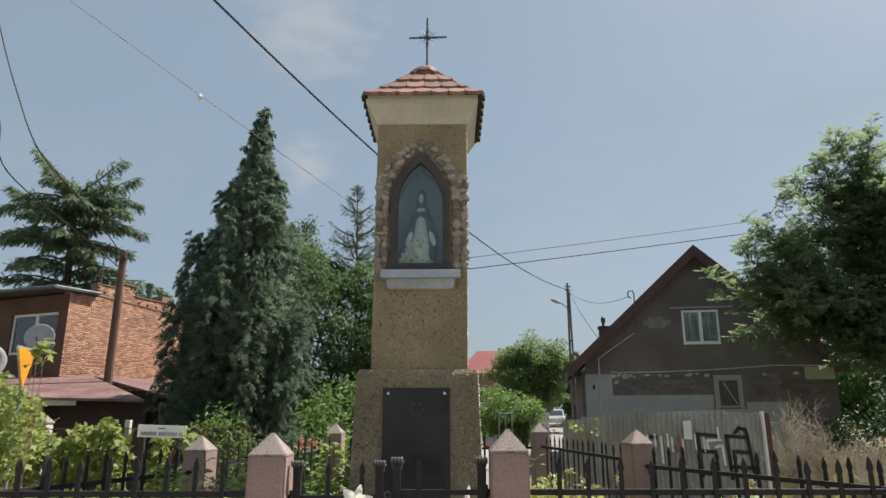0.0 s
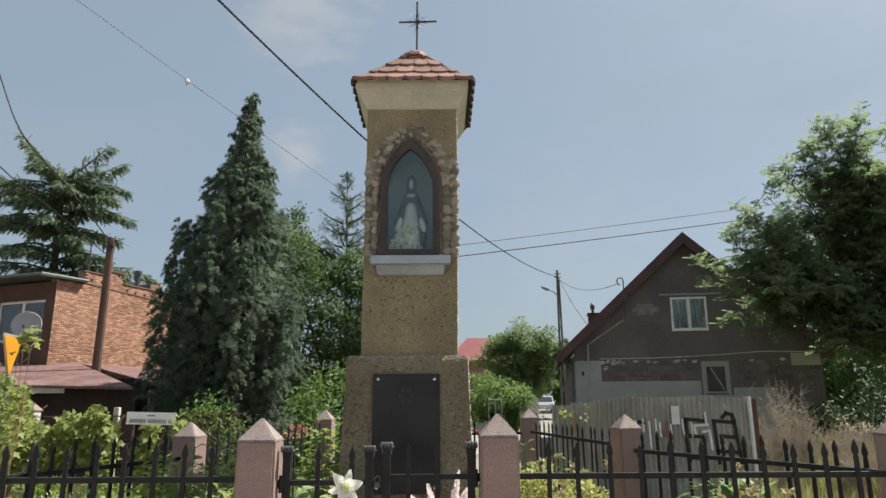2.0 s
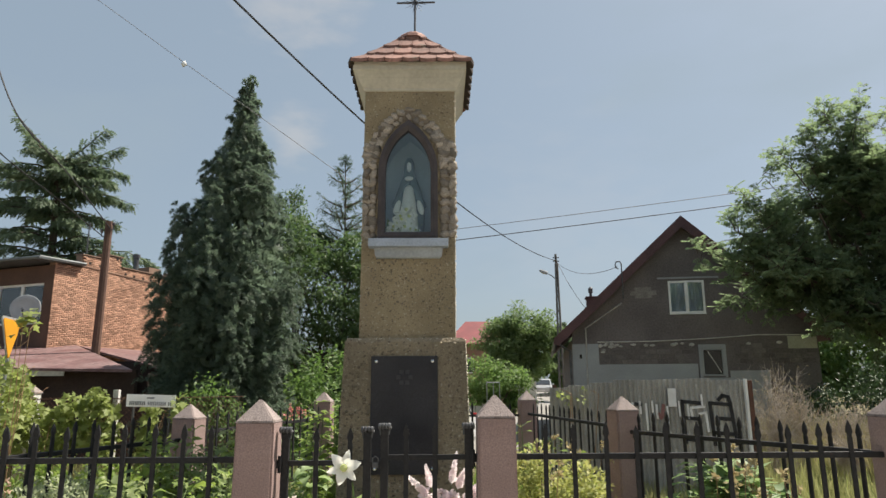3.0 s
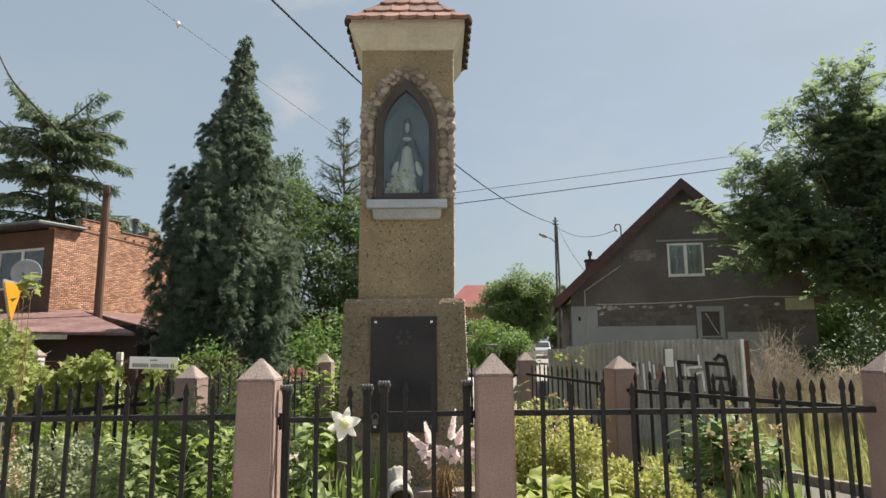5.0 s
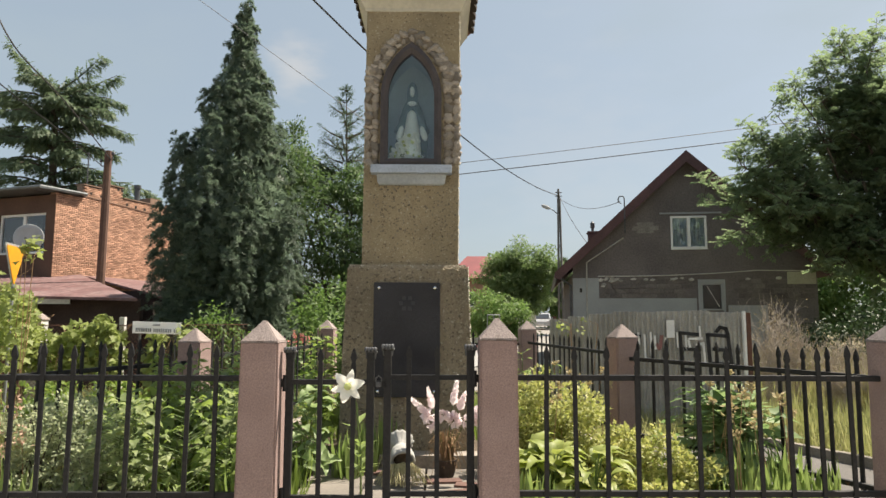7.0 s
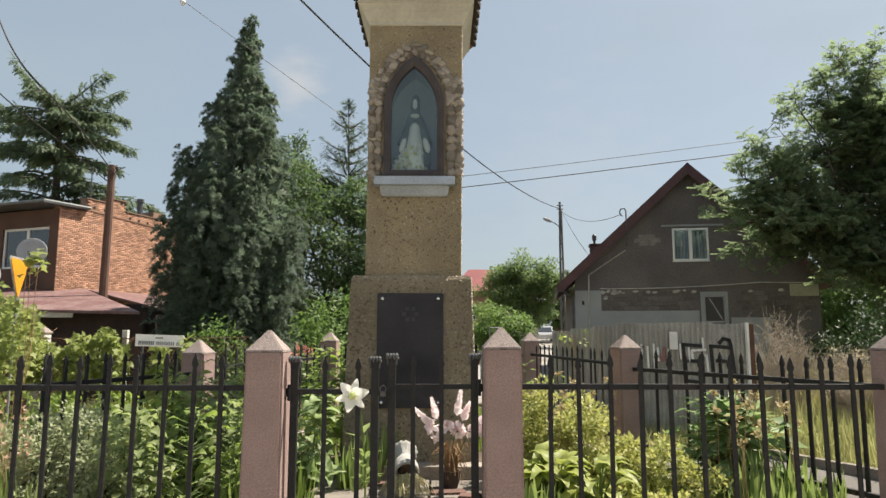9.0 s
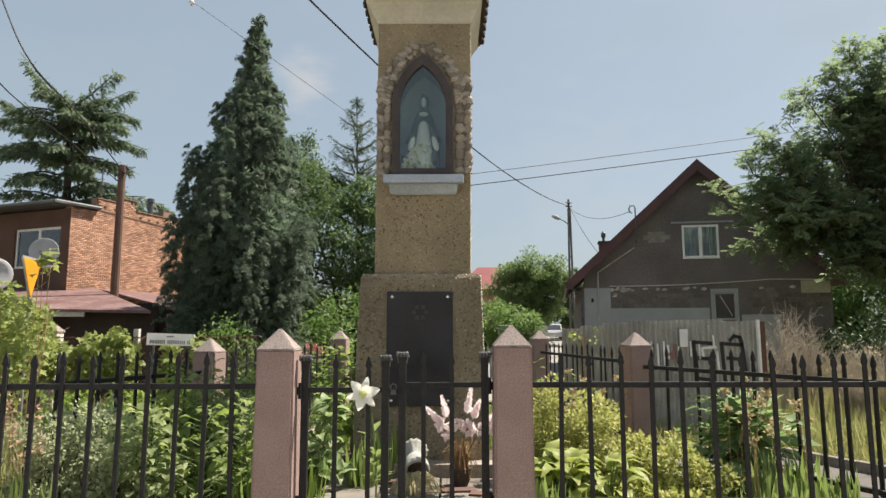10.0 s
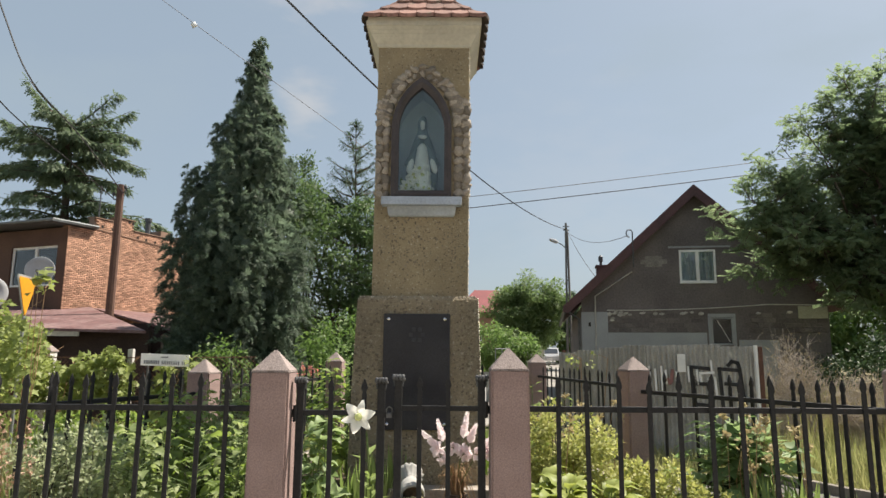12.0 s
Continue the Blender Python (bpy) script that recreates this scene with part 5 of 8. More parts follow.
bm = bmesh.new()
box(bm, 11.55, 12.46, HY0 - 0.05, HY0 - 0.026, 2.56, 2.97, bevel=0.008)
part("pale_board", bm, mat("faded_olive_board", (0.42, 0.41, 0.32), (0.35, 0.34, 0.26), 0.8, 3, 25, 0.12, 0.2), gable, "faded olive board fixed to the wall")
brng = random.Random(3)
for row in range(4):
    x = 5.40 + (0.15 if row % 2 else 0)
    while x < 12.3:
        w = brng.uniform(0.34, 0.44)
        z0 = 2.10 + row * 0.165
        if not (V[0] - 0.5 < x < V[1] + 0.2):
            bm = bmesh.new()
            box(bm, x, min(x + w - 0.02, 12.45), HY0 - 0.022, HY0 - 0.002, z0, z0 + 0.15, bevel=0.006)
            part("block", bm, BAND, gable)
        x += w
bm = bmesh.new()
for k in range(24):
    x = brng.choice((brng.uniform(5.42, 7.6), brng.uniform(5.42, 6.1), brng.uniform(7.6, 12.2)))
    z = brng.uniform(2.70, 2.80) if brng.random() < 0.6 else brng.uniform(2.50, 2.8)
    before = len(bm.verts)
    bmesh.ops.create_icosphere(bm, subdivisions=1, radius=1, matrix=Matrix.Translation((x, HY0 - 0.025, z)) @ Matrix.Diagonal((brng.uniform(.05, .12), .03, brng.uniform(.04, .075), 1)))
tagged(part("rubble_course", bm, STONE_PALE, gable, "pale rubble showing through the wall"), kind="stuff")
bm = bmesh.new()
tube(bm, sag((5.35, HY0 - 0.05, 2.86), (10.6, HY0 - 0.05, 3.03), 0.06), 0.020, 5)
tube(bm, [(10.6, HY0 - 0.05, 3.03), (12.4, HY0 - 0.05, 3.0)], 0.020, 5)
part("cable", bm, STONE_PALE, gable, "grey cable run")
bm = bmesh.new()
tube(bm, [(6.25, HY0 - 0.06, 4.20), (4.97, HY0 - 0.06, 3.345), (4.95, HY0 - 0.06, 1.2)], 0.028, 6)
part("downpipe", bm, STONE_PALE, gable, "thin pale grey conduit")
bm = bmesh.new()
tube(bm, [(3.92, HY0 - 0.3, 2.86), (3.92, HY1, 2.86)], 0.07, 8)
tube(bm, [(3.95, HY0 - 0.3, 2.84), (4.40, HY0 - 0.1, 2.55), (4.40, HY0 - 0.1, STREET)], 0.045, 6)
part("gutter", bm, IRON, gable, "dark gutter and pipe")
bm = bmesh.new()
box(bm, 4.72, 4.80, HY0 - 0.05, HY0 - 0.037, 2.30, 2.44)
part("number_plate", bm, DARK_HOLE, gable)
bm = bmesh.new()
box(bm, 5.20, 5.54, 24.0, 24.5, 3.6, 4.66, bevel=0.01)
box(bm, 5.16, 5.60, 23.96, 24.54, 4.66, 4.73, bevel=0.01)
ch = part("chimney", bm, ROOF_DARK, gable, "dark red chimney")
bm = bmesh.new()
lathe(bm, [(0.05, 4.73), (0.05, 4.87), (0.085, 4.90), (0.085, 5.06), (0.03, 5.13)], 10, (5.37, 24.2, 0))
part("cowl", bm, IRON, ch)
mast = thing("service_mast", (6.26, HY0 - 0.5, 4.9), "bent grey service mast on the gable edge", "mast")
bm = bmesh.new()
tube(bm, [(6.26, HY0 - 0.47, 4.3), (6.26, HY0 - 0.47, 5.52), (6.22, HY0 - 0.47, 5.60), (6.10, HY0 - 0.47, 5.60), (6.05, HY0 - 0.47, 5.50), (6.08, HY0 - 0.47, 5.38), (6.16, HY0 - 0.47, 5.35)], 0.022, 6)
part("pipe", bm, IRON, mast)

# the house is turned a little, its right side nearer
TURN = Matrix.Translation((4.5, 22, 1.344)) @ Matrix.Rotation(radians(-9), 4, "Z") @ Matrix.Diagonal((0.955, 0.955, 0.955, 1)) @ Matrix.Translation((-4.5, -22, -1.344))
gable.matrix_basis = TURN @ gable.matrix_basis
mast.matrix_basis = TURN @ mast.matrix_basis
bpy.context.view_layer.update()

# ---- corrugated fence with painted strokes ----
CORR = mat("weathered_corrugated_sheet", (0.40, 0.39, 0.355), (0.29, 0.285, 0.26), 0.85, 1.8, 40, 0.18, 0.25, spots=(0.52, 0.51, 0.47), spot_scale=2.4, spot_cut=0.66, vary=0.10)
PAINT_BLACK = mat("black_spray_paint", (0.02, 0.02, 0.022), (0.03, 0.03, 0.03), 0.7, 4, 30, 0.2, 0.1)
RUST = mat("rusty_steel", (0.13, 0.06, 0.04), (0.09, 0.045, 0.032), 0.8, 4, 40, 0.3, 0.3)
FA, FB = Vector((2.64, 15.9, 0)), Vector((6.42, 14.0, 0))
fdir = (FB - FA).normalized()
fnor = Vector((fdir.y, -fdir.x, 0))
FOOT = -0.92                          # foot of the sheets before the fence is set to size
corr = thing("corrugated_fence", (FA + FB) / 2 + Vector((0, 0, FOOT)), "weathered grey corrugated sheet fence with black painted strokes", "fence")
FL = (FB - FA).length
s = 0.0
crng = random.Random(8)
while s < FL - 0.05:
    w = min(crng.uniform(0.42, 0.58), FL - s)
    bm = bmesh.new()
    n = 36
    top = 1.33 + 0.20 * min(1, s / (FL * 0.3)) + crng.uniform(-0.03, 0.03)
    front, back = [], []
    off = crng.uniform(-0.012, 0.012)
    for i in range(n + 1):
        p = FA + fdir * (s + w * i / n) + fnor * (0.026 * math.sin(i / n * w / 0.115 * 2 * math.pi) + off)
        jag = crng.uniform(-0.012, 0.006)
        front.append((p, top + jag))
    lo = [p + Vector((0, 0, FOOT)) for p, z in front] + [p - fnor * 0.008 + Vector((0, 0, FOOT)) for p, z in reversed(front)]
    hi = [p + Vector((0, 0, z)) for p, z in front] + [p - fnor * 0.008 + Vector((0, 0, z)) for p, z in reversed(front)]
    loft(bm, [lo, hi])
    bmesh.ops.recalc_face_normals(bm, faces=bm.faces)
    part("sheet", bm, CORR, corr)
    s += w
for s in (0.1, 1.5, 2.9, FL - 0.02):
    p = FA + fdir * s - fnor * 0.09
    bm = bmesh.new()
    box(bm, p.x - 0.04, p.x + 0.04, p.y - 0.04, p.y + 0.04, FOOT, 1.42)
    part("support_post", bm, RUST, corr)
p = FB + fdir * 0.10
bm = bmesh.new()
box(bm, p.x - 0.05, p.x + 0.05, p.y - 0.05, p.y + 0.05, FOOT, 1.50, bevel=0.008)
part("end_post", bm, RUST, corr, "rusty end post")
bm = bmesh.new()
box(bm, p.x - 0.11, p.x - 0.06, p.y - 0.06, p.y + 0.02, FOOT, 1.53)
part("edge_strip", bm, WHITE, corr, "pale bent edge strip")


def on_fence(px, pz, out=0.034):
    """A point of the fence's face at x, height z."""
    u = (px - FA.x) / fdir.x
    q = FA + fdir * u + fnor * out
    return Vector((q.x, q.y, pz))


def stroke(pts, w, material, label):
    bm = bmesh.new()
    for (x0, z0), (x1, z1) in zip(pts, pts[1:]):
        a, b = on_fence(x0, z0), on_fence(x1, z1)
        d = (b - a).normalized()
        k = d.cross(fnor).normalized() * w / 2
        e = d * w * 0.35
        loft(bm, [[a - e - k, a - e + k, b + e + k, b + e - k], [q + fnor * 0.004 for q in (a - e - k, a - e + k, b + e + k, b + e - k)]])
    bmesh.ops.recalc_face_normals(bm, faces=bm.faces)
    part("painted_stroke", bm, material, corr, label)


for pts in ([(5.30, 1.06), (5.32, 0.20)], [(5.30, 1.06), (5.62, 1.03)], [(5.31, 0.72), (5.58, 0.70)], [(5.32, 0.28), (5.6, 0.25)],
            [(5.80, 1.03), (5.84, 0.18)], [(5.80, 1.03), (6.16, 1.0)], [(5.9, 0.72), (6.18, 0.70)], [(6.16, 1.0), (6.22, 0.2)], [(5.82, 0.42), (6.2, 0.40)], [(5.96, 1.1), (6.03, 1.19), (6.13, 1.16), (6.16, 1.04)],
            [(4.14, 1.05), (4.22, 0.90), (4.16, 0.72), (4.28, 0.6), (4.22, 0.45)], [(4.42, 1.0), (4.52, 0.98)]):
    stroke(pts, 0.075, PAINT_BLACK, "black sprayed stroke")
for pts in ([(5.45, 0.93), (5.70, 0.95)], [(5.45, 0.90), (5.47, 0.76)], [(5.6, 0.8), (5.72, 0.84), (5.74, 0.45)]):
    stroke(pts, 0.05, WHITE, "white painted stroke")
for px, za, zb in ((4.36, 1.02, 0.62), (4.50, 1.05, 0.80), (4.62, 1.0, 0.45), (4.74, 1.06, 0.55), (4.82, 0.98, 0.7), (5.02, 0.95, 0.60), (5.40, 1.0, 0.70), (5.66, 1.2, 0.95), (5.24, 1.06, 0.75)):
    stroke([(px, za), (px + 0.01, zb)], 0.045 if px < 5 else 0.035, WHITE, "faded white drip")
for pts in ([(4.95, 0.98), (4.92, 0.75)], [(4.85, 0.8), (4.9, 0.7)]):
    stroke(pts, 0.07, mat("faded_red_paint", (0.25, 0.12, 0.11), (0.2, 0.12, 0.11), 0.8, 4, 30, 0.2, 0.1), "faded red stroke")
notice = thing("notice_board", on_fence(5.12, 1.0), "small white notice plate fixed on the fence", "sign")
bm = bmesh.new()
a, b = on_fence(5.05, 0, 0.045), on_fence(5.20, 0, 0.045)
loft(bm, [[a + Vector((0, 0, .95)), b + Vector((0, 0, .95)), b + Vector((0, 0, 1.34)), a + Vector((0, 0, 1.34))], [q + fnor * 0.006 for q in (a + Vector((0, 0, .95)), b + Vector((0, 0, .95)), b + Vector((0, 0, 1.34)), a + Vector((0, 0, 1.34)))]])
bmesh.ops.recalc_face_normals(bm, faces=bm.faces)
part("plate", bm, WHITE, notice)
SIZE = Matrix.Translation((0, 0, 1.34)) @ Matrix.Diagonal((0.73, 0.73, 0.73, 1)) @ Matrix.Translation((0, 0, -1.34))
corr.matrix_basis = SIZE @ corr.matrix_basis
notice.matrix_basis = SIZE @ notice.matrix_basis

# ---- street pole with lamp ----
CONC = mat("pole_concrete", (0.17, 0.165, 0.155), (0.12, 0.115, 0.11), 0.9, 2, 30, 0.15, 0.2)
spole = thing("street_lamp", (6.68, 36, STREET), "slim concrete street pole with a lamp arm", "street lamp")
for dx in (-0.13, 0.13):
    bm = bmesh.new()
    tube(bm, [(6.70 + dx, 36, STREET), (6.66 + dx * 0.35, 36, 8.1)], 0.07, 6, 0.055)
    part("leg", bm, CONC, spole)
for k in range(9):
    bm = bmesh.new()
    z = 0.3 + k * 0.85
    w = 0.13 * (1 - 0.65 * z / 8.1)
    box(bm, 6.69 - w, 6.69 + w, 35.96, 36.04, z - 0.05, z + 0.05)
    part("rung", bm, CONC, spole)
bm = bmesh.new()
tube(bm, [(6.66, 36, 7.6), (6.63, 36, 8.62)], 0.085, 8, 0.06)
part("head", bm, CONC, spole)
bm = bmesh.new()
tube(bm, [(6.62, 35.95, 7.15), (6.35, 35.9, 7.38), (6.1, 35.85, 7.50)], 0.03, 6)
part("lamp_arm", bm, GUTTER, spole)
bm = bmesh.new()
lathe(bm, [(0.03, 0), (0.09, 0.06), (0.11, 0.25), (0.08, 0.46), (0.02, 0.52)], 10, (6.14, 35.85, 7.48), m=Matrix.Rotation(radians(-68), 4, "Y"), sy=0.7)
part("lantern", bm, DISH, spole, "pale grey lamp head")
for z in (8.2, 8.4):
    bm = bmesh.new()
    tube(bm, [(6.45, 35.9, z), (6.8, 35.9, z)], 0.03, 6)
    part("insulator", bm, IRON, spole)

# far house with a red roof
far_house = thing("red_roofed_house", (3.6, 58, STREET), "distant house with a bright red roof", "house")
FAR_WALL = mat("far_render", (0.34, 0.20, 0.15), (0.28, 0.17, 0.13), 0.9, 1, 10, 0.1, 0.1)
bm = bmesh.new()
box(bm, 1.0, 6.2, 55.6, 64, STREET, 5.0)
part("wall", bm, FAR_WALL, far_house, "brick-coloured wall")
RED = mat("red_sheet_roof", (0.20, 0.042, 0.044), (0.16, 0.035, 0.038), 0.6, 1.0, 12, 0.1, 0.1)
part("roof", slab([(0.6, 55, 4.85), (6.6, 55, 4.85), (4.7, 59, 7.05), (2.5, 59, 7.05)], 0.12), RED, far_house, "red sheet roof")
part("rear_roof", slab([(2.5, 59.02, 7.05), (4.7, 59.02, 7.05), (6.6, 64.6, 4.85), (0.6, 64.6, 4.85)], 0.12), RED, far_house)
for x0, x1 in ((0.58, 2.49), (6.62, 4.71)):
    part("hip", slab([(x0, 55.02, 4.84), (x1, 59, 7.03), (x1, 59.02, 7.03), (x0, 64.58, 4.84)], 0.1), RED, far_house)
for x in (1.9, 4.1):
    bm = bmesh.new()
    box(bm, x, x + 1.1, 55.55, 55.62, 2.4, 3.7)
    w = part("window", bm, WHITE, far_house)
    bm = bmesh.new()
    box(bm, x + 0.1, x + 1.0, 55.53, 55.549, 2.5, 3.6)
    part("pane", bm, ROOM, w)
garden_gate = thing("wire_gate", (1.86, 22.5, STREET), "thin grey wire gate before the bushes", "gate")
for a, b in (((1.64, 22.5, STREET), (1.64, 22.5, 1.52)), ((2.07, 22.5, STREET), (2.07, 22.5, 1.52)), ((1.64, 22.5, 1.50), (2.07, 22.5, 1.50)), ((1.86, 22.5, STREET), (1.86, 22.5, 1.49)), ((1.64, 22.5, 0.7), (2.07, 22.5, 0.7))):
    bm = bmesh.new()
    tube(bm, [a, b], 0.016, 5)
    part("bar", bm, GUTTER, garden_gate)
backwall = thing("garden_wall", (5.2, 41, STREET), "pale garden wall far down the lane", "wall")
bm = bmesh.new()
box(bm, 4.75, 5.9, 40, 40.2, STREET, 1.9, bevel=0.02)
part("wall_panel", bm, WHITE, backwall)
lowfence = thing("board_fence", (1.2, 23, STREET), "grey board fence below the bushes", "fence")
for i in range(12):
    bm = bmesh.new()
    x = -0.6 + i * 0.24
    box(bm, x, x + 0.22, 23.6, 23.63, STREET, 0.72 + 0.05 * math.sin(i * 2.3))
    part("board", bm, CORR, lowfence)


# ---- cars ----
TYRE = mat("tyre_rubber", (0.02, 0.02, 0.02), (0.03, 0.03, 0.03), 0.85, 8, 60, 0.1, 0.2)
RIM = mat("alloy_rim", (0.5, 0.5, 0.5), (0.4, 0.4, 0.4), 0.35, 8, 60, 0.05, 0.0, metal=0.9)
CAR_GLASS = mat("car_glass", (0.03, 0.035, 0.04), (0.02, 0.025, 0.03), 0.08, 2, 10, 0.05, 0.0, spec=0.7)
CAR_WHITE = mat("white_car_paint", (0.75, 0.75, 0.75), (0.70, 0.70, 0.70), 0.3, 2, 20, 0.03, 0.0, coat=0.6)
CAR_SILVER = mat("silver_car_paint", (0.50, 0.51, 0.52), (0.44, 0.45, 0.46), 0.35, 2, 20, 0.03, 0.0, coat=0.6, metal=0.3)
LAMP_RED = mat("red_lamp_plastic", (0.35, 0.02, 0.02), (0.25, 0.015, 0.015), 0.3, 6, 30, 0.1, 0.0)
LAMP_CLEAR = mat("clear_lamp_plastic", (0.7, 0.72, 0.74), (0.6, 0.62, 0.64), 0.2, 6, 30, 0.05, 0.0)


def car(paint, m, label):
    """A small hatchback, nose towards its own -x."""
    t = thing("car", (0, 0, 0), label, "car")
    side = [(-2.0, 0.32), (-2.02, 0.62), (-1.85, 0.80), (-1.05, 0.93), (1.80, 0.98), (1.98, 0.75), (1.98, 0.34)]
    bm = bmesh.new()
    hw = 0.86
    loft(bm, [[(x, y, z) for x, z in side] for y in (-hw, hw)])
    bmesh.ops.recalc_face_normals(bm, faces=bm.faces)
    bmesh.ops.bevel(bm, geom=list(bm.edges), offset=0.07, segments=2, affect="EDGES")
    part("body", bm, paint, t)
    bm = bmesh.new()
    lo = [(-1.10, 0.90), (1.78, 0.95)]
    roof = [[(-1.12, -0.80, 0.91), (1.80, -0.80, 0.95), (1.80, 0.80, 0.95), (-1.12, 0.80, 0.91)],
            [(-0.30, -0.66, 1.38), (1.45, -0.66, 1.41), (1.45, 0.66, 1.41), (-0.30, 0.66, 1.38)],
            [(-0.05, -0.58, 1.46), (1.20, -0.58, 1.47), (1.20, 0.58, 1.47), (-0.05, 0.58, 1.46)]]
    loft(bm, roof)
    bmesh.ops.bevel(bm, geom=list(bm.edges), offset=0.03, segments=2, affect="EDGES")
    part("cabin", bm, paint, t)
    for s in (-1, 1):
        for x0, x1, x2, x3 in ((-0.86, 0.22, 0.22, -0.22), (0.32, 1.20, 1.14, 0.32), (1.28, 1.66, 1.42, 1.22)):
            bm = bmesh.new()
            pts = [(x0, s * 0.815, 0.97), (x1, s * 0.812, 0.98), (x2, s * 0.705, 1.34), (x3, s * 0.705, 1.33)]
            loft(bm, [pts, [(p[0], p[1] - s * 0.06, p[2]) for p in pts]])
            bmesh.ops.recalc_face_normals(bm, faces=bm.faces)
            part("side_window", bm, CAR_GLASS, t, "dark side window")
    for nm, pts in (("windscreen", [(-1.09, -0.70, 0.96), (-1.09, 0.70, 0.96), (-0.36, 0.60, 1.36), (-0.36, -0.60, 1.36)]), ("rear_window", [(1.80, -0.66, 1.0), (1.80, 0.66, 1.0), (1.50, 0.58, 1.36), (1.50, -0.58, 1.36)])):
        bm = bmesh.new()
        sgn = -1 if nm == "windscreen" else 1
        loft(bm, [[(p[0] + sgn * 0.025, p[1], p[2] + 0.01) for p in pts], [(p[0] - sgn * 0.05, p[1], p[2] - 0.02) for p in pts]])
        bmesh.ops.recalc_face_normals(bm, faces=bm.faces)
        part(nm, bm, CAR_GLASS, t, "dark car glass")
    for x in (-1.28, 1.22):
        for s in (-1, 1):
            bm = bmesh.new()
            lathe(bm, [(0.20, -0.10), (0.30, -0.10), (0.315, -0.06), (0.315, 0.06), (0.30, 0.10), (0.20, 0.10)], 18, (x, s * 0.80, 0.315), m=Matrix.Rotation(radians(90), 4, "X"))
            w = part("wheel", bm, TYRE, t)
            bm = bmesh.new()
            lathe(bm, [(0.20, -0.085), (0.17, -0.10), (0.05, -0.105), (0.05, 0.105), (0.17, 0.10), (0.20, 0.085)], 14, (x, s * 0.80, 0.315), m=Matrix.Rotation(radians(90), 4, "X"))
            part("rim", bm, RIM, w)
    for s in (-1, 1):
        bm = bmesh.new()
        box(bm, -2.0, -1.80, s * 0.66 - 0.16, s * 0.66 + 0.16, 0.63, 0.79, bevel=0.03)
        part("headlight", bm, LAMP_CLEAR, t)
        bm = bmesh.new()
        box(bm, 1.85, 2.0, s * 0.72 - 0.10, s * 0.72 + 0.10, 0.70, 1.0, bevel=0.03)
        part("rear_light", bm, LAMP_RED, t)
        bm = bmesh.new()
        box(bm, -0.88, -0.72, s * 0.93 - 0.09, s * 0.93 + 0.09, 0.94, 1.06, bevel=0.03)
        part("mirror", bm, paint, t)
    for x in (-2.04, 2.0):
        bm = bmesh.new()
        box(bm, x, x + 0.02, -0.26, 0.26, 0.40, 0.51)
        part("number_plate", bm, WHITE, t)
    t.matrix_basis = m
    return t


car(CAR_WHITE, pose(-0.55, 16.3, STREET, 0, 0, 65.4), "white hatchback driving on the lane behind the shrine")
car(CAR_SILVER, pose(9.45, 60, STREET + 0.80, 0, 0, 78), "silver car parked far down the lane")
bm = bmesh.new()
loft(bm, [[(10.35, 47, STREET - 0.05), (18, 47, STREET - 0.05), (20, 66, STREET - 0.05), (12.4, 66, STREET - 0.05)], [(10.45, 50, 1.18), (18, 50, 1.18), (20, 66, 1.38), (12.4, 66, 1.38)]])
tagged(part("raised_yard", bm, GRASS_SOIL), "raised grassy yard beside the climbing lane", "ground", kind="structure")
car(CAR_WHITE, pose(11.65, 53.5, 1.225, 0, 0, 62), "white car parked on the raised yard behind the dark house")

# ---- overhead wires ----
WIRE = mat("black_cable", (0.03, 0.03, 0.033), (0.04, 0.04, 0.04), 0.7, 3, 30, 0.1, 0.0)
WIRE_PALE = mat("grey_wire", (0.12, 0.12, 0.125), (0.10, 0.10, 0.10), 0.6, 3, 30, 0.1, 0.0)


def wire(pts, r, material, label):
    bm = bmesh.new()
    tube(bm, pts, r, 5)
    tagged(part("overhead_wire", bm, material), label, "wire", "overhead wires")


def smooth(pts, n=7):
    """A curve through the points."""
    P = [Vector(p) for p in pts]
    out = []
    for i in range(len(P) - 1):
        a, b, c, d = P[max(0, i - 1)], P[i], P[i + 1], P[min(len(P) - 1, i + 2)]
        for k in range(n):
            t = k / n
            out.append(0.5 * ((2 * b) + (c - a) * t + (2 * a - 5 * b + 4 * c - d) * t * t + (3 * b - a - 3 * c + d) * t ** 3))
    return out + [P[-1]]


main = []
for i in range(41):
    u = i / 40 * 1.28
    main.append((6.64 - 10.354 * u, 36 - 27 * u, 8.25 - 0.44 * u - 3.3 * u * (1 - u)))
wire(main, 0.020, WIRE, "thick black overhead cable")
wire([(-14.0, 14.0, 14.9), (-9.379, 14.0, 11.40), (-5.855, 14.0, 8.757), (-2.485, 14.0, 6.275), (-0.6, 14.6, 5.0)], 0.007, WIRE_PALE, "thin grey overhead wire")
wire(smooth([(-9.9, 12, 10.9), (-9.373, 12, 9.294), (-8.75, 12, 7.75), (-8.22, 12.2, 6.55), (-8.22, 14, 6.05), (-9.1, 17.8, 5.7)]), 0.015, WIRE, "black service cable down to the pole")
wire(smooth([(-9.4, 12, 8.3), (-9.009, 12, 7.112), (-8.7, 12, 6.1), (-8.9, 15, 5.7), (-9.3, 17.8, 5.5)]), 0.013, WIRE, "black service cable down to the pole")
wire(sag((6.66, 36, 8.15), TURN @ Vector((6.12, HY0 - 0.47, 5.42)), 0.42), 0.011, WIRE_PALE, "grey service wire to the gabled house")
wire(sag((6.66, 36, 8.3), TURN @ Vector((5.2, 23.5, 4.1)), 0.2), 0.012, WIRE, "black service wire to the gabled house")
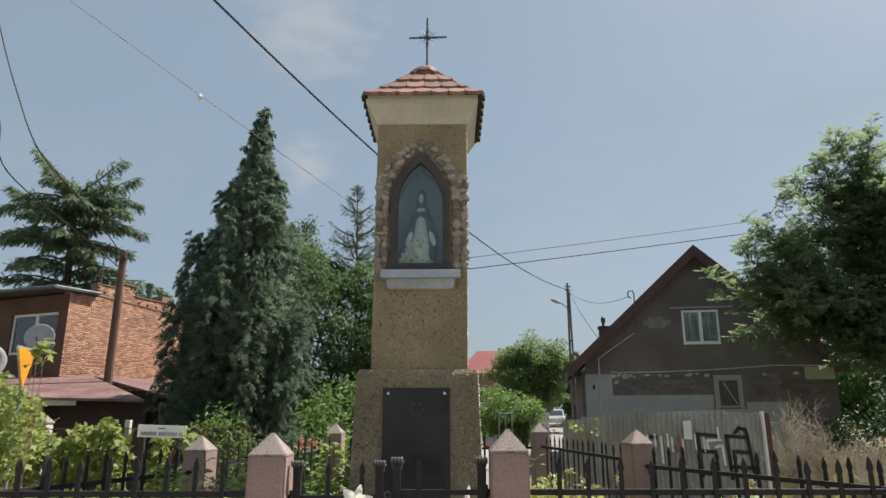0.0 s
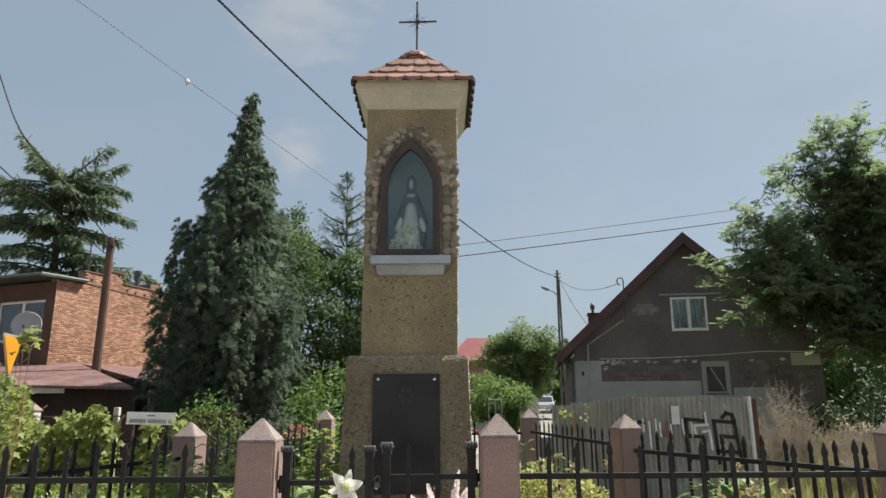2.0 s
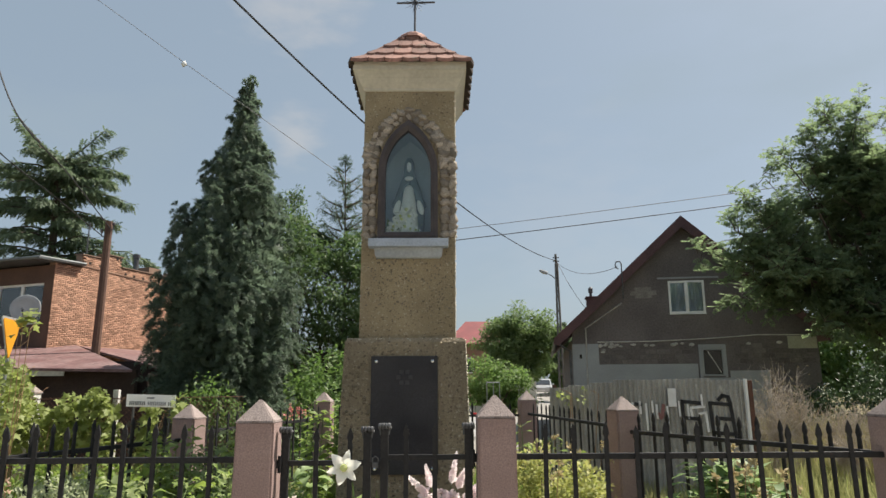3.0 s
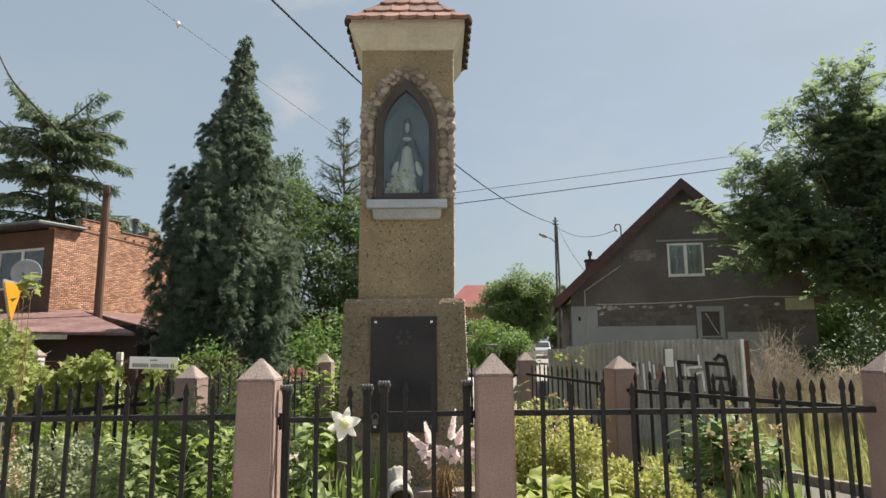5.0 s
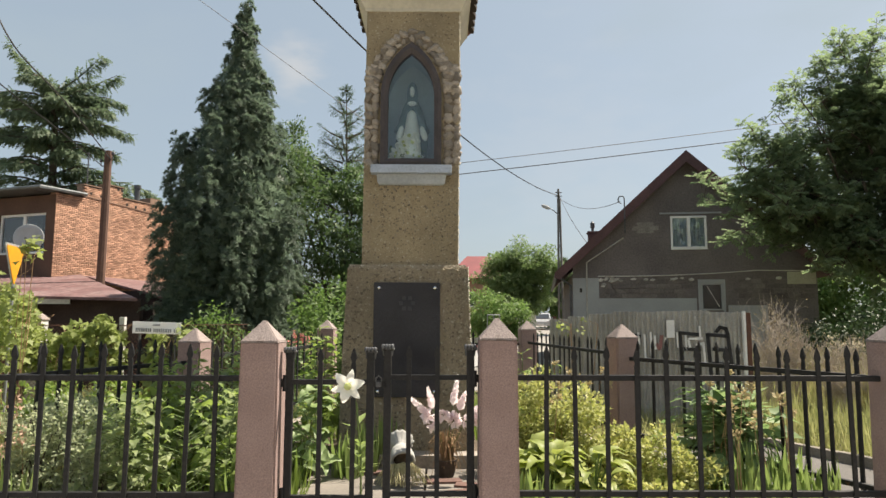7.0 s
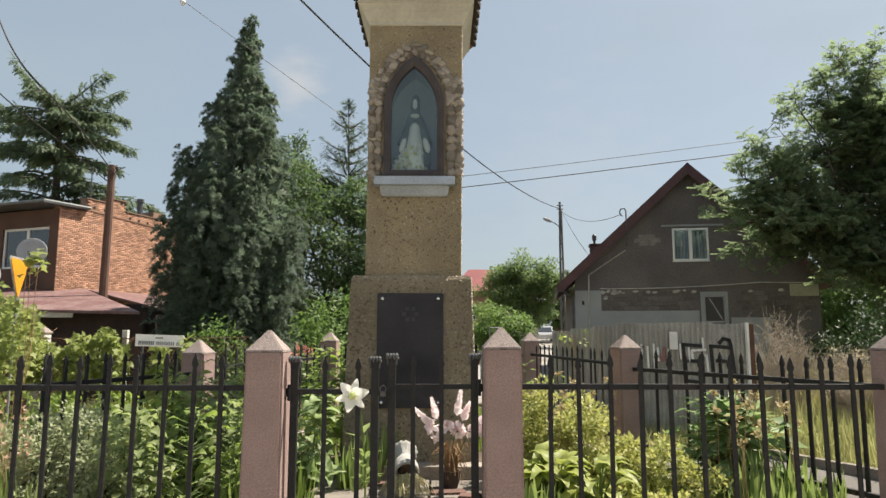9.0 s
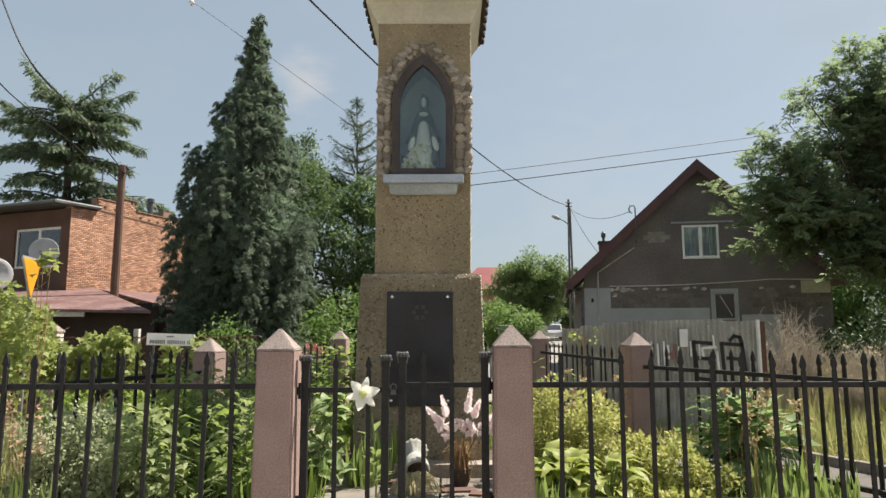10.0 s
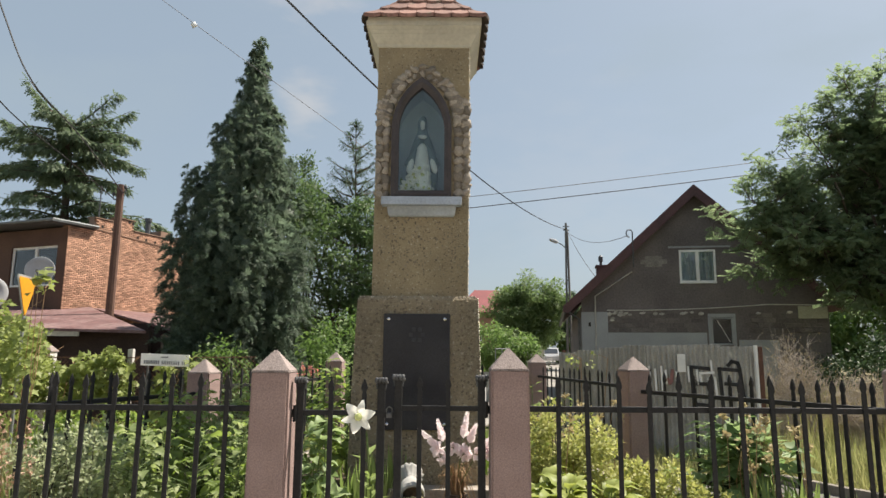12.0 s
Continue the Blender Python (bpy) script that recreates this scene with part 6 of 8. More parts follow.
wire(sag((-3, 40, 10.55), (34, 40, 15.50), 0.15), 0.02, WIRE_PALE, "thin grey overhead wire")
wire(sag((-3, 40, 9.84), (34, 40, 14.72), 0.15), 0.028, WIRE, "black overhead power wire across the sky")
hidden_pole = thing("utility_pole", (-3, 40, STREET), "tarred wooden pole carrying the power wires behind the shrine", "utility pole")
bm = bmesh.new()
tube(bm, [(-3, 40, STREET), (-3, 40, 10.8)], 0.13, 9, 0.09)
part("pole", bm, POLE_WOOD, hidden_pole)
tag = thing("wire_marker", (-5.9, 14, 8.7), "small white marker hanging on the wire", "marker")
bm = bmesh.new()
loft(bm, [[Vector((-5.86 + dx, 13.97 + o, 8.72 + dz)) for dx, dz in ((-0.02, -0.085), (0.075, -0.025), (0.02, 0.085), (-0.075, 0.025))] for o in (0.0, 0.02)])
bmesh.ops.recalc_face_normals(bm, faces=bm.faces)
part("marker_body", bm, WHITE, tag, smooth=True)

# ---- trees ----
BARK = mat("grey_bark", (0.10, 0.08, 0.06), (0.07, 0.055, 0.045), 0.95, 4, 40, 0.3, 0.8)
L_THUJA = leaf_mat("thuja_foliage", (0.07, 0.102, 0.075), (0.155, 0.20, 0.14), 0.5, 0.6, 0.5)
L_SPRUCE = leaf_mat("spruce_needles", (0.075, 0.11, 0.068), (0.14, 0.185, 0.105), 0.35, 0.6)
L_WALNUT = leaf_mat("walnut_leaves", (0.10, 0.17, 0.055), (0.20, 0.28, 0.10), 0.5)
L_GARDEN = leaf_mat("orchard_leaves", (0.075, 0.135, 0.04), (0.14, 0.21, 0.065), 0.42)
L_SHADED = leaf_mat("shade_darkened_leaves", (0.035, 0.062, 0.03), (0.06, 0.095, 0.045), 0.25)
L_BIRCH = leaf_mat("silvery_leaves", (0.06, 0.10, 0.045), (0.11, 0.16, 0.07), 0.35)


def thuja(x, y, z, top, radius):
    t = thing("thuja_tree", (x, y, z), "tall dark green thuja with a ragged conical crown", "tree")
    bm = bmesh.new()
    tube(bm, [(x, y, z - 0.1), (x, y, z + (top - z) * 0.5), (x, y, top - 0.3)], 0.16, 8, 0.02)
    part("trunk", bm, BARK, t)
    H = top - z

    def prof(u):
        return radius * np.interp(u, [0, 0.10, 0.30, 0.414, 0.55, 0.625, 0.70, 0.752, 0.805, 0.865, 0.94, 1.0], [0.84, 0.90, 0.97, 0.96, 0.79, 0.66, 0.49, 0.36, 0.22, 0.15, 0.05, 0.005])

    def axis(u):
        return x - 0.36 * (1 - u)

    # weeping plumes: each arches out and hangs at its tip, set with flat sprays
    k, each = 330, 9
    lu = np.clip(1 - np.sqrt(rng.random(k)) * 0.985, 0.01, 0.985)
    la = np.arange(k) * 2.4 + rng.normal(size=k) * 0.5
    lr = prof(lu) * (0.62 + 0.34 * rng.random(k))
    lump = np.stack([axis(lu) + np.cos(la) * lr, y + np.sin(la) * lr, z + 0.25 + lu * (H - 0.42)], 1)
    big = (0.21 + 0.22 * rng.random(k)) * (0.20 + 0.80 * (1 - lu) ** 0.6)
    face = np.stack([np.cos(la), np.sin(la), np.full(k, 0.35)], 1)
    n = k * each
    u = np.repeat(lu, each)
    out = unit(unit(rng.normal(size=(n, 3))) + np.repeat(face, each, 0) * 0.85)
    c = np.repeat(lump, each, 0) + out * (np.repeat(big, each) * (0.35 + 0.65 * rng.random(n)))[:, None] * np.array([1, 1, 1.25])
    length = (0.13 + 0.17 * rng.random(n)) * (0.42 + 0.58 * (1 - u) ** 0.5)
    per = 52
    v = rng.random(n * per) ** 0.85
    outr = np.repeat(out, per, 0)
    L = np.repeat(length, per)
    side = rng.normal(size=(n * per, 3))
    side = unit(side - outr * (side * outr).sum(1, keepdims=True))
    rad = 0.20 * L * np.sqrt(rng.random(n * per)) * np.clip(1.2 - v, 0.15, 1)
    fall = (0.45 * v - 0.85 * v * v) * L
    P = np.repeat(c, per, 0) + outr * (v * L)[:, None] + side * rad[:, None]
    P[:, 2] += fall
    D = outr * (1.0 - 0.5 * v)[:, None] + side * 0.40 + rng.normal(size=(n * per, 3)) * 0.25
    D[:, 2] += 0.45 - 1.35 * v
    leaves("foliage", SPRIG, P, D, outr + side * 0.5 + np.array([0, 0, 0.5]) + rng.normal(size=(n * per, 3)) * 0.4, (0.06 + 0.05 * rng.random(n * per)) * (1.15 - 0.3 * v), 0.085, L_THUJA, t)
    # dark inner foliage
    m = 10000
    u2 = 1 - np.sqrt(rng.random(m)) * 0.98
    a2 = rng.random(m) * 2 * math.pi
    r2 = prof(u2) * 0.86 * np.sqrt(rng.random(m))
    c2 = np.stack([axis(u2) + np.cos(a2) * r2, y + np.sin(a2) * r2, z + 0.1 + u2 * (H - 0.4)], 1)
    leaves("inner_foliage", FAN, c2, rng.normal(size=(m, 3)) + np.array([0, 0, 0.6]), rng.normal(size=(m, 3)), 0.24, 0.24, L_THUJA, t)
    return t


thuja(-4.71, 15.3, STREET, 9.28, 1.62)


def conifer(x, y, z, top, base_r, whorls, mat_, label, up=0.25, droop=0.25, skip=0.0, size=0.34, per=26, power=0.75, low=0.12):
    """A spruce: whorls of boughs that carry twigs."""
    t = thing("spruce_tree", (x, y, z), label, "tree")
    bm = bmesh.new()
    tube(bm, [(x, y, z), (x + 0.1, y, (z + top) / 2), (x, y, top)], 0.012 * (top - z) * 0.7, 8, 0.012)
    part("trunk", bm, BARK, t)
    bmb = bmesh.new()
    P, D = [], []
    for w in range(whorls):
        u = w / (whorls - 1)
        zz = z + (top - z) * (low + (0.98 - low) * u)
        L = base_r * (1 - u) ** power + 0.06 + 0.05 * base_r * (power < 0.5)
        k = 9 if u < 0.6 else (7 if u < 0.85 else 4)
        m_s = max(4, int(per * (0.25 + 0.75 * (1 - u)))) if power >= 0.9 else per
        a0 = rng.random() * 6.3
        for i in range(k):
            if rng.random() < skip:
                continue
            a = a0 + i * 2 * math.pi / k + rng.normal() * 0.2
            l = L * rng.uniform(0.7, 1.12)
            d = np.array([math.cos(a), math.sin(a), 0])
            s = np.linspace(0.12, 1, m_s)
            lift = up * (0.05 + 1.15 * u * u) * s - droop * (1 - u) * s * s + 0.16 * s ** 3
            pts = np.array([x, y, zz]) + d * (l * s)[:, None] + np.stack([0 * s, 0 * s, lift * l], 1)
            tube(bmb, [Vector(pts[0]), Vector(pts[m_s // 2]), Vector(pts[-1])], 0.03, 4, 0.008)
            side = np.array([-d[1], d[0], 0])
            for sg in (-1, 1):
                P.append(pts + rng.normal(size=pts.shape) * 0.05)
                D.append(d * 0.75 + sg * side * (0.85 - 0.5 * s)[:, None] + np.array([0, 0, -0.12]) + rng.normal(size=pts.shape) * 0.2)
            P.append(pts + np.array([0, 0, -0.06])); D.append(d + np.array([0, 0, -0.75]) + rng.normal(size=pts.shape) * 0.3)
            P.append(pts + np.array([0, 0, 0.04])); D.append(d + np.array([0, 0, 0.35]) + rng.normal(size=pts.shape) * 0.3)
    tagged(part("bough_mass", bmb, BARK, t), kind="stuff")
    P, D = np.concatenate(P), np.concatenate(D)
    n = len(P)
    leaves("needles", FEATHER, P, D, np.array([0, 0, 1.0]) + rng.normal(size=(n, 3)) * 0.4, size * (0.7 + 0.6 * rng.random(n)), size * 1.3, mat_, t)
    return t



def old_spruce(x, y, z, top):
    """A spruce that lost its leader: long separate boughs with hanging fringes of twigs."""
    t = thing("spruce_tree", (x, y, z), "broad old spruce with long drooping boughs behind the brick house", "tree")
    bm = bmesh.new()
    tube(bm, [(x, y, z), (x + 0.15, y, 5.0), (x - 0.05, y, 9.0), (x, y, top)], 0.34, 9, 0.05)
    part("trunk", bm, BARK, t)
    ends = [(-2.0, -0.6, 14.05), (2.15, -0.4, 13.6), (-3.6, 0.3, 12.45), (2.5, 0.5, 12.95), (3.0, 0.2, 11.55), (2.9, -0.8, 10.85), (3.2, 0.4, 10.15), (-3.9, -0.5, 11.1),
            (-3.9, 0.4, 10.0), (4.6, 0.6, 7.35), (4.3, -0.3, 6.9), (-0.7, -1.5, 12.7), (0.6, 1.2, 12.9), (0.5, -2.0, 12.0)]
    for k in range(38):
        a = k * 2.4
        w = k / 37
        ends.append((math.cos(a) * (2.2 + 1.1 * (1 - w)), math.sin(a) * 2.6, 5.4 + 6.6 * w + rng.uniform(-0.4, 0.4)))
    bmb = bmesh.new()
    P, D = [], []
    for dx, dy, ze in ends:
        e = np.array([x + dx, y + dy, ze])
        reach = math.hypot(dx, dy)
        rise = 0.45 * reach if ze > 12.0 else 0.02 * reach
        b = np.array([x, y, min(top - 0.3, ze - rise)])
        m_s = max(8, int(reach * 9))
        s = np.linspace(0.10, 1, m_s)
        pts = b + (e - b) * s[:, None]
        pts[:, 2] += 0.10 * reach * np.sin(math.pi * s) * (1 if ze < 12 else -0.6) - 0.05 * reach * (ze < 12) * s ** 4
        pts += rng.normal(size=pts.shape) * 0.03
        tube(bmb, [Vector(b), Vector(pts[m_s // 3]), Vector(pts[2 * m_s // 3]), Vector(pts[-1])], 0.06, 5, 0.012)
        d = unit(e - b)
        side = unit(np.cross(d, [0, 0, 1.0]))
        for i, q in enumerate(pts):
            wide = (0.16 + 0.20 * reach ** 0.6 * math.sin(math.pi * min(1, 0.18 + 0.80 * s[i]))) * rng.uniform(0.6, 1.15)
            k = 11
            off = rng.uniform(-1, 1, k) * wide
            base = q + side * off[:, None] + d * rng.uniform(-0.10, 0.10, (k, 1))
            base[:, 2] -= 0.35 * np.abs(off) + rng.random(k) * 0.10
            P.append(base)
            hang = d * 0.55 + side * np.sign(off)[:, None] * 0.25 + rng.normal(size=(k, 3)) * 0.28
            hang[:, 2] -= 0.95 * rng.random(k) + 0.15
            D.append(hang)
    tagged(part("bough_mass", bmb, BARK, t), kind="stuff")
    P, D = np.concatenate(P), np.concatenate(D)
    n = len(P)
    leaves("needles", TWIG, P, D, np.array([0, 0, 1.0]) + rng.normal(size=(n, 3)) * 0.5, 0.26 + 0.24 * rng.random(n), 0.26, L_SPRUCE, t)
    return t


old_spruce(-18.0, 30.0, STREET, 12.3)
conifer(-2.90, 19.6, STREET, 8.50, 3.0, 21, leaf_mat("blue_spruce_needles", (0.055, 0.085, 0.055), (0.10, 0.145, 0.09), 0.2, 0.7), "slender young spruce between the trees", 0.50, 0.02, 0.28, 0.21, 26, 0.92)
conifer(9.3, 49, STREET, 5.9, 1.3, 10, L_SPRUCE, "small spruce far behind the dark house", 0.3, 0.2, 0.1, 0.4, 14, low=0.48)


def broadleaf(name, base, clumps, mat_, label, per, size, trunk_r, tmpl_=LEAF, droop=0.3, limbs=True, loose=0.0):
    """A tree or bush: clumps (x, y, z, rx, ry, rz) broken into many smaller tufts of leaves."""
    t = thing(name, base, label, "tree" if "tree" in name else "bush")
    b = Vector(base)
    clumps = np.array(clumps, float)
    tufts, rad = [], []
    for c in clumps:
        vol = c[3] * c[4] * c[5]
        k = int(15 + 22 * vol ** 0.62)
        d = sphere_dirs(k)
        r = 0.55 + 0.50 * rng.random((k, 1)) ** 0.7 + loose * rng.random((k, 1)) ** 4
        tufts.append(c[:3] + d * r * c[3:])
        rad.append(np.repeat((0.30 + 0.22 * rng.random((k, 1))) * c[3:].mean() ** 0.5, 3, 1))
    tufts, rad = np.concatenate(tufts), np.concatenate(rad)
    rad[:, 2] *= 0.7
    P, D = clump_points(tufts, rad, per)
    n = len(P)
    along = D * 0.8 + rng.normal(size=(n, 3)) * 0.55 + np.array([0, 0, -droop])
    leaves("foliage", tmpl_, P, along, np.array([0, 0, 1.0]) + D * 0.4 + rng.normal(size=(n, 3)) * 0.5, size * (0.6 + 0.8 * rng.random(n)), size * 0.8 * (0.7 + 0.5 * rng.random(n)), mat_, t)
    if limbs:
        top = Vector(clumps[:, :3].mean(0))
        fork = b.lerp(Vector((b.x * 0.6 + top.x * 0.4, b.y, top.z)), 0.42)
        bm = bmesh.new()
        tube(bm, [b - Vector((0, 0, 0.1)), b.lerp(fork, 0.5) + Vector((0.05, 0, 0)), fork], trunk_r, 9, trunk_r * 0.7)
        part("trunk", bm, BARK, t)
        bm = bmesh.new()
        for c in clumps:
            e = fork.lerp(Vector(c[:3]), 0.85)
            tube(bm, [fork, fork.lerp(e, 0.5) + Vector((0, 0, 0.15 * c[5])), e], trunk_r * 0.45, 6, 0.03)
            for q in range(4):
                tube(bm, [e, e + Vector(sphere_dirs(1)[0] * c[3:] * 0.8)], trunk_r * 0.16, 4, 0.01)
        tagged(part("branchwork", bm, BARK, t), kind="stuff")
    return t



def walnut(base, ends, mat_, label):
    """A spreading walnut: limbs from a fork, leafy twigs along them, pinnate leaves on the twigs."""
    t = thing("walnut_tree", base, label, "tree")
    b = np.array(base)
    fork = b + np.array([-0.3, 0, 2.9])
    bm = bmesh.new()
    tube(bm, [Vector(b) - Vector((0, 0, 0.1)), Vector((b + fork) / 2) + Vector((0.06, 0, 0)), Vector(fork)], 0.27, 10, 0.20)
    part("trunk", bm, BARK, t)
    bm = bmesh.new()
    P, D = [], []
    for e in ends:
        e = np.array(e, float)
        span = np.linalg.norm(e - fork)
        s = np.linspace(0, 1, 9)[:, None]
        limb = fork + (e - fork) * s
        limb[:, 2] += 0.08 * span * np.sin(math.pi * s[:, 0])
        limb[1:-1] += rng.normal(size=(7, 3)) * 0.10 * span ** 0.5
        tube(bm, [Vector(q) for q in limb], 0.024 + 0.006 * span, 6, 0.008)
        d = unit(e - fork)
        for _ in range(int(8 + 3.4 * span)):
            v = 0.30 + 0.72 * rng.random() ** 0.75
            i = min(7, int(v * 8))
            q = limb[i] + (limb[i + 1] - limb[i]) * (v * 8 - i)
            way = unit(d * 0.45 + rng.normal(size=3) * np.array([0.8, 0.8, 0.95]) + np.array([0, 0, 0.12]))
            l = rng.uniform(0.40, 0.95) * (1.1 - 0.35 * v)
            tube(bm, [Vector(q), Vector(q + way * l * 0.55 + [0, 0, 0.03]), Vector(q + way * l)], 0.012, 4, 0.004)
            k = int(7 + 8 * l)
            w = np.linspace(0.25, 1.03, k)[:, None]
            P.append(q + way * l * w)
            a = np.arange(k) * 2.4 + rng.random() * 6.3
            fan = np.stack([np.cos(a), np.sin(a), np.full(k, 0.10)], 1)
            D.append(way * 0.55 + fan * 0.85 + rng.normal(size=(k, 3)) * 0.25 - np.array([0, 0, 0.22]))
    tagged(part("branchwork", bm, BARK, t), kind="stuff")
    P, D = np.concatenate(P), np.concatenate(D)
    n = len(P)
    leaves("foliage", PINNATE, P, D, np.array([0, 0, 1.0]) + rng.normal(size=(n, 3)) * 0.45, 0.20 + 0.13 * rng.random(n), 0.26 + 0.08 * rng.random(n), mat_, t)
    return t


walnut_ends = [(6.95, 16.6, 4.70), (7.6, 16.3, 5.3), (8.1, 16.5, 6.25), (8.85, 16.8, 6.8), (9.45, 16.9, 7.5), (10.05, 16.6, 8.15), (10.8, 17.0, 8.75), (12.0, 17.3, 8.95), (13.3, 17.5, 9.0),
               (8.9, 17.5, 4.3), (9.7, 17.4, 3.6), (10.4, 16.8, 3.2), (11.2, 16.2, 3.2), (14.2, 16.5, 7.2), (15.6, 17.0, 8.4), (16.4, 17.5, 6.2), (14.6, 19.3, 9.0)]
wrng = random.Random(5)
while len(walnut_ends) < 40:          # the inside of the crown, down to its hanging skirt
    wx = wrng.uniform(8.3, 15.5)
    crown_top = float(np.interp(wx, [6.5, 7.7, 9.0, 9.8, 11.4, 16.0], [4.5, 5.6, 6.6, 7.6, 8.5, 9.0]))
    walnut_ends.append((wx, wrng.uniform(15.6, 18.8), wrng.uniform(2.5 + 1.4 * (wx < 9.6), crown_top - 0.2)))
for _ in range(13):
    walnut_ends.append((wrng.uniform(9.3, 12.2), wrng.uniform(16.4, 18.6), wrng.uniform(2.7, 4.5)))
for _ in range(9):
    walnut_ends.append((wrng.uniform(7.4, 9.4), wrng.uniform(16.3, 17.6), wrng.uniform(4.0, 5.6)))
for _ in range(20):                   # the sunlit top, filled in to its outline
    wx = wrng.uniform(9.2, 13.5)
    crown_top = float(np.interp(wx, [9.0, 9.7, 10.4, 11.2, 13.5], [6.7, 7.4, 8.1, 8.55, 8.9]))
    walnut_ends.append((wx, wrng.uniform(15.9, 17.6), crown_top - wrng.uniform(0.0, 1.7)))
walnut((13.0, 17.5, STREET), walnut_ends, leaf_mat("hazy_walnut_leaves", (0.12, 0.165, 0.095), (0.17, 0.215, 0.115), 0.66, 0.55, 0.3), "large leafy walnut tree in front of the dark house")
broadleaf("garden_tree", (-3.0, 18.5, STREET), [
    (-4.2, 18.0, 5.4, 0.75, 0.8, 1.0), (-3.4, 18.2, 4.3, 1.1, 1.0, 1.2), (-2.5, 18.0, 3.6, 1.2, 1.0, 1.2), (-1.7, 18.2, 2.9, 1.1, 1.0, 1.1), (-3.2, 18.0, 2.2, 1.4, 1.0, 1.3), (-1.6, 18.0, 1.4, 1.1, 1.0, 1.2), (-2.7, 17.6, 0.7, 1.3, 0.9, 0.9), (-1.5, 18.0, 4.3, 0.75, 0.7, 0.8), (-2.4, 18.4, 5.0, 0.45, 0.5, 0.6)],
    leaf_mat("garden_tree_leaves", (0.068, 0.118, 0.046), (0.125, 0.18, 0.075), 0.4), "dense green garden tree behind the thuja", 70, 0.13, 0.10)
broadleaf("silver_tree", (-4.2, 19.5, STREET), [(-4.45, 19.5, 6.6, 0.30, 0.4, 0.9), (-4.0, 19.5, 5.6, 0.55, 0.5, 0.7), (-3.4, 19.5, 5.5, 0.5, 0.5, 0.5), (-4.7, 19.4, 5.6, 0.4, 0.4, 0.7)],
          L_BIRCH, "slim silvery-leaved tree top", 60, 0.11, 0.07)
broadleaf("lane_tree", (4.3, 38.5, STREET), [(3.78, 38.4, 3.7, 1.32, 1.2, 1.3), (5.0, 38.4, 4.4, 1.5, 1.3, 1.2), (6.0, 38.8, 3.9, 1.0, 1.1, 1.1), (4.3, 38.4, 2.5, 1.4, 1.3, 1.4), (4.1, 38.9, 4.7, 0.8, 0.6, 0.55), (6.5, 38.9, 4.3, 0.6, 0.6, 0.6), (5.1, 39.0, 3.3, 1.2, 0.9, 1.2)],
          leaf_mat("lane_tree_leaves", (0.105, 0.16, 0.066), (0.175, 0.235, 0.10), 0.48), "round bushy tree beside the lane", 105, 0.19, 0.12, loose=0.55)
broadleaf("lane_bush", (2.3, 24.5, STREET), [(1.7, 24.3, 1.7, 0.75, 0.7, 0.75), (2.6, 24.4, 1.3, 0.85, 0.7, 0.8), (3.0, 24.6, 1.15, 0.4, 0.6, 0.7), (1.4, 24.5, 0.8, 0.7, 0.6, 0.8)],
          L_WALNUT, "bright green bush beside the lane", 80, 0.13, 0.05)
broadleaf("far_trees", (-20, 60, STREET), [(-30, 62, 3, 6, 3, 3), (-16, 60, 3, 5, 3, 2.5), (-6, 62, 3, 5, 3, 2.5), (16, 66, 3, 6, 3, 3), (28, 62, 4, 7, 3, 4), (40, 60, 4, 7, 3, 4)], L_GARDEN, "far green trees behind the houses", 60, 0.5, 0.3, limbs=False)
# the walnut's shade is put into this hedge's dark leaf colour
broadleaf("hedge_bush", (13.0, 19.5, STREET), [(11.3, 19.9, 0.4, 0.8, 0.6, 0.9), (13.0, 19.6, 0.8, 1.1, 0.8, 1.1), (14.8, 19.6, 0.9, 1.2, 0.8, 1.1), (16.6, 19.5, 0.9, 1.2, 0.8, 1.1)], L_SHADED, "hedge under the walnut tree, leaves darkened for its shade", 60, 0.14, 0.06)


# ---- street furniture on the verge ----
YELLOW = mat("amber_sign_face", (0.66, 0.30, 0.02), (0.58, 0.25, 0.02), 0.5, 3, 30, 0.08, 0.05, spots=(0.25, 0.10, 0.03), spot_scale=7, spot_cut=0.70)
SIGN_GREY = mat("sign_back_grey", (0.42, 0.43, 0.44), (0.35, 0.36, 0.37), 0.5, 3, 30, 0.06, 0.1, metal=0.4)
CONC_POST = mat("whitewashed_post", (0.58, 0.57, 0.54), (0.46, 0.45, 0.42), 0.9, 4, 40, 0.12, 0.3)
STONE_BROWN = mat("brown_field_stone", (0.22, 0.15, 0.10), (0.15, 0.10, 0.07), 0.9, 9, 50, 0.25, 0.5)
NAVY = mat("dark_lettering", (0.16, 0.17, 0.185), (0.20, 0.21, 0.22), 0.6, 5, 30, 0.1, 0.0)

yield_sign = thing("yield_sign", (-6.2, 9.6, STREET), "amber triangular road sign seen edge-on beside the vines", "road sign")
mt = Matrix.Translation((-6.18, 9.55, 2.09)) @ Matrix.Rotation(radians(102), 4, "Z")
for nm, k, y0, y1, mm in (("face", 0.90, -0.012, -0.004, YELLOW), ("back_plate", 1.0, -0.004, 0.012, SIGN_GREY)):
    tri = [(0, -0.33 * k), (0.36 * k, 0.31 * k), (-0.36 * k, 0.31 * k)]
    bm = bmesh.new()
    loft(bm, [[mt @ Vector((x, y0, z)) for x, z in tri], [mt @ Vector((x, y1, z)) for x, z in tri]])
    bmesh.ops.recalc_face_normals(bm, faces=bm.faces)
    bmesh.ops.bevel(bm, geom=[e for e in bm.edges if e.calc_length() < 0.03], offset=0.03, segments=3, affect="EDGES")
    part(nm, bm, mm, yield_sign)
bm = bmesh.new()
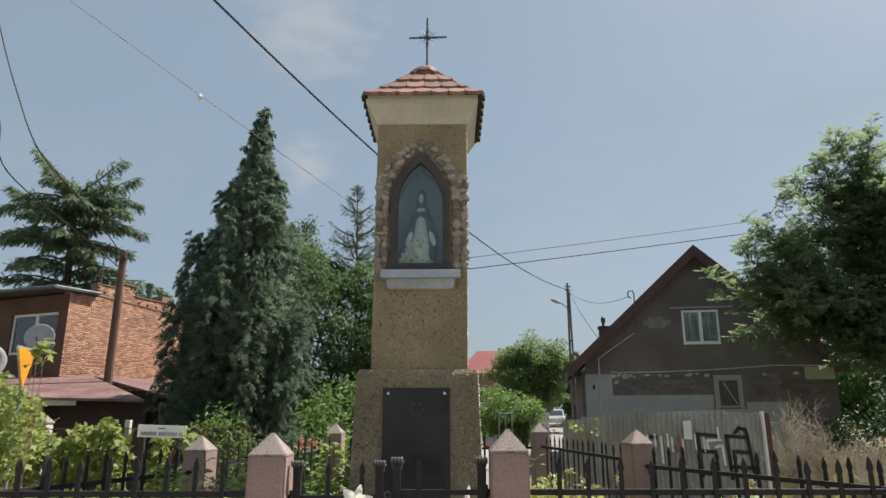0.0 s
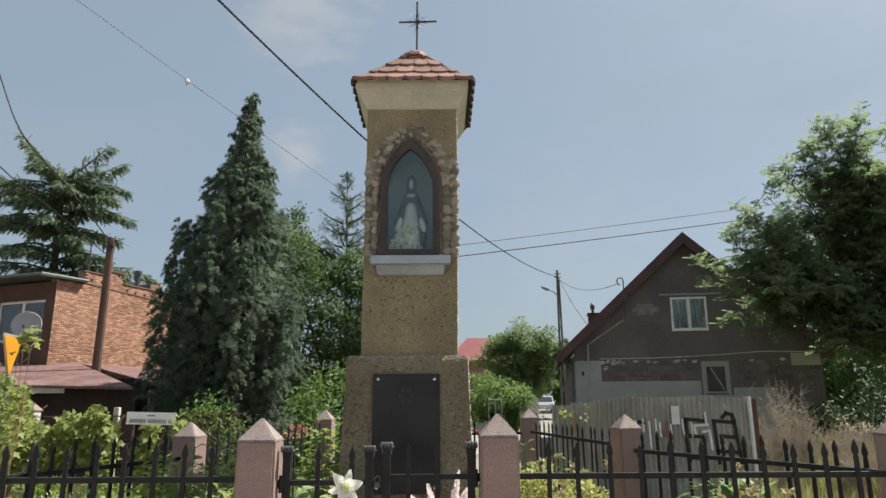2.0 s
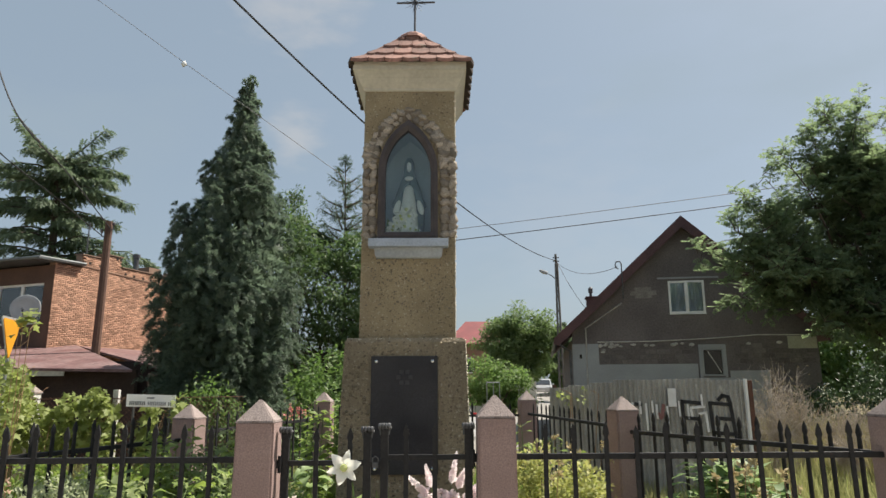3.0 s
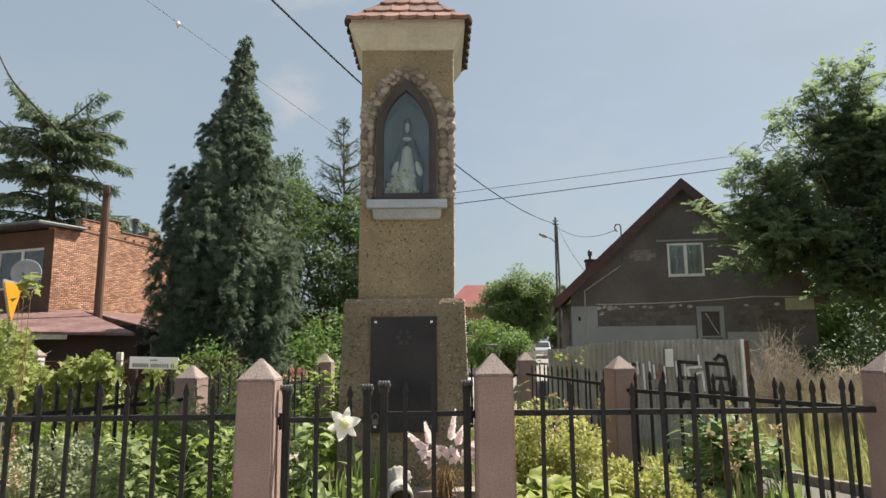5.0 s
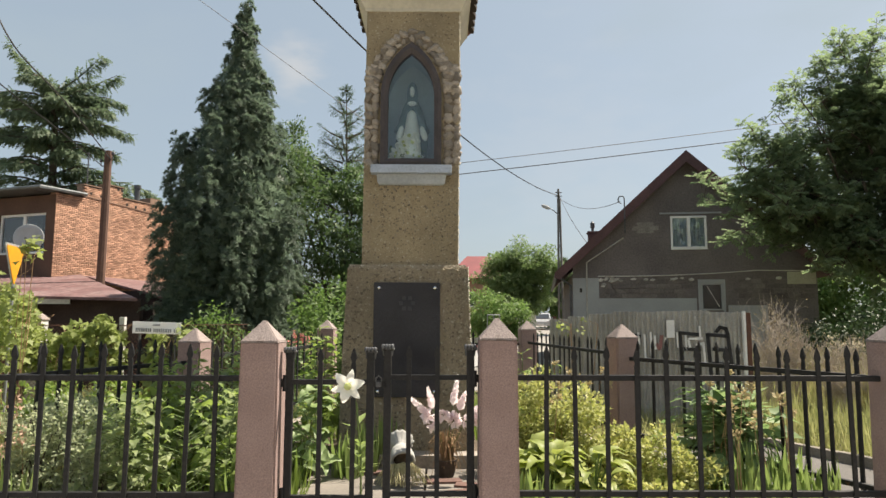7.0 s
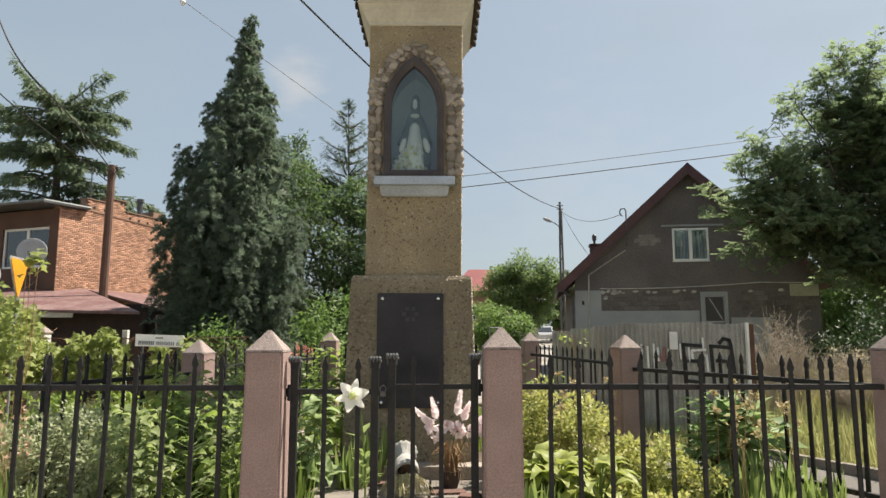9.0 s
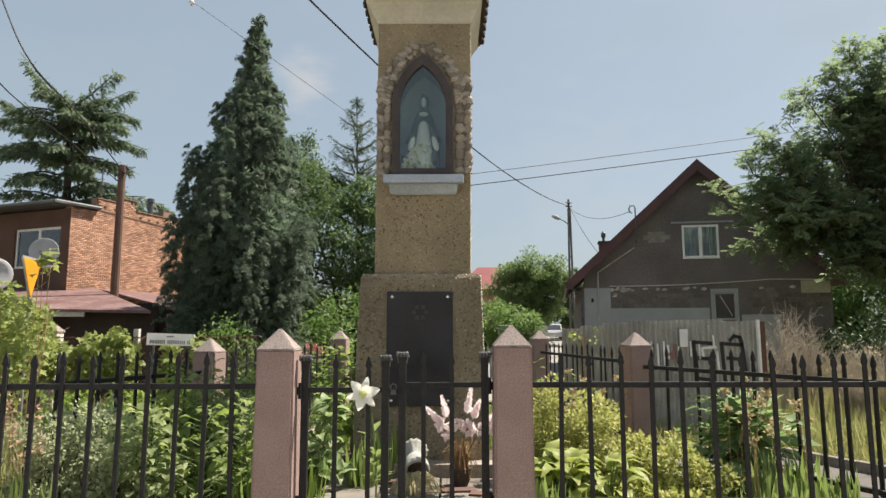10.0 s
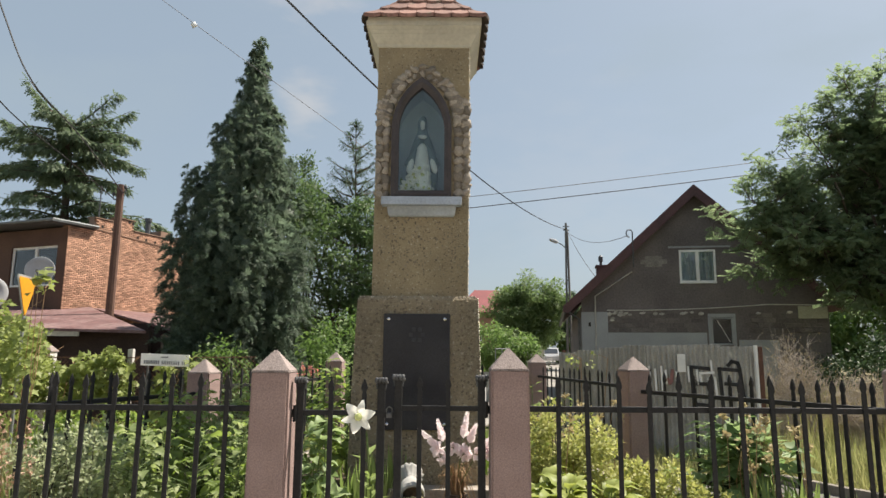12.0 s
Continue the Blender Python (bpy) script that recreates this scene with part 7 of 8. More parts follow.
tube(bm, [(-6.20, 9.58, STREET), (-6.20, 9.58, 2.40)], 0.022, 8)
part("pole", bm, GUTTER, yield_sign)

street_sign = thing("street_name_sign", (-4.7, 11.0, STREET), "white enamel street plate with small dark lettering on posts", "sign")
SA, SB = Vector((-5.095, 11.0, 0)), Vector((-4.315, 11.05, 0))
bm = bmesh.new()
loft(bm, [[SA + Vector((0, o, 1.095)), SB + Vector((0, o, 1.072)), SB + Vector((0, o, 1.268)), SA + Vector((0, o, 1.292))] for o in (0, 0.015)])
bmesh.ops.recalc_face_normals(bm, faces=bm.faces)
plate = part("plate", bm, mat("white_enamel", (0.90, 0.90, 0.89), (0.84, 0.84, 0.83), 0.35, 3, 30, 0.03, 0.0), street_sign, "white enamel plate")
xx = -5.04
for w in (0.052, 0.045, 0.05, 0.04, 0.05, 0.045, 0.05, 0.05, 0.05, -0.03, 0.05, 0.045, 0.05, 0.05, 0.05, 0.05, 0.045, 0.05, 0.05, 0.05, -0.03, 0.05, 0.05, 0.045, 0.04, 0.045):
    if w < 0:
        xx -= w
        continue
    w *= 0.62
    bm = bmesh.new()
    zc = 1.150 - (xx + 5.04) * 0.03
    box(bm, xx, xx + w * 0.55, 10.994, 10.998, zc - 0.030, zc + 0.030)
    if xx + w < -4.34:
        part("letter_bar", bm, NAVY, plate)
    xx += w
bm = bmesh.new()
box(bm, -4.76, -4.64, 10.994, 10.998, 1.218, 1.238)
part("letter_bar", bm, NAVY, plate)
for x in (-5.00, -4.40):
    bm = bmesh.new()
    tube(bm, [(x, 11.07, STREET), (x, 11.07, 1.25)], 0.02, 6)
    part("sign_post", bm, IRON, street_sign)

low_wall = thing("low_wall", (-8.2, 11.9, STREET), "low red brick wall with a white painted coping", "wall")
bm = bmesh.new()
box(bm, -10.4, -6.85, 11.85, 12.0, STREET, 0.78)
part("wall_body", bm, ROOF_RED, low_wall, "dull red brick body")
bm = bmesh.new()
box(bm, -10.45, -6.80, 11.80, 12.05, 0.782, 0.86, bevel=0.01)
part("coping", bm, WHITE, low_wall, "white painted coping")

cap_post = thing("gate_post", (-7.08, 11.62, STREET), "grey concrete gate post with a pointed cap among the vines", "post")
bm = bmesh.new()
box(bm, -7.19, -6.97, 11.60, 11.82, STREET, 1.30, bevel=0.01)
part("shaft", bm, CONC_POST, cap_post)
bm = bmesh.new()
loft(bm, [[(-7.08 + dx * h, 11.71 + dy * h, z) for dx, dy in ((-1, -1), (1, -1), (1, 1), (-1, 1))] for h, z in ((0.125, 1.302), (0.125, 1.325), (0.01, 1.45))])
part("cap", bm, CAP, cap_post, "grey pointed cap")

mesh_fence = thing("chain_link_fence", (-6.4, 11.5, STREET), "rusty chain-link fence with whitewashed concrete posts", "fence")
for x in (-5.48, -7.7, -9.9):
    bm = bmesh.new()
    box(bm, x - 0.045, x + 0.045, 11.42, 11.51, STREET, 1.36, bevel=0.01)
    part("fence_post", bm, CONC_POST, mesh_fence, "whitewashed concrete post")
bm = bmesh.new()
x0, x1, z0, z1 = -10.4, -3.3, STREET + 0.05, 1.24
k = x0 - (z1 - z0)
while k < x1:
    for s in (1, -1):
        a0, a1 = k, k + (z1 - z0)
        lo, hi = max(a0, x0), min(a1, x1)
        if hi - lo > 0.05:
            pa = (lo, 11.4, z0 + (lo - a0)) if s > 0 else (lo, 11.4, z1 - (lo - a0))
            pb = (hi, 11.4, z0 + (hi - a0)) if s > 0 else (hi, 11.4, z1 - (hi - a0))
            tube(bm, [pa, pb], 0.0028, 3)
    k += 0.075
tagged(part("wire_mesh", bm, RUST, mesh_fence, "rusty wire mesh"), kind="stuff")
for z in (z1, 0.5):
    bm = bmesh.new()
    tube(bm, sag((x0, 11.4, z), (x1, 11.4, z), 0.03), 0.006, 4)
    part("tension_wire", bm, RUST, mesh_fence)


# ---- plants ----
G_BEAN = leaf_mat("bean_leaf", (0.18, 0.235, 0.10), (0.32, 0.365, 0.175), 0.45)
G_GREY = leaf_mat("grey_green_leaf", (0.26, 0.305, 0.18), (0.40, 0.43, 0.28), 0.45)
G_YELLOW = leaf_mat("yellow_green_leaf", (0.215, 0.255, 0.07), (0.50, 0.485, 0.21), 0.35)
G_HOSTA = leaf_mat("pale_hosta_leaf", (0.20, 0.255, 0.06), (0.34, 0.37, 0.12), 0.38, 0.5)
G_PALE = leaf_mat("pale_round_leaf", (0.20, 0.28, 0.12), (0.32, 0.40, 0.20), 0.4, 0.5)
G_IRIS = leaf_mat("iris_blade", (0.16, 0.22, 0.075), (0.26, 0.33, 0.12), 0.4, 0.45)
G_DEEP = leaf_mat("peony_leaf", (0.13, 0.20, 0.085), (0.22, 0.30, 0.13), 0.38)
G_VINE = leaf_mat("vine_leaf", (0.18, 0.225, 0.07), (0.31, 0.355, 0.13), 0.48)
G_FRESH = leaf_mat("fresh_leaf", (0.14, 0.21, 0.05), (0.24, 0.305, 0.09), 0.45)
G_STRAW = leaf_mat("straw", (0.32, 0.26, 0.14), (0.44, 0.37, 0.22), 0.25, 0.8)
G_GRASS = leaf_mat("meadow_grass", (0.19, 0.22, 0.08), (0.36, 0.345, 0.175), 0.38, 0.7)
PETAL_W = leaf_mat("white_petal", (0.80, 0.80, 0.74), (0.86, 0.85, 0.80), 0.35)
PETAL_P = leaf_mat("pale_pink_petal", (0.76, 0.655, 0.67), (0.84, 0.78, 0.78), 0.35)
PETAL_R = leaf_mat("red_petal", (0.50, 0.13, 0.12), (0.62, 0.34, 0.30), 0.3)
POLLEN = mat("lime_throat", (0.50, 0.56, 0.22), (0.55, 0.55, 0.20), 0.7, 20, 60, 0.1, 0.1)
STEM = mat("green_stem", (0.10, 0.16, 0.05), (0.13, 0.17, 0.06), 0.7, 8, 40, 0.15, 0.1)
DRY_STEM = mat("dry_brown_stem", (0.25, 0.15, 0.08), (0.33, 0.22, 0.12), 0.85, 8, 40, 0.2, 0.2)


HEARTS = {}


def stalk_plant(x, y, z, h, n, size, tm, mat_, name, label, category, lean=0.12, spread=0.16, group=""):
    """An upright plant: a leaning stem with leaves on short stalks all round it."""
    t = thing(name, (x, y, z), label, category, group)
    lx, ly = rng.normal() * lean * h, rng.normal() * lean * h
    u = 0.12 + 0.88 * np.sort(rng.random(n))
    a = np.arange(n) * 2.4 + rng.normal(size=n) * 0.4
    stem = np.stack([x + lx * u * u, y + ly * u * u, z + h * u], 1)
    reach = spread * (1.15 - 0.75 * u) * (0.6 + 0.6 * rng.random(n))
    tip = stem + np.stack([np.cos(a) * reach, np.sin(a) * reach, reach * 0.45], 1)
    bm = bmesh.new()
    tube(bm, [(x, y, z - 0.02), (x + lx * 0.25, y + ly * 0.25, z + h * 0.5), (x + lx, y + ly, z + h)], 0.007, 5, 0.003)
    for p, q in zip(stem, tip):
        tube(bm, [p, q], 0.0025, 3, 0.002)
    part("stem", bm, STEM, t)
    along = np.stack([np.cos(a), np.sin(a), -0.45 + 0.5 * u], 1) + rng.normal(size=(n, 3)) * 0.25
    up = np.array([0, 0, 1.0]) + rng.normal(size=(n, 3)) * 0.3
    ln = size * (0.6 + 0.6 * rng.random(n)) * (1.1 - 0.35 * u)
    if tm is HEART:
        me = HEARTS.setdefault(mat_.name, leaf_mesh(tm, mat_))
        leaf_parts("leaf", me, tip, along, up, ln, None, t)
    else:
        tagged(leaves("leaf_mass", tm, tip, along, up, ln, None, mat_, t), kind="stuff")
    return t


def blade_clump(x, y, z, n, length, width, mat_, name, label, splay=0.35, group="", category="plant"):
    t = thing(name, (x, y, z), label, category, group)
    a = rng.random(n) * 6.283
    r = rng.random(n) * 0.05 * (1 + n / 30)
    base = np.stack([x + np.cos(a) * r, y + np.sin(a) * r, np.full(n, z - 0.01)], 1)
    along = np.stack([np.cos(a) * splay * rng.random(n), np.sin(a) * splay * rng.random(n), np.ones(n)], 1) + rng.normal(size=(n, 3)) * 0.06
    me = HEARTS.setdefault("blade " + mat_.name, leaf_mesh(BLADE, mat_))
    leaf_parts("blade", me, base, along, np.stack([np.cos(a), np.sin(a), np.full(n, 0.2)], 1), length * (0.6 + 0.5 * rng.random(n)), width * (0.7 + 0.5 * rng.random(n)), t)
    return t


def shrub(name, clumps, per, size, mat_, label, base):
    t = thing(name, base, label, "shrub")
    c = np.array(clumps, float)
    tufts, rad = [], []
    for q in c:
        k = int(12 + 260 * (q[3] * q[4] * q[5]) ** 0.6)
        d = sphere_dirs(k)
        tufts.append(q[:3] + d * (0.4 + 0.6 * rng.random((k, 1))) * q[3:])
        rad.append(np.full((k, 3), 0.07))
    P, D = clump_points(np.concatenate(tufts), np.concatenate(rad), per)
    P[:, 2] = np.maximum(P[:, 2], GZ + 0.01)
    n = len(P)
    leaves("foliage", LEAF, P, D + rng.normal(size=(n, 3)) * 0.5 + np.array([0, 0, 0.35]), np.array([0, 0, 1.0]) + rng.normal(size=(n, 3)) * 0.6, size * (0.6 + 0.7 * rng.random(n)), None, mat_, t)
    bm = bmesh.new()
    for q in c:
        for _ in range(5):
            e = Vector(q[:3]) + Vector(sphere_dirs(1)[0] * q[3:] * 0.7)
            tube(bm, [(q[0], q[1], base[2]), Vector((q[0], q[1], base[2])).lerp(e, 0.6), e], 0.008, 4, 0.003)
    tagged(part("twig_mass", bm, BARK, t), kind="stuff")
    return t


prng = random.Random(21)
# bean-like plants, left of the gate
for i in range(19):
    x = -2.08 + 0.90 * ((i * 0.618) % 1.0)
    y = 4.12 + 1.55 * prng.random()
    h = prng.uniform(0.46, 0.74) + 0.20 * (y - 4.1) / 1.5 - (0.08 if x > -1.3 else 0)
    stalk_plant(x, y, GZ, h, prng.randint(52, 66), prng.uniform(0.070, 0.100), HEART, (G_BEAN, G_BEAN, G_FRESH)[i % 3], "bean_plant", "leafy green plant with broad heart-shaped leaves", "plant", 0.10, 0.19, "leafy plants by the fence")
for x, y, h in ((-1.42, 4.5, 0.86), (-1.25, 4.9, 0.92), (-1.5, 5.2, 0.98), (-1.2, 4.25, 0.6)):
    stalk_plant(x, y, GZ, h - 0.1, 30, 0.11, HEART, G_FRESH, "lantern_plant", "fresh yellow-green upright plant with pointed leaves", "plant", 0.06, 0.14, "leafy plants by the fence")
shrub("artemisia_shrub", [(-2.52, 4.35, 0.42, 0.22, 0.2, 0.26), (-2.28, 4.25, 0.36, 0.20, 0.15, 0.22), (-2.72, 4.65, 0.50, 0.22, 0.25, 0.32), (-2.4, 4.7, 0.50, 0.22, 0.2, 0.32), (-2.08, 4.15, 0.27, 0.15, 0.12, 0.14), (-2.2, 4.5, 0.46, 0.18, 0.16, 0.26), (-2.62, 4.2, 0.30, 0.2, 0.12, 0.18), (-2.0, 4.4, 0.36, 0.14, 0.12, 0.2), (-2.62, 4.32, 0.58, 0.22, 0.16, 0.26), (-2.34, 4.42, 0.62, 0.20, 0.18, 0.24), (-2.14, 4.22, 0.46, 0.14, 0.12, 0.2)], 38, 0.030, G_GREY, "fine grey-green artemisia shrub by the fence", (-2.55, 4.6, GZ))
shrub("goldenrod", [(-2.9, 6.3, 0.35, 0.3, 0.3, 0.45), (-3.4, 6.6, 0.3, 0.35, 0.3, 0.45), (-2.6, 6.9, 0.4, 0.3, 0.3, 0.45), (-4.0, 6.9, 0.3, 0.4, 0.3, 0.45)], 26, 0.06, G_FRESH, "yellow-green weeds growing outside the fence", (-3.2, 6.6, STREET))
for x, y, n, l in ((-2.62, 3.99, 26, 0.44), (-2.82, 4.0, 20, 0.40), (-2.45, 3.98, 14, 0.36), (-1.19, 4.12, 22, 0.46), (-1.3, 4.05, 12, 0.38), (-0.60, 5.15, 28, 0.46), (-0.74, 5.12, 22, 0.42), (-0.68, 5.05, 16, 0.38), (-0.46, 5.46, 14, 0.50), (-0.54, 5.22, 20, 0.50), (-0.36, 5.48, 10, 0.42),
                   (0.50, 4.05, 30, 0.36), (0.66, 4.0, 20, 0.30), (1.92, 4.10, 26, 0.40), (2.12, 4.18, 30, 0.42), (2.30, 4.12, 26, 0.40), (1.76, 4.06, 16, 0.30), (1.98, 4.42, 28, 0.45), (2.22, 4.45, 22, 0.46), (1.05, 4.02, 14, 0.26), (2.36, 4.25, 22, 0.40), (2.12, 4.02, 18, 0.34), (2.3, 4.5, 20, 0.42)):
    blade_clump(x, y, GZ, int(n * 0.85), l * 0.95, 0.030, G_IRIS, "iris_clump", "clump of sword-shaped green iris leaves", 0.4, "iris clumps")
for x, y, n, l in ((-0.93, 4.15, 26, 0.36), (-0.95, 4.36, 22, 0.34), (-0.99, 4.6, 16, 0.36)):
    blade_clump(x, y, GZ, n, l, 0.013, G_FRESH, "daylily_clump", "clump of fine arching yellow-green leaves by the path", 0.75, "fine-leaved clumps")
for x, y, n, l in ((0.72, 4.42, 34, 0.29), (0.98, 4.38, 28, 0.27), (0.60, 4.60, 28, 0.32)):
    t = thing("hosta", (x, y, GZ), "hosta with broad pale yellow-green leaves", "plant", "hostas")
    a = np.arange(n) * 2.4 + rng.normal(size=n) * 0.2
    u = rng.random(n)
    r = 0.05 + 0.17 * u
    tipz = GZ + 0.08 + 0.24 * (1 - u) + 0.06 * rng.random(n)
    base = np.stack([x + np.cos(a) * r, y + np.sin(a) * r, tipz], 1)
    for p in base:
        bm = bmesh.new()
        tube(bm, [(x, y, GZ - 0.02), (x + (p[0] - x) * 0.5, y + (p[1] - y) * 0.5, p[2] * 0.75), p], 0.005, 4, 0.004)
        part("stalk", bm, STEM, t)
    leaf_parts("leaf", HEARTS.setdefault("hosta", leaf_mesh(HEART, G_HOSTA)), base, np.stack([np.cos(a), np.sin(a), 0.45 - 1.1 * u], 1) + rng.normal(size=(n, 3)) * 0.15, np.stack([-np.cos(a) * 0.5, -np.sin(a) * 0.5, np.ones(n)], 1), l * (0.45 + 0.25 * rng.random(n)), l * (0.34 + 0.12 * rng.random(n)), t)
shrub("euonymus_shrub", [(0.78, 5.15, 0.56, 0.24, 0.25, 0.42), (1.02, 5.0, 0.42, 0.26, 0.28, 0.36), (1.28, 4.85, 0.36, 0.25, 0.26, 0.32), (1.50, 4.70, 0.30, 0.24, 0.25, 0.28), (1.70, 4.55, 0.22, 0.20, 0.2, 0.22), (1.2, 4.45, 0.16, 0.2, 0.18, 0.17), (1.42, 4.32, 0.14, 0.18, 0.16, 0.16), (0.62, 5.35, 0.55, 0.15, 0.2, 0.36), (1.1, 5.35, 0.45, 0.25, 0.25, 0.42)], 62, 0.036, G_YELLOW, "dense yellow-green variegated euonymus shrub", (1.1, 4.9, GZ))
for x, y, h in ((2.10, 5.0, 0.72), (2.0, 4.85, 0.62), (2.2, 4.75, 0.58), (1.92, 5.15, 0.68), (2.05, 4.7, 0.5)):
    stalk_plant(x, y, GZ, h, 58, 0.20, LEAF, G_DEEP, "peony_plant", "tall dark green plant with long pointed leaves", "plant", 0.08, 0.17, "tall leafy plants")
for x, y, h in ((-2.28, 5.40, 1.06), (-2.02, 5.35, 0.98), (-1.98, 5.45, 1.08), (-2.20, 5.55, 0.80), (-1.86, 5.5, 0.86)):
    stalk_plant(x, y, GZ, h - GZ, 44, 0.085, HEART, G_FRESH, "mallow_plant", "slim upright plant with small round yellow-green leaves", "plant", 0.03, 0.07, "slim upright plants")
for x, y, z in ((2.08, 4.92, 0.74), (2.00, 4.80, 0.66), (2.20, 4.85, 0.70)):
    t = thing("arching_plant", (x, y, GZ), "plant with long arching yellow-green leaves on top", "plant", "tall leafy plants")
    n = 13
    a = np.arange(n) * 2.4 + rng.normal(size=n) * 0.3
    bm = bmesh.new()
    tube(bm, [(x, y, GZ), (x, y, z + 0.06)], 0.008, 5, 0.005)
    part("stem", bm, STEM, t)
    u = rng.random(n)
    leaf_parts("leaf", HEARTS.setdefault("arch", leaf_mesh(LEAF, G_PALE)), np.stack([np.full(n, x), np.full(n, y), z - 0.22 * u + 0.05], 1), np.stack([np.cos(a), np.sin(a), 0.55 - 0.6 * u], 1), np.stack([-np.cos(a) * 0.3, -np.sin(a) * 0.3, np.ones(n)], 1), 0.22 + 0.08 * rng.random(n), 0.12, t)
for x, y, h in ((-1.12, 6.4, 1.12), (-1.02, 6.7, 1.18), (-1.2, 6.9, 1.22), (-0.95, 6.3, 0.95), (-1.25, 6.5, 0.9)):
    stalk_plant(x, y, GZ, h - 0.08, 60, 0.13, LEAF, G_FRESH, "phlox_plant", "bright green plant with narrow leaves beside the shrine", "plant", 0.04, 0.12, "narrow-leaved plants")
for x, y, h in ((-0.92, 5.02, 0.80), (-1.00, 4.94, 0.76)):
    stalk_plant(x, y, GZ, h - 0.08, 26, 0.115, HEART, G_PALE, "bergenia", "plant with large round pale-green leaves by the shrine", "plant", 0.05, 0.13, "round-leaved plants")
for x, y, h in ((1.05, 6.6, 0.85), (0.9, 7.2, 0.95), (0.78, 6.4, 0.8), (1.2, 6.2, 0.75)):
    stalk_plant(x, y, GZ, h - 0.08, 46, 0.10, LEAF, G_FRESH, "phlox_plant", "bright green plant with narrow leaves beside the fence", "plant", 0.05, 0.13, "narrow-leaved plants")
for i in range(36):
    x, y = (prng.uniform(0.7, 1.6), prng.uniform(4.6, 6.2)) if i < 14 else (prng.uniform(1.8, 2.3), prng.uniform(4.1, 5.2))
    h = prng.uniform(0.62, 0.95)
    t = thing("seed_stalk", (x, y, GZ), "thin dry flower stalk with a beige seed head", "plant", "dry seed stalks")
    bm = bmesh.new()
    top = (x + prng.uniform(-.06, .06), y, h)
    tube(bm, [(x, y, GZ), (x + prng.uniform(-.03, .03), y, h * 0.6), top], 0.004, 4, 0.002)
    part("stalk", bm, DRY_STEM, t)
    n = 12
    tagged(leaves("seed_head", LEAF, np.array(top) + rng.normal(size=(n, 3)) * 0.012, rng.normal(size=(n, 3)) + np.array([0, 0, 0.5]), rng.normal(size=(n, 3)), 0.040, None, G_STRAW, t), kind="stuff")


PINK_DRY = leaf_mat("faded_pink_flower", (0.42, 0.27, 0.20), (0.55, 0.40, 0.31), 0.3, 0.8)
for x, y, h in ((-2.78, 4.22, 0.72), (-2.66, 4.12, 0.58), (-2.86, 4.3, 0.86), (-2.58, 4.2, 0.64), (-2.72, 4.35, 0.80)):
    t = thing("faded_flower", (x, y, GZ), "faded pinkish flower head on a dry stalk", "plant", "faded flowers")
    bm = bmesh.new()
    tube(bm, [(x, y, GZ), (x + 0.02, y, h * 0.6), (x + 0.01, y - 0.02, h)], 0.004, 4, 0.003)
    part("stalk", bm, DRY_STEM, t)
    n = 40
    tagged(leaves("flower_head", PETAL, np.array([x + 0.01, y - 0.02, h - 0.03]) + rng.normal(size=(n, 3)) * np.array([0.022, 0.022, 0.04]), sphere_dirs(n), sphere_dirs(n), 0.026, 0.03, PINK_DRY, t), kind="stuff")


# white lily leaning through the gate
def lily_flower(c, face, size, t, label=""):
    f = Vector(face).normalized()
    m = f.to_track_quat("Z", "Y").to_matrix()
    n = 6
    a = np.arange(n) * math.pi / 3 + 0.25
    loc = np.array([c] * n) + np.array([(m @ Vector((math.cos(q) * 0.012, math.sin(q) * 0.012, -0.03)))[:] for q in a])
    along = np.array([(m @ Vector((math.cos(q), math.sin(q), 0.42)))[:] for q in a])
    up = np.array([(m @ Vector((-math.cos(q) * 0.4, -math.sin(q) * 0.4, 1)))[:] for q in a])
    leaf_parts("petal", HEARTS.setdefault("lily", leaf_mesh(TEPAL, PETAL_W)), loc, along, up, size * 1.12, size * np.array([1.25, 0.95] * 3), t, label)
    bm = bmesh.new()
    lathe(bm, [(size * q, size * w) for q, w in ((0.06, -0.45), (0.27, -0.02), (0.20, 0.08), (0.04, 0.14))], 10, c, m=m.to_4x4())
    part("throat", bm, POLLEN, t)


lily = thing("white_lily", (-0.47, 4.0, GZ), "open white lily leaning through the gate bars", "flower")
lily_flower((-0.515, 3.70, 0.970), (0.12, -1.0, 0.05), 0.078, lily, "waxy white petals")
bm = bmesh.new()
tube(bm, [(-0.47, 4.02, GZ), (-0.47, 4.0, 0.5), (-0.49, 3.9, 0.85), (-0.512, 3.78, 0.955), (-0.515, 3.73, 0.965)], 0.007, 5, 0.005)
part("stem", bm, STEM, lily)
n = 16
u = 0.45 + 0.55 * rng.random(n)
a = rng.random(n) * 6.28
leaf_parts("leaf", HEARTS.setdefault("lily_leaf", leaf_mesh(LEAF, G_IRIS)), np.stack([np.full(n, -0.475), 4.0 - 0.1 * u ** 3, 0.1 + 0.72 * u], 1), np.stack([np.cos(a), np.sin(a), 0.5 + 0 * a], 1), np.array([[0, 0, 1.0]] * n), 0.13, 0.07, lily)
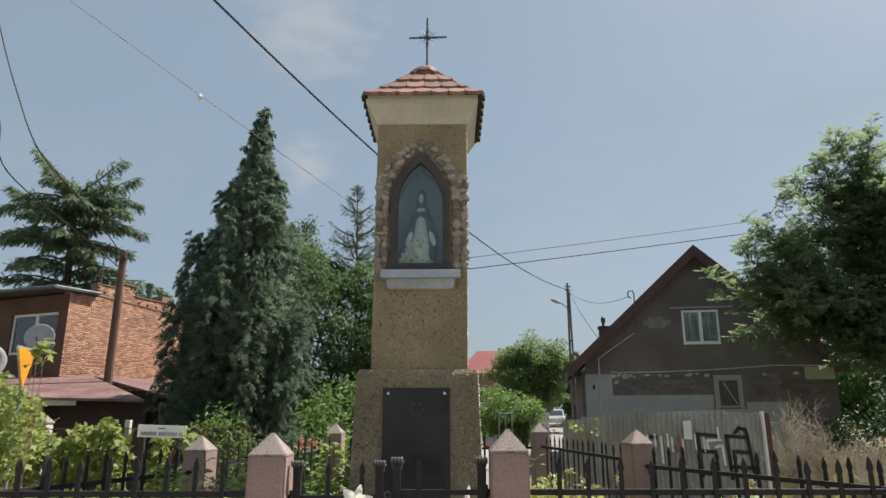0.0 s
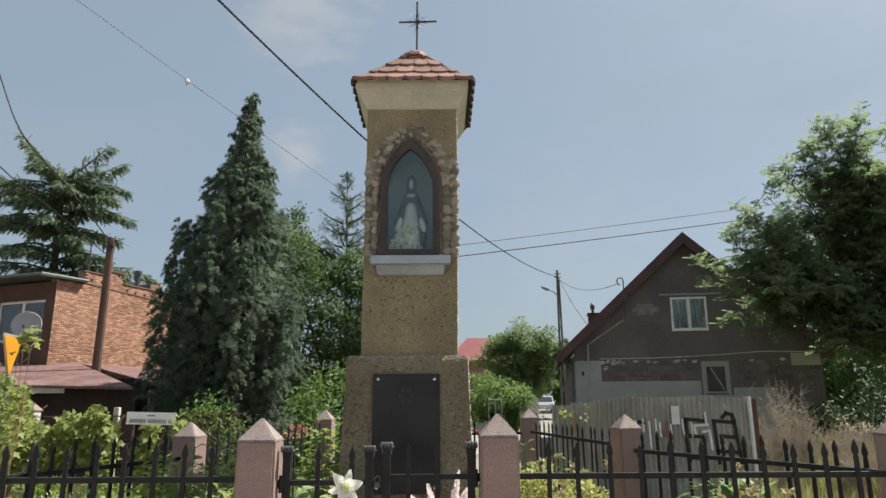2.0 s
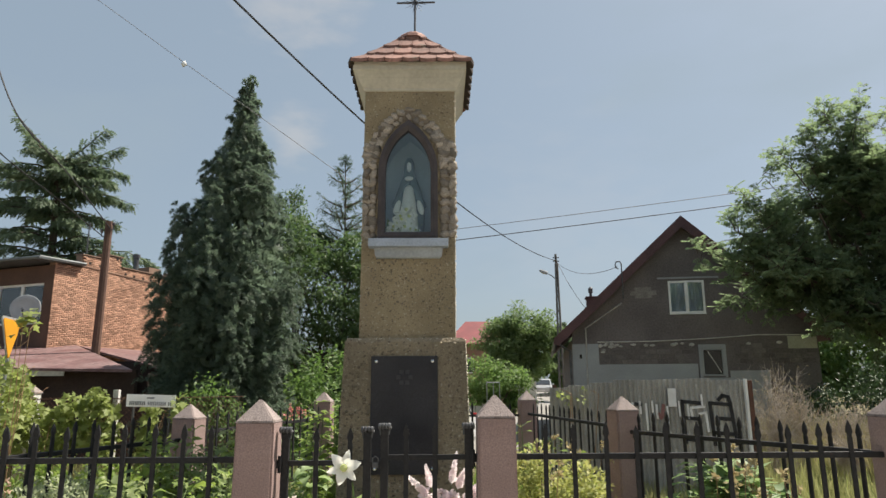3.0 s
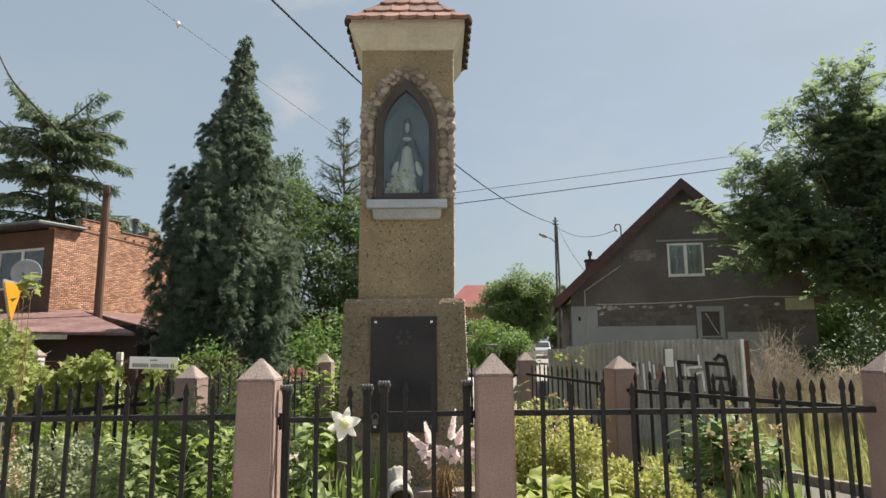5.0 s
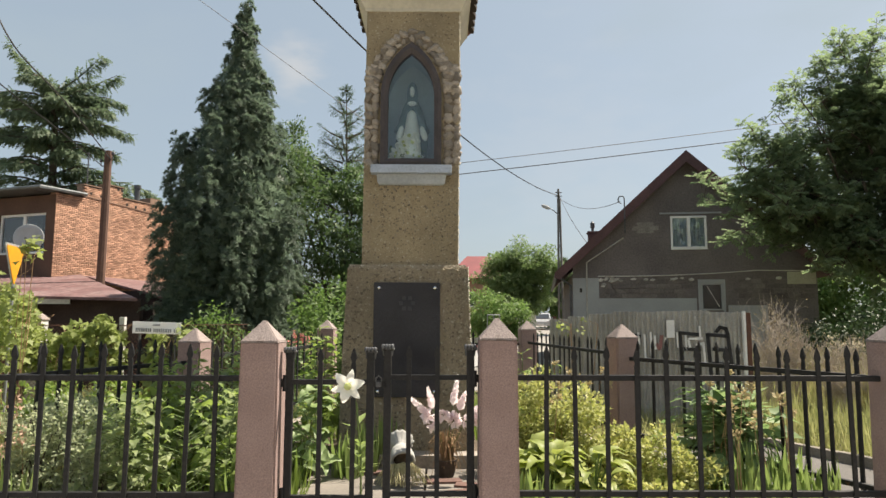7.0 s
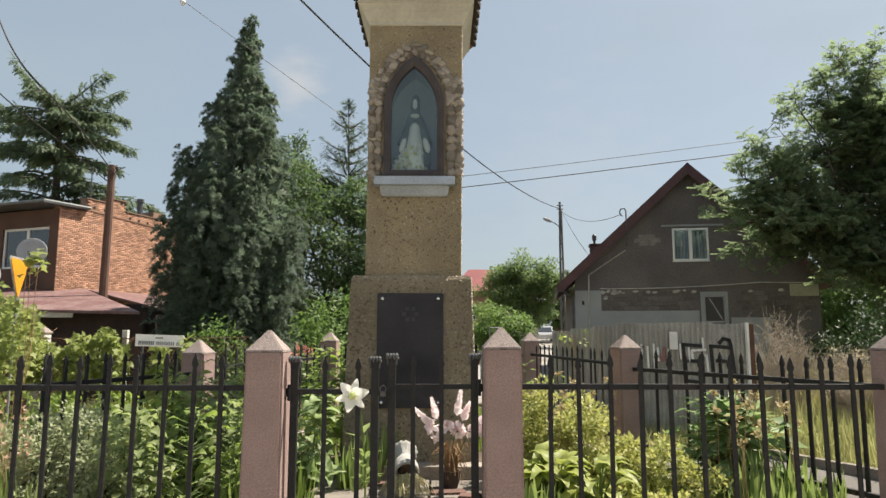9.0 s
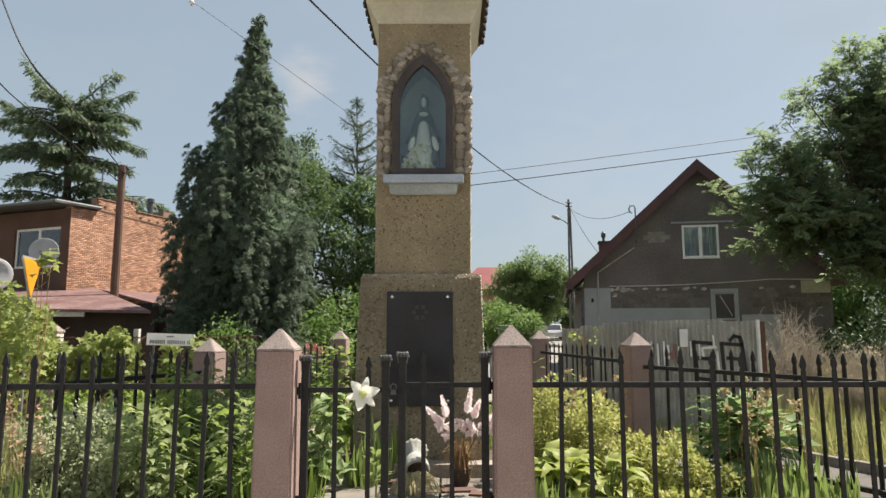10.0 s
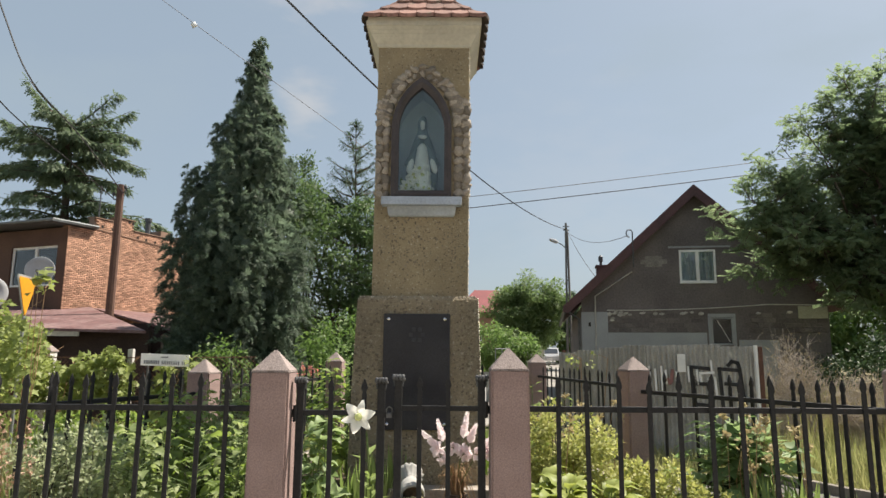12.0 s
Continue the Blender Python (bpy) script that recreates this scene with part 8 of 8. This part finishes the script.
# pink artificial flowers in a pot with dried stems
POT = mat("brown_pot", (0.075, 0.05, 0.04), (0.055, 0.04, 0.03), 0.8, 6, 40, 0.2, 0.3)
bouquet = thing("flower_pot", (0.04, 5.08, 0.17), "pot of pale pink artificial flowers with dried stems", "flower pot")
bm = bmesh.new()
lathe(bm, [(0.055, 0.0), (0.07, 0.04), (0.08, 0.10), (0.085, 0.13), (0.07, 0.13), (0.06, 0.10)], 18, (0.04, 5.08, 0.17))
part("pot", bm, POT, bouquet)
bm = bmesh.new()
n = 130
for _ in range(n):
    a, r = prng.uniform(0, 6.28), prng.uniform(0, 0.05)
    l = prng.uniform(0.16, 0.34)
    o = prng.uniform(0.05, 0.42)
    p0 = Vector((0.04 + math.cos(a) * r, 5.08 + math.sin(a) * r, 0.28))
    p1 = p0 + Vector((math.cos(a) * o * l, math.sin(a) * o * l * 0.7, l))
    tube(bm, [p0, p0.lerp(p1, 0.6) + Vector((0, 0, 0.03)), p1 + Vector((math.cos(a) * 0.05, -0.03, -prng.uniform(0.05, 0.30)))], 0.0032, 3, 0.0015)
tagged(part("dried_stem_mass", bm, DRY_STEM, bouquet, "dried brown stems hanging over the pot"), kind="stuff")
for (x0, z0), (x1, z1) in (((-0.07, 0.62), (-0.23, 0.77)), ((-0.055, 0.68), (-0.095, 0.83)), ((0.085, 0.70), (0.125, 0.92)), ((0.125, 0.67), (0.18, 0.80)), ((0.20, 0.63), (0.29, 0.71))):
    n = 26
    u = np.linspace(0, 1, n)
    a = np.arange(n) * 2.4
    p = np.stack([x0 + (x1 - x0) * u, np.full(n, 4.93) + 0.03 * np.sin(a), z0 + (z1 - z0) * u], 1)
    d = np.array([x1 - x0, 0, z1 - z0])
    d = d / np.linalg.norm(d)
    along = np.stack([np.cos(a), np.sin(a) * 0.9, np.sin(a * 1.3) * 0.5], 1) * 0.6 + d * 1.3
    leaves("gladiolus_spike", PETAL, p, along, np.tile(d, (n, 1)), 0.066 * (1.1 - 0.75 * u), 0.15 * (1.1 - 0.8 * u), PETAL_P, bouquet)
    bm = bmesh.new()
    tube(bm, [(0.04, 5.08, 0.3), (x0, 4.95, z0), (x1, 4.93, z1)], 0.004, 4, 0.002)
    part("wire_stem", bm, STEM, bouquet)
for x, z in ((0.02, 0.65), (0.08, 0.63), (0.10, 0.61), (-0.07, 0.58), (0.16, 0.61), (0.24, 0.64), (0.27, 0.61), (-0.10, 0.64)):
    n = 14
    d = sphere_dirs(n)
    d[:, 1] = -np.abs(d[:, 1])
    leaves("blossom", PETAL, np.array([[x, 4.90, z]] * n) + d * 0.008, d, rng.normal(size=(n, 3)), 0.054, 0.10, PETAL_P, bouquet)

# tipped white urn with dry grass spilling out
URN = mat("white_plaster_urn", (0.36, 0.36, 0.345), (0.28, 0.28, 0.265), 0.85, 6, 40, 0.12, 0.3)
urn = thing("urn", (-0.28, 4.9, 0.17), "tipped white scalloped urn with dry grass spilling out", "urn")
mu = Matrix.Translation((-0.285, 4.98, 0.345)) @ Matrix.Rotation(radians(111), 4, "X") @ Matrix.Rotation(radians(8), 4, "Y") @ Matrix.Diagonal((0.98, 0.98, 0.98, 1))
bm = bmesh.new()
prof = [(0.02, -0.205), (0.098, -0.20), (0.108, -0.185), (0.092, -0.165), (0.052, -0.11), (0.046, -0.085), (0.080, -0.04), (0.092, 0.02), (0.094, 0.08), (0.088, 0.10), (0.076, 0.095), (0.072, 0.05), (0.06, -0.02), (0.02, -0.04)]
rings = []
for r, z in prof:
    ring = []
    for i in range(36):
        a = 2 * math.pi * i / 36
        rr = r * (1 + (0.075 * math.cos(14 * a) if z < -0.1 else 0.01 * math.cos(5 * a)))
        ring.append(mu @ Vector((math.cos(a) * rr, math.sin(a) * rr, z)))
    rings.append(ring)
loft(bm, rings)
bmesh.ops.recalc_face_normals(bm, faces=bm.faces)
part("urn_body", bm, URN, urn, smooth=True)
bm = bmesh.new()
lathe(bm, [(0.064, 0.045), (0.045, 0.056), (0.01, 0.060)], 18, m=mu)
part("soil", bm, SOIL, urn, "dark soil in the urn mouth")
bm = bmesh.new()
for _ in range(150):                  # long dry blades that arch out of the mouth down to the slabs
    a, r = prng.uniform(-0.25, math.pi + 0.25), prng.uniform(0.05, 0.19)
    p0 = Vector((-0.285 + prng.uniform(-0.05, 0.05), 4.885, 0.265 + prng.uniform(-0.02, 0.03)))
    p2 = Vector((p0.x + math.cos(a) * r, p0.y - 0.02 - abs(math.sin(a)) * r * 0.9, 0.178 + prng.uniform(0, 0.02)))
    p1 = p0.lerp(p2, 0.55) + Vector((0, -0.01, 0.045 + 0.12 * r))
    tube(bm, [p0, p0.lerp(p1, 0.55) + Vector((0, 0, 0.022)), p1, p1.lerp(p2, 0.6) + Vector((0, 0, 0.012)), p2], 0.0036, 4, 0.0016)
tagged(part("dry_grass", bm, mat("pale_dry_grass", (0.40, 0.37, 0.19), (0.50, 0.44, 0.27), 0.8, 9, 40, 0.2, 0.1), urn, "pale dry grass arching out of the mouth"), kind="stuff")
block = thing("concrete_block", (-0.28, 5.45, GZ), "mossy concrete block under the urn and pot", "block")
bm = bmesh.new()
box(bm, -0.66, 0.36, 5.36, 5.55, GZ, GZ + 0.14, bevel=0.012)
part("block_body", bm, PLINTH, block)
OLD_BRICK = mat("old_red_brick", (0.14, 0.078, 0.065), (0.10, 0.06, 0.05), 0.9, 8, 50, 0.25, 0.4)
for x0, x1, y0, z, r in ((-0.10, 0.15, 4.90, 0.03, 8), (0.10, 0.33, 4.78, 0.03, -12), (0.02, 0.26, 4.60, 0.03, 24), (-0.66, -0.42, 5.16, 0.03, -10), (-0.40, -0.16, 5.22, 0.03, 6)):
    b = thing("loose_brick", ((x0 + x1) / 2, y0, 0), "loose weathered red brick on the path", "brick", "loose bricks")
    bm = bmesh.new()
    box(bm, x0, x1, y0 - 0.055, y0 + 0.055, z + 0.105, z + 0.162, rz=r, bevel=0.006)
    part("brick_body", bm, OLD_BRICK, b)

path = thing("garden_path", (-0.35, 4.4, GZ), "pale concrete slabs between gate and shrine", "path", kind="structure")
for i in range(3):
    for j in range(3):
        bm = bmesh.new()
        x0, y0 = -0.98 + i * 0.435, 3.90 + j * 0.48
        box(bm, x0 + 0.008, x0 + 0.427, y0 + 0.008, y0 + 0.472, GZ - 0.05, GZ + 0.042 + 0.004 * ((i + j) % 2), bevel=0.006)
        part("slab", bm, PATH_SLAB, path)

for x, y, sz in ((-2.02, 3.80, 0.10), (-1.78, 3.80, 0.075), (-1.44, 3.79, 0.10), (-1.27, 3.80, 0.07), (1.55, 3.80, 0.08), (1.78, 3.79, 0.07)):
    t = thing("plinth_stone", (x, y, 0.17), "brown rounded field stone set on the plinth", "stone", "stones on the plinth")
    bm = bmesh.new()
    bmesh.ops.create_icosphere(bm, subdivisions=2, radius=1.0)
    for v in bm.verts:
        v.co *= 1 + 0.35 * noise.noise(v.co * 1.2 + Vector((x * 9, 0, 0)))
    bm.transform(Matrix.Translation((x, y, 0.165 + sz * 0.7)) @ Matrix.Diagonal((sz, sz * 0.7, sz * 0.95, 1)))
    part("stone_body", bm, STONE_BROWN, t, smooth=True)

# flowers inside the niche
vase = thing("niche_flowers", (-0.30, FY + 0.07, 2.69), "white artificial lilies with green leaves before the statue", "flowers")
bm = bmesh.new()
lathe(bm, [(0.022, 2.668), (0.03, 2.70), (0.024, 2.74), (0.028, 2.76)], 12, (-0.295, FY + 0.09, 0))
part("vase", bm, WHITE, vase)
for x, z, s in ((-0.29, 2.96, 0.070), (-0.26, 2.90, 0.070), (-0.34, 2.90, 0.06), (-0.36, 2.84, 0.06), (-0.40, 2.80, 0.055), (-0.33, 2.87, 0.06), (-0.20, 2.77, 0.045), (-0.41, 2.77, 0.05), (-0.30, 2.80, 0.06), (-0.25, 2.78, 0.05)):
    lily_flower((x, FY + 0.035, z), (prng.uniform(-.4, .4), -1, prng.uniform(0, .5)), s, vase)
n = 60
leaves("greenery", LEAF, np.stack([rng.normal(size=n) * 0.075 - 0.31, np.full(n, FY + 0.08), 2.72 + 0.12 * rng.random(n)], 1), rng.normal(size=(n, 3)) + np.array([0, -0.3, 0.5]), rng.normal(size=(n, 3)), 0.07, None, G_DEEP, vase)

# red-pink flowers by the far post
for x, y, h in ((-1.66, 8.2, 1.08), (-1.74, 8.05, 1.14)):
    t = stalk_plant(x, y, 0, h - 0.06, 30, 0.12, LEAF, G_DEEP, "flowering_plant", "upright plant with pink-red flower heads by the post", "plant", 0.03, 0.12, "flowering plants")
    n = 22
    leaf_parts("petal", HEARTS.setdefault("red_petal", leaf_mesh(PETAL, PETAL_R)), np.array([x, y, h]) + rng.normal(size=(n, 3)) * np.array([0.06, 0.06, 0.05]), sphere_dirs(n), sphere_dirs(n), 0.04, 0.06, t)


# ---- verge plants ----
def vine(name, boxes, n, size, label, mat_=G_VINE, tm=LOBED, base=None):
    t = thing(name, base or (boxes[0][0], boxes[0][2], STREET), label, "climber")
    P = []
    w = np.array([(b[1] - b[0]) * (b[5] - b[4]) for b in boxes])
    for b, k in zip(boxes, (n * w / w.sum()).astype(int)):
        c = np.stack([rng.uniform(b[0], b[1], k), rng.uniform(b[2], b[3], k), b[4] + (b[5] - b[4]) * rng.random(k) ** 0.8], 1)
        c[:, 2] += 0.13 * np.sin(c[:, 0] * 5.1) + 0.07 * np.sin(c[:, 0] * 13.0)
        P.append(c)
    P = np.concatenate(P)
    k = len(P)
    tagged(leaves("leaf_mass", tm, P, np.array([0, -0.5, -0.35]) + rng.normal(size=(k, 3)) * 0.7, np.array([0.1, -0.5, 0.9]) + rng.normal(size=(k, 3)) * 0.45, size * (0.6 + 0.7 * rng.random(k)), None, mat_, t), kind="stuff")
    bm = bmesh.new()
    for b in boxes:
        for _ in range(3):
            x = prng.uniform(b[0], b[1])
            tube(bm, [(x, b[2], STREET), (x + prng.uniform(-.2, .2), b[2], b[4] + 0.5 * (b[5] - b[4])), (x + prng.uniform(-.4, .4), b[3], b[5])], 0.007, 4, 0.003)
    tagged(part("stem_mass", bm, DRY_STEM, t), kind="stuff")
    return t


vine("grape_vine", [(-9.2, -6.9, 11.0, 11.6, 0.72, 1.40), (-7.0, -5.75, 11.0, 11.5, 0.35, 1.20), (-7.6, -6.6, 10.2, 11.0, 0.85, 1.75), (-5.75, -5.35, 11.1, 11.4, 0.2, 1.25)], 3300, 0.115, "bright green vine covering the wire fence")
vine("hop_vine", [(-4.95, -4.65, 11.1, 11.4, -0.2, 1.02), (-4.35, -4.05, 11.0, 11.4, -0.2, 1.15)], 260, 0.17, "climbing vine under the street sign")
vine("grape_vine", [(-7.2, -6.45, 9.6, 10.0, 1.2, 2.1), (-7.0, -6.0, 9.7, 10.1, 0.75, 1.45), (-6.5, -5.85, 9.2, 9.5, 0.2, 1.72), (-6.0, -5.72, 9.3, 9.5, 2.05, 2.36)], 930, 0.105, "vine shoots tangled round the road sign")
vine("hop_vine", [(2.0, 2.55, 11.05, 11.4, 1.16, 1.36)], 26, 0.075, "vine shoots over the corrugated fence")
broadleaf("lilac_bush", (-3.75, 12.0, STREET), [(-4.0, 11.9, 1.1, 0.34, 0.3, 0.65), (-3.6, 12.0, 0.5, 0.4, 0.3, 0.55), (-4.3, 12.0, 0.5, 0.3, 0.25, 0.55)], L_GARDEN, "small green bush before the thuja", 46, 0.10, 0.03)
broadleaf("roadside_bush", (-2.35, 12.6, STREET), [(-2.5, 12.7, 0.6, 0.5, 0.5, 0.9), (-1.9, 12.9, 0.3, 0.5, 0.5, 0.7), (-2.2, 13.4, 1.4, 0.5, 0.5, 0.8)], L_GARDEN, "dark green roadside bush", 60, 0.11, 0.03)


def grass(name, x0, x1, y0, y1, z, n, h, w, mat_, label):
    P = np.stack([rng.uniform(x0, x1, n), rng.uniform(y0, y1, n), np.full(n, z)], 1)
    keep = noise_mask(P) & ((P[:, 0] < KERB_TURN.x) | (P[:, 0] > KERB_TURN.x + 0.12 + np.maximum(0, KERB_TURN.y - P[:, 1]) * 0.426))
    P = P[keep]
    k = len(P)
    ob = leaves(name, BLADE, P, np.array([0, 0, 1.0]) + rng.normal(size=(k, 3)) * 0.28, rng.normal(size=(k, 3)), h * (0.4 + 0.9 * rng.random(k)), w, mat_, None)
    return tagged(ob, label, "grass", kind="stuff")


def noise_mask(P):
    v = np.sin(P[:, 0] * 2.1 + 1.3) * np.sin(P[:, 1] * 1.7) + np.sin(P[:, 0] * 5.3 + P[:, 1] * 3.9) * 0.5
    return rng.random(len(P)) < np.clip(0.75 + 0.35 * v, 0.15, 1)


grass("meadow_grass", 4.45, 13.0, 6.6, 14.5, STREET - 0.02, 36000, 0.50, 0.011, G_GRASS, "tall half-dry meadow grass")
grass("tall_weeds", 6.6, 13.0, 9.8, 14.8, STREET - 0.02, 12000, 0.95, 0.012, leaf_mat("olive_straw", (0.22, 0.22, 0.09), (0.36, 0.32, 0.18), 0.3, 0.8), "tall straw-coloured weeds")
grass("shade_grass", 8.0, 17.0, 14.4, 19.2, STREET - 0.02, 14000, 0.75, 0.014, G_GRASS, "long grass under the walnut tree")
grass("verge_grass", -9.5, -2.3, 6.2, 8.3, STREET - 0.02, 15000, 0.62, 0.012, G_GRASS, "rough verge grass")
grass("roadside_grass", -9.5, -2.2, 10.9, 12.6, STREET - 0.02, 9000, 0.40, 0.012, G_GRASS, "rough roadside grass")
grass("lane_grass", 1.9, 4.6, 9.0, 11.2, STREET - 0.02, 2200, 0.28, 0.010, G_GRASS, "grass strip before the corrugated fence")
grass("plot_weeds", -2.6, -1.0, 3.98, 6.0, GZ, 3000, 0.16, 0.012, G_FRESH, "low weeds between the garden plants")
grass("plot_weeds", 0.45, 2.1, 3.98, 5.6, GZ, 2600, 0.14, 0.012, G_FRESH, "low weeds between the garden plants")
grass("plot_weeds", -1.4, 1.2, 6.7, 8.6, GZ, 2600, 0.30, 0.012, G_FRESH, "low weeds between the garden plants")


DRY_TWIG = mat("pale_dry_twig", (0.46, 0.40, 0.34), (0.33, 0.28, 0.23), 0.9, 6, 40, 0.2, 0.2)


def dry_bush(x, y, h, k, label):
    t = thing("dry_bush", (x, y, STREET), label, "bush", "dry bushes")
    bm = bmesh.new()
    tips = []
    for _ in range(k):
        a, o = prng.uniform(0, 6.28), prng.uniform(0.03, 0.34)
        top = Vector((x + math.cos(a) * o * h, y + math.sin(a) * o * h * 0.6, STREET + h * prng.uniform(0.6, 1.0)))
        mid = Vector((x, y, STREET)).lerp(top, 0.5) + Vector((prng.uniform(-.06, .06), 0, 0.08))
        tube(bm, [(x + prng.uniform(-.15, .15), y, STREET), mid, top], 0.005, 4, 0.0015)
        for _ in range(13):
            s = mid.lerp(top, prng.random() * 1.0 - 0.15)
            e = s + Vector((prng.uniform(-.22, .22), prng.uniform(-.1, .1), prng.uniform(0.05, 0.24)))
            tube(bm, [s, e], 0.0035, 3, 0.0015)
            tips.append(e)
    tagged(part("twig_mass", bm, DRY_TWIG, t), kind="stuff")
    tips = np.array([p[:] for p in tips])
    n = len(tips)
    SEEDH = leaves("seed_mass", LEAF, tips + rng.normal(size=(n, 3)) * 0.02, rng.normal(size=(n, 3)) + np.array([0, 0, 0.6]), rng.normal(size=(n, 3)), 0.024, None, G_STRAW, t)
    tagged(SEEDH, kind="stuff")


for x, y, h in ((5.75, 11.2, 2.15), (5.45, 11.0, 1.55), (6.1, 11.4, 1.75), (6.6, 11.2, 1.35), (7.2, 11.6, 1.45), (7.6, 11.3, 1.1), (6.9, 10.6, 1.05), (8.2, 11.8, 1.3), (6.3, 10.4, 0.9)):
    dry_bush(x, y, h, 38, "bare pale dry bush with thin twigs")


# ---- bricks of the side wall, laid last ----
bw, bh, jt = 0.150, 0.043, 0.010
bm = bmesh.new()
box(bm, 0, bw - jt, -0.018, 0.03, 0, bh, bevel=0.004)
bm.transform(Matrix.Rotation(math.atan2(DS.y, DS.x), 4, "Z"))
BRICK_ME = mesh_of("brick", bm, BRICKS)
bm = bmesh.new()
box(bm, 0, bw / 2 - jt, -0.018, 0.03, 0, bh, bevel=0.004)
bm.transform(Matrix.Rotation(math.atan2(DS.y, DS.x), 4, "Z"))
HALF_ME = mesh_of("brick", bm, BRICKS)
joined_v, joined_f = [], []
count = 0
tv = np.array([v.co[:] for v in BRICK_ME.vertices])
BRICK_ME.calc_loop_triangles()
tf = np.array([q.vertices[:] for q in BRICK_ME.loop_triangles])
row = 0
z = 2.05
while z < 5.44:
    s = 0.004 + (bw / 2 if row % 2 else 0)
    if row % 2 and z + bh < 4.93:
        p = hp(0.004, 0.0, z)
        place("brick", HALF_ME, side_wall, m=Matrix.Translation(p))
        count += 1
    while s < SIDE_L - bw:
        top = 4.93 if s < 0.86 else (5.30 if s < 1.70 else (5.46 if s < 2.20 else 5.14))
        if z + bh < top and s < 5.4:
            p = hp(s, 0.0, z)
            if count < 300 and s < 2.0 and z > 3.6:
                place("brick", BRICK_ME, side_wall, m=Matrix.Translation(p))
                count += 1
            else:
                jl = rng.normal() * 0.003
                joined_f.append(tf + len(joined_v) * len(tv))
                joined_v.append(tv + np.array(p[:]) + np.array(HN[:]) * jl)
        s += bw
    z += bh + jt
    row += 1
tagged(tri_mesh("brick_field", np.concatenate(joined_v), np.concatenate(joined_f), BRICKS, side_wall, "orange facing bricks"), kind="stuff")
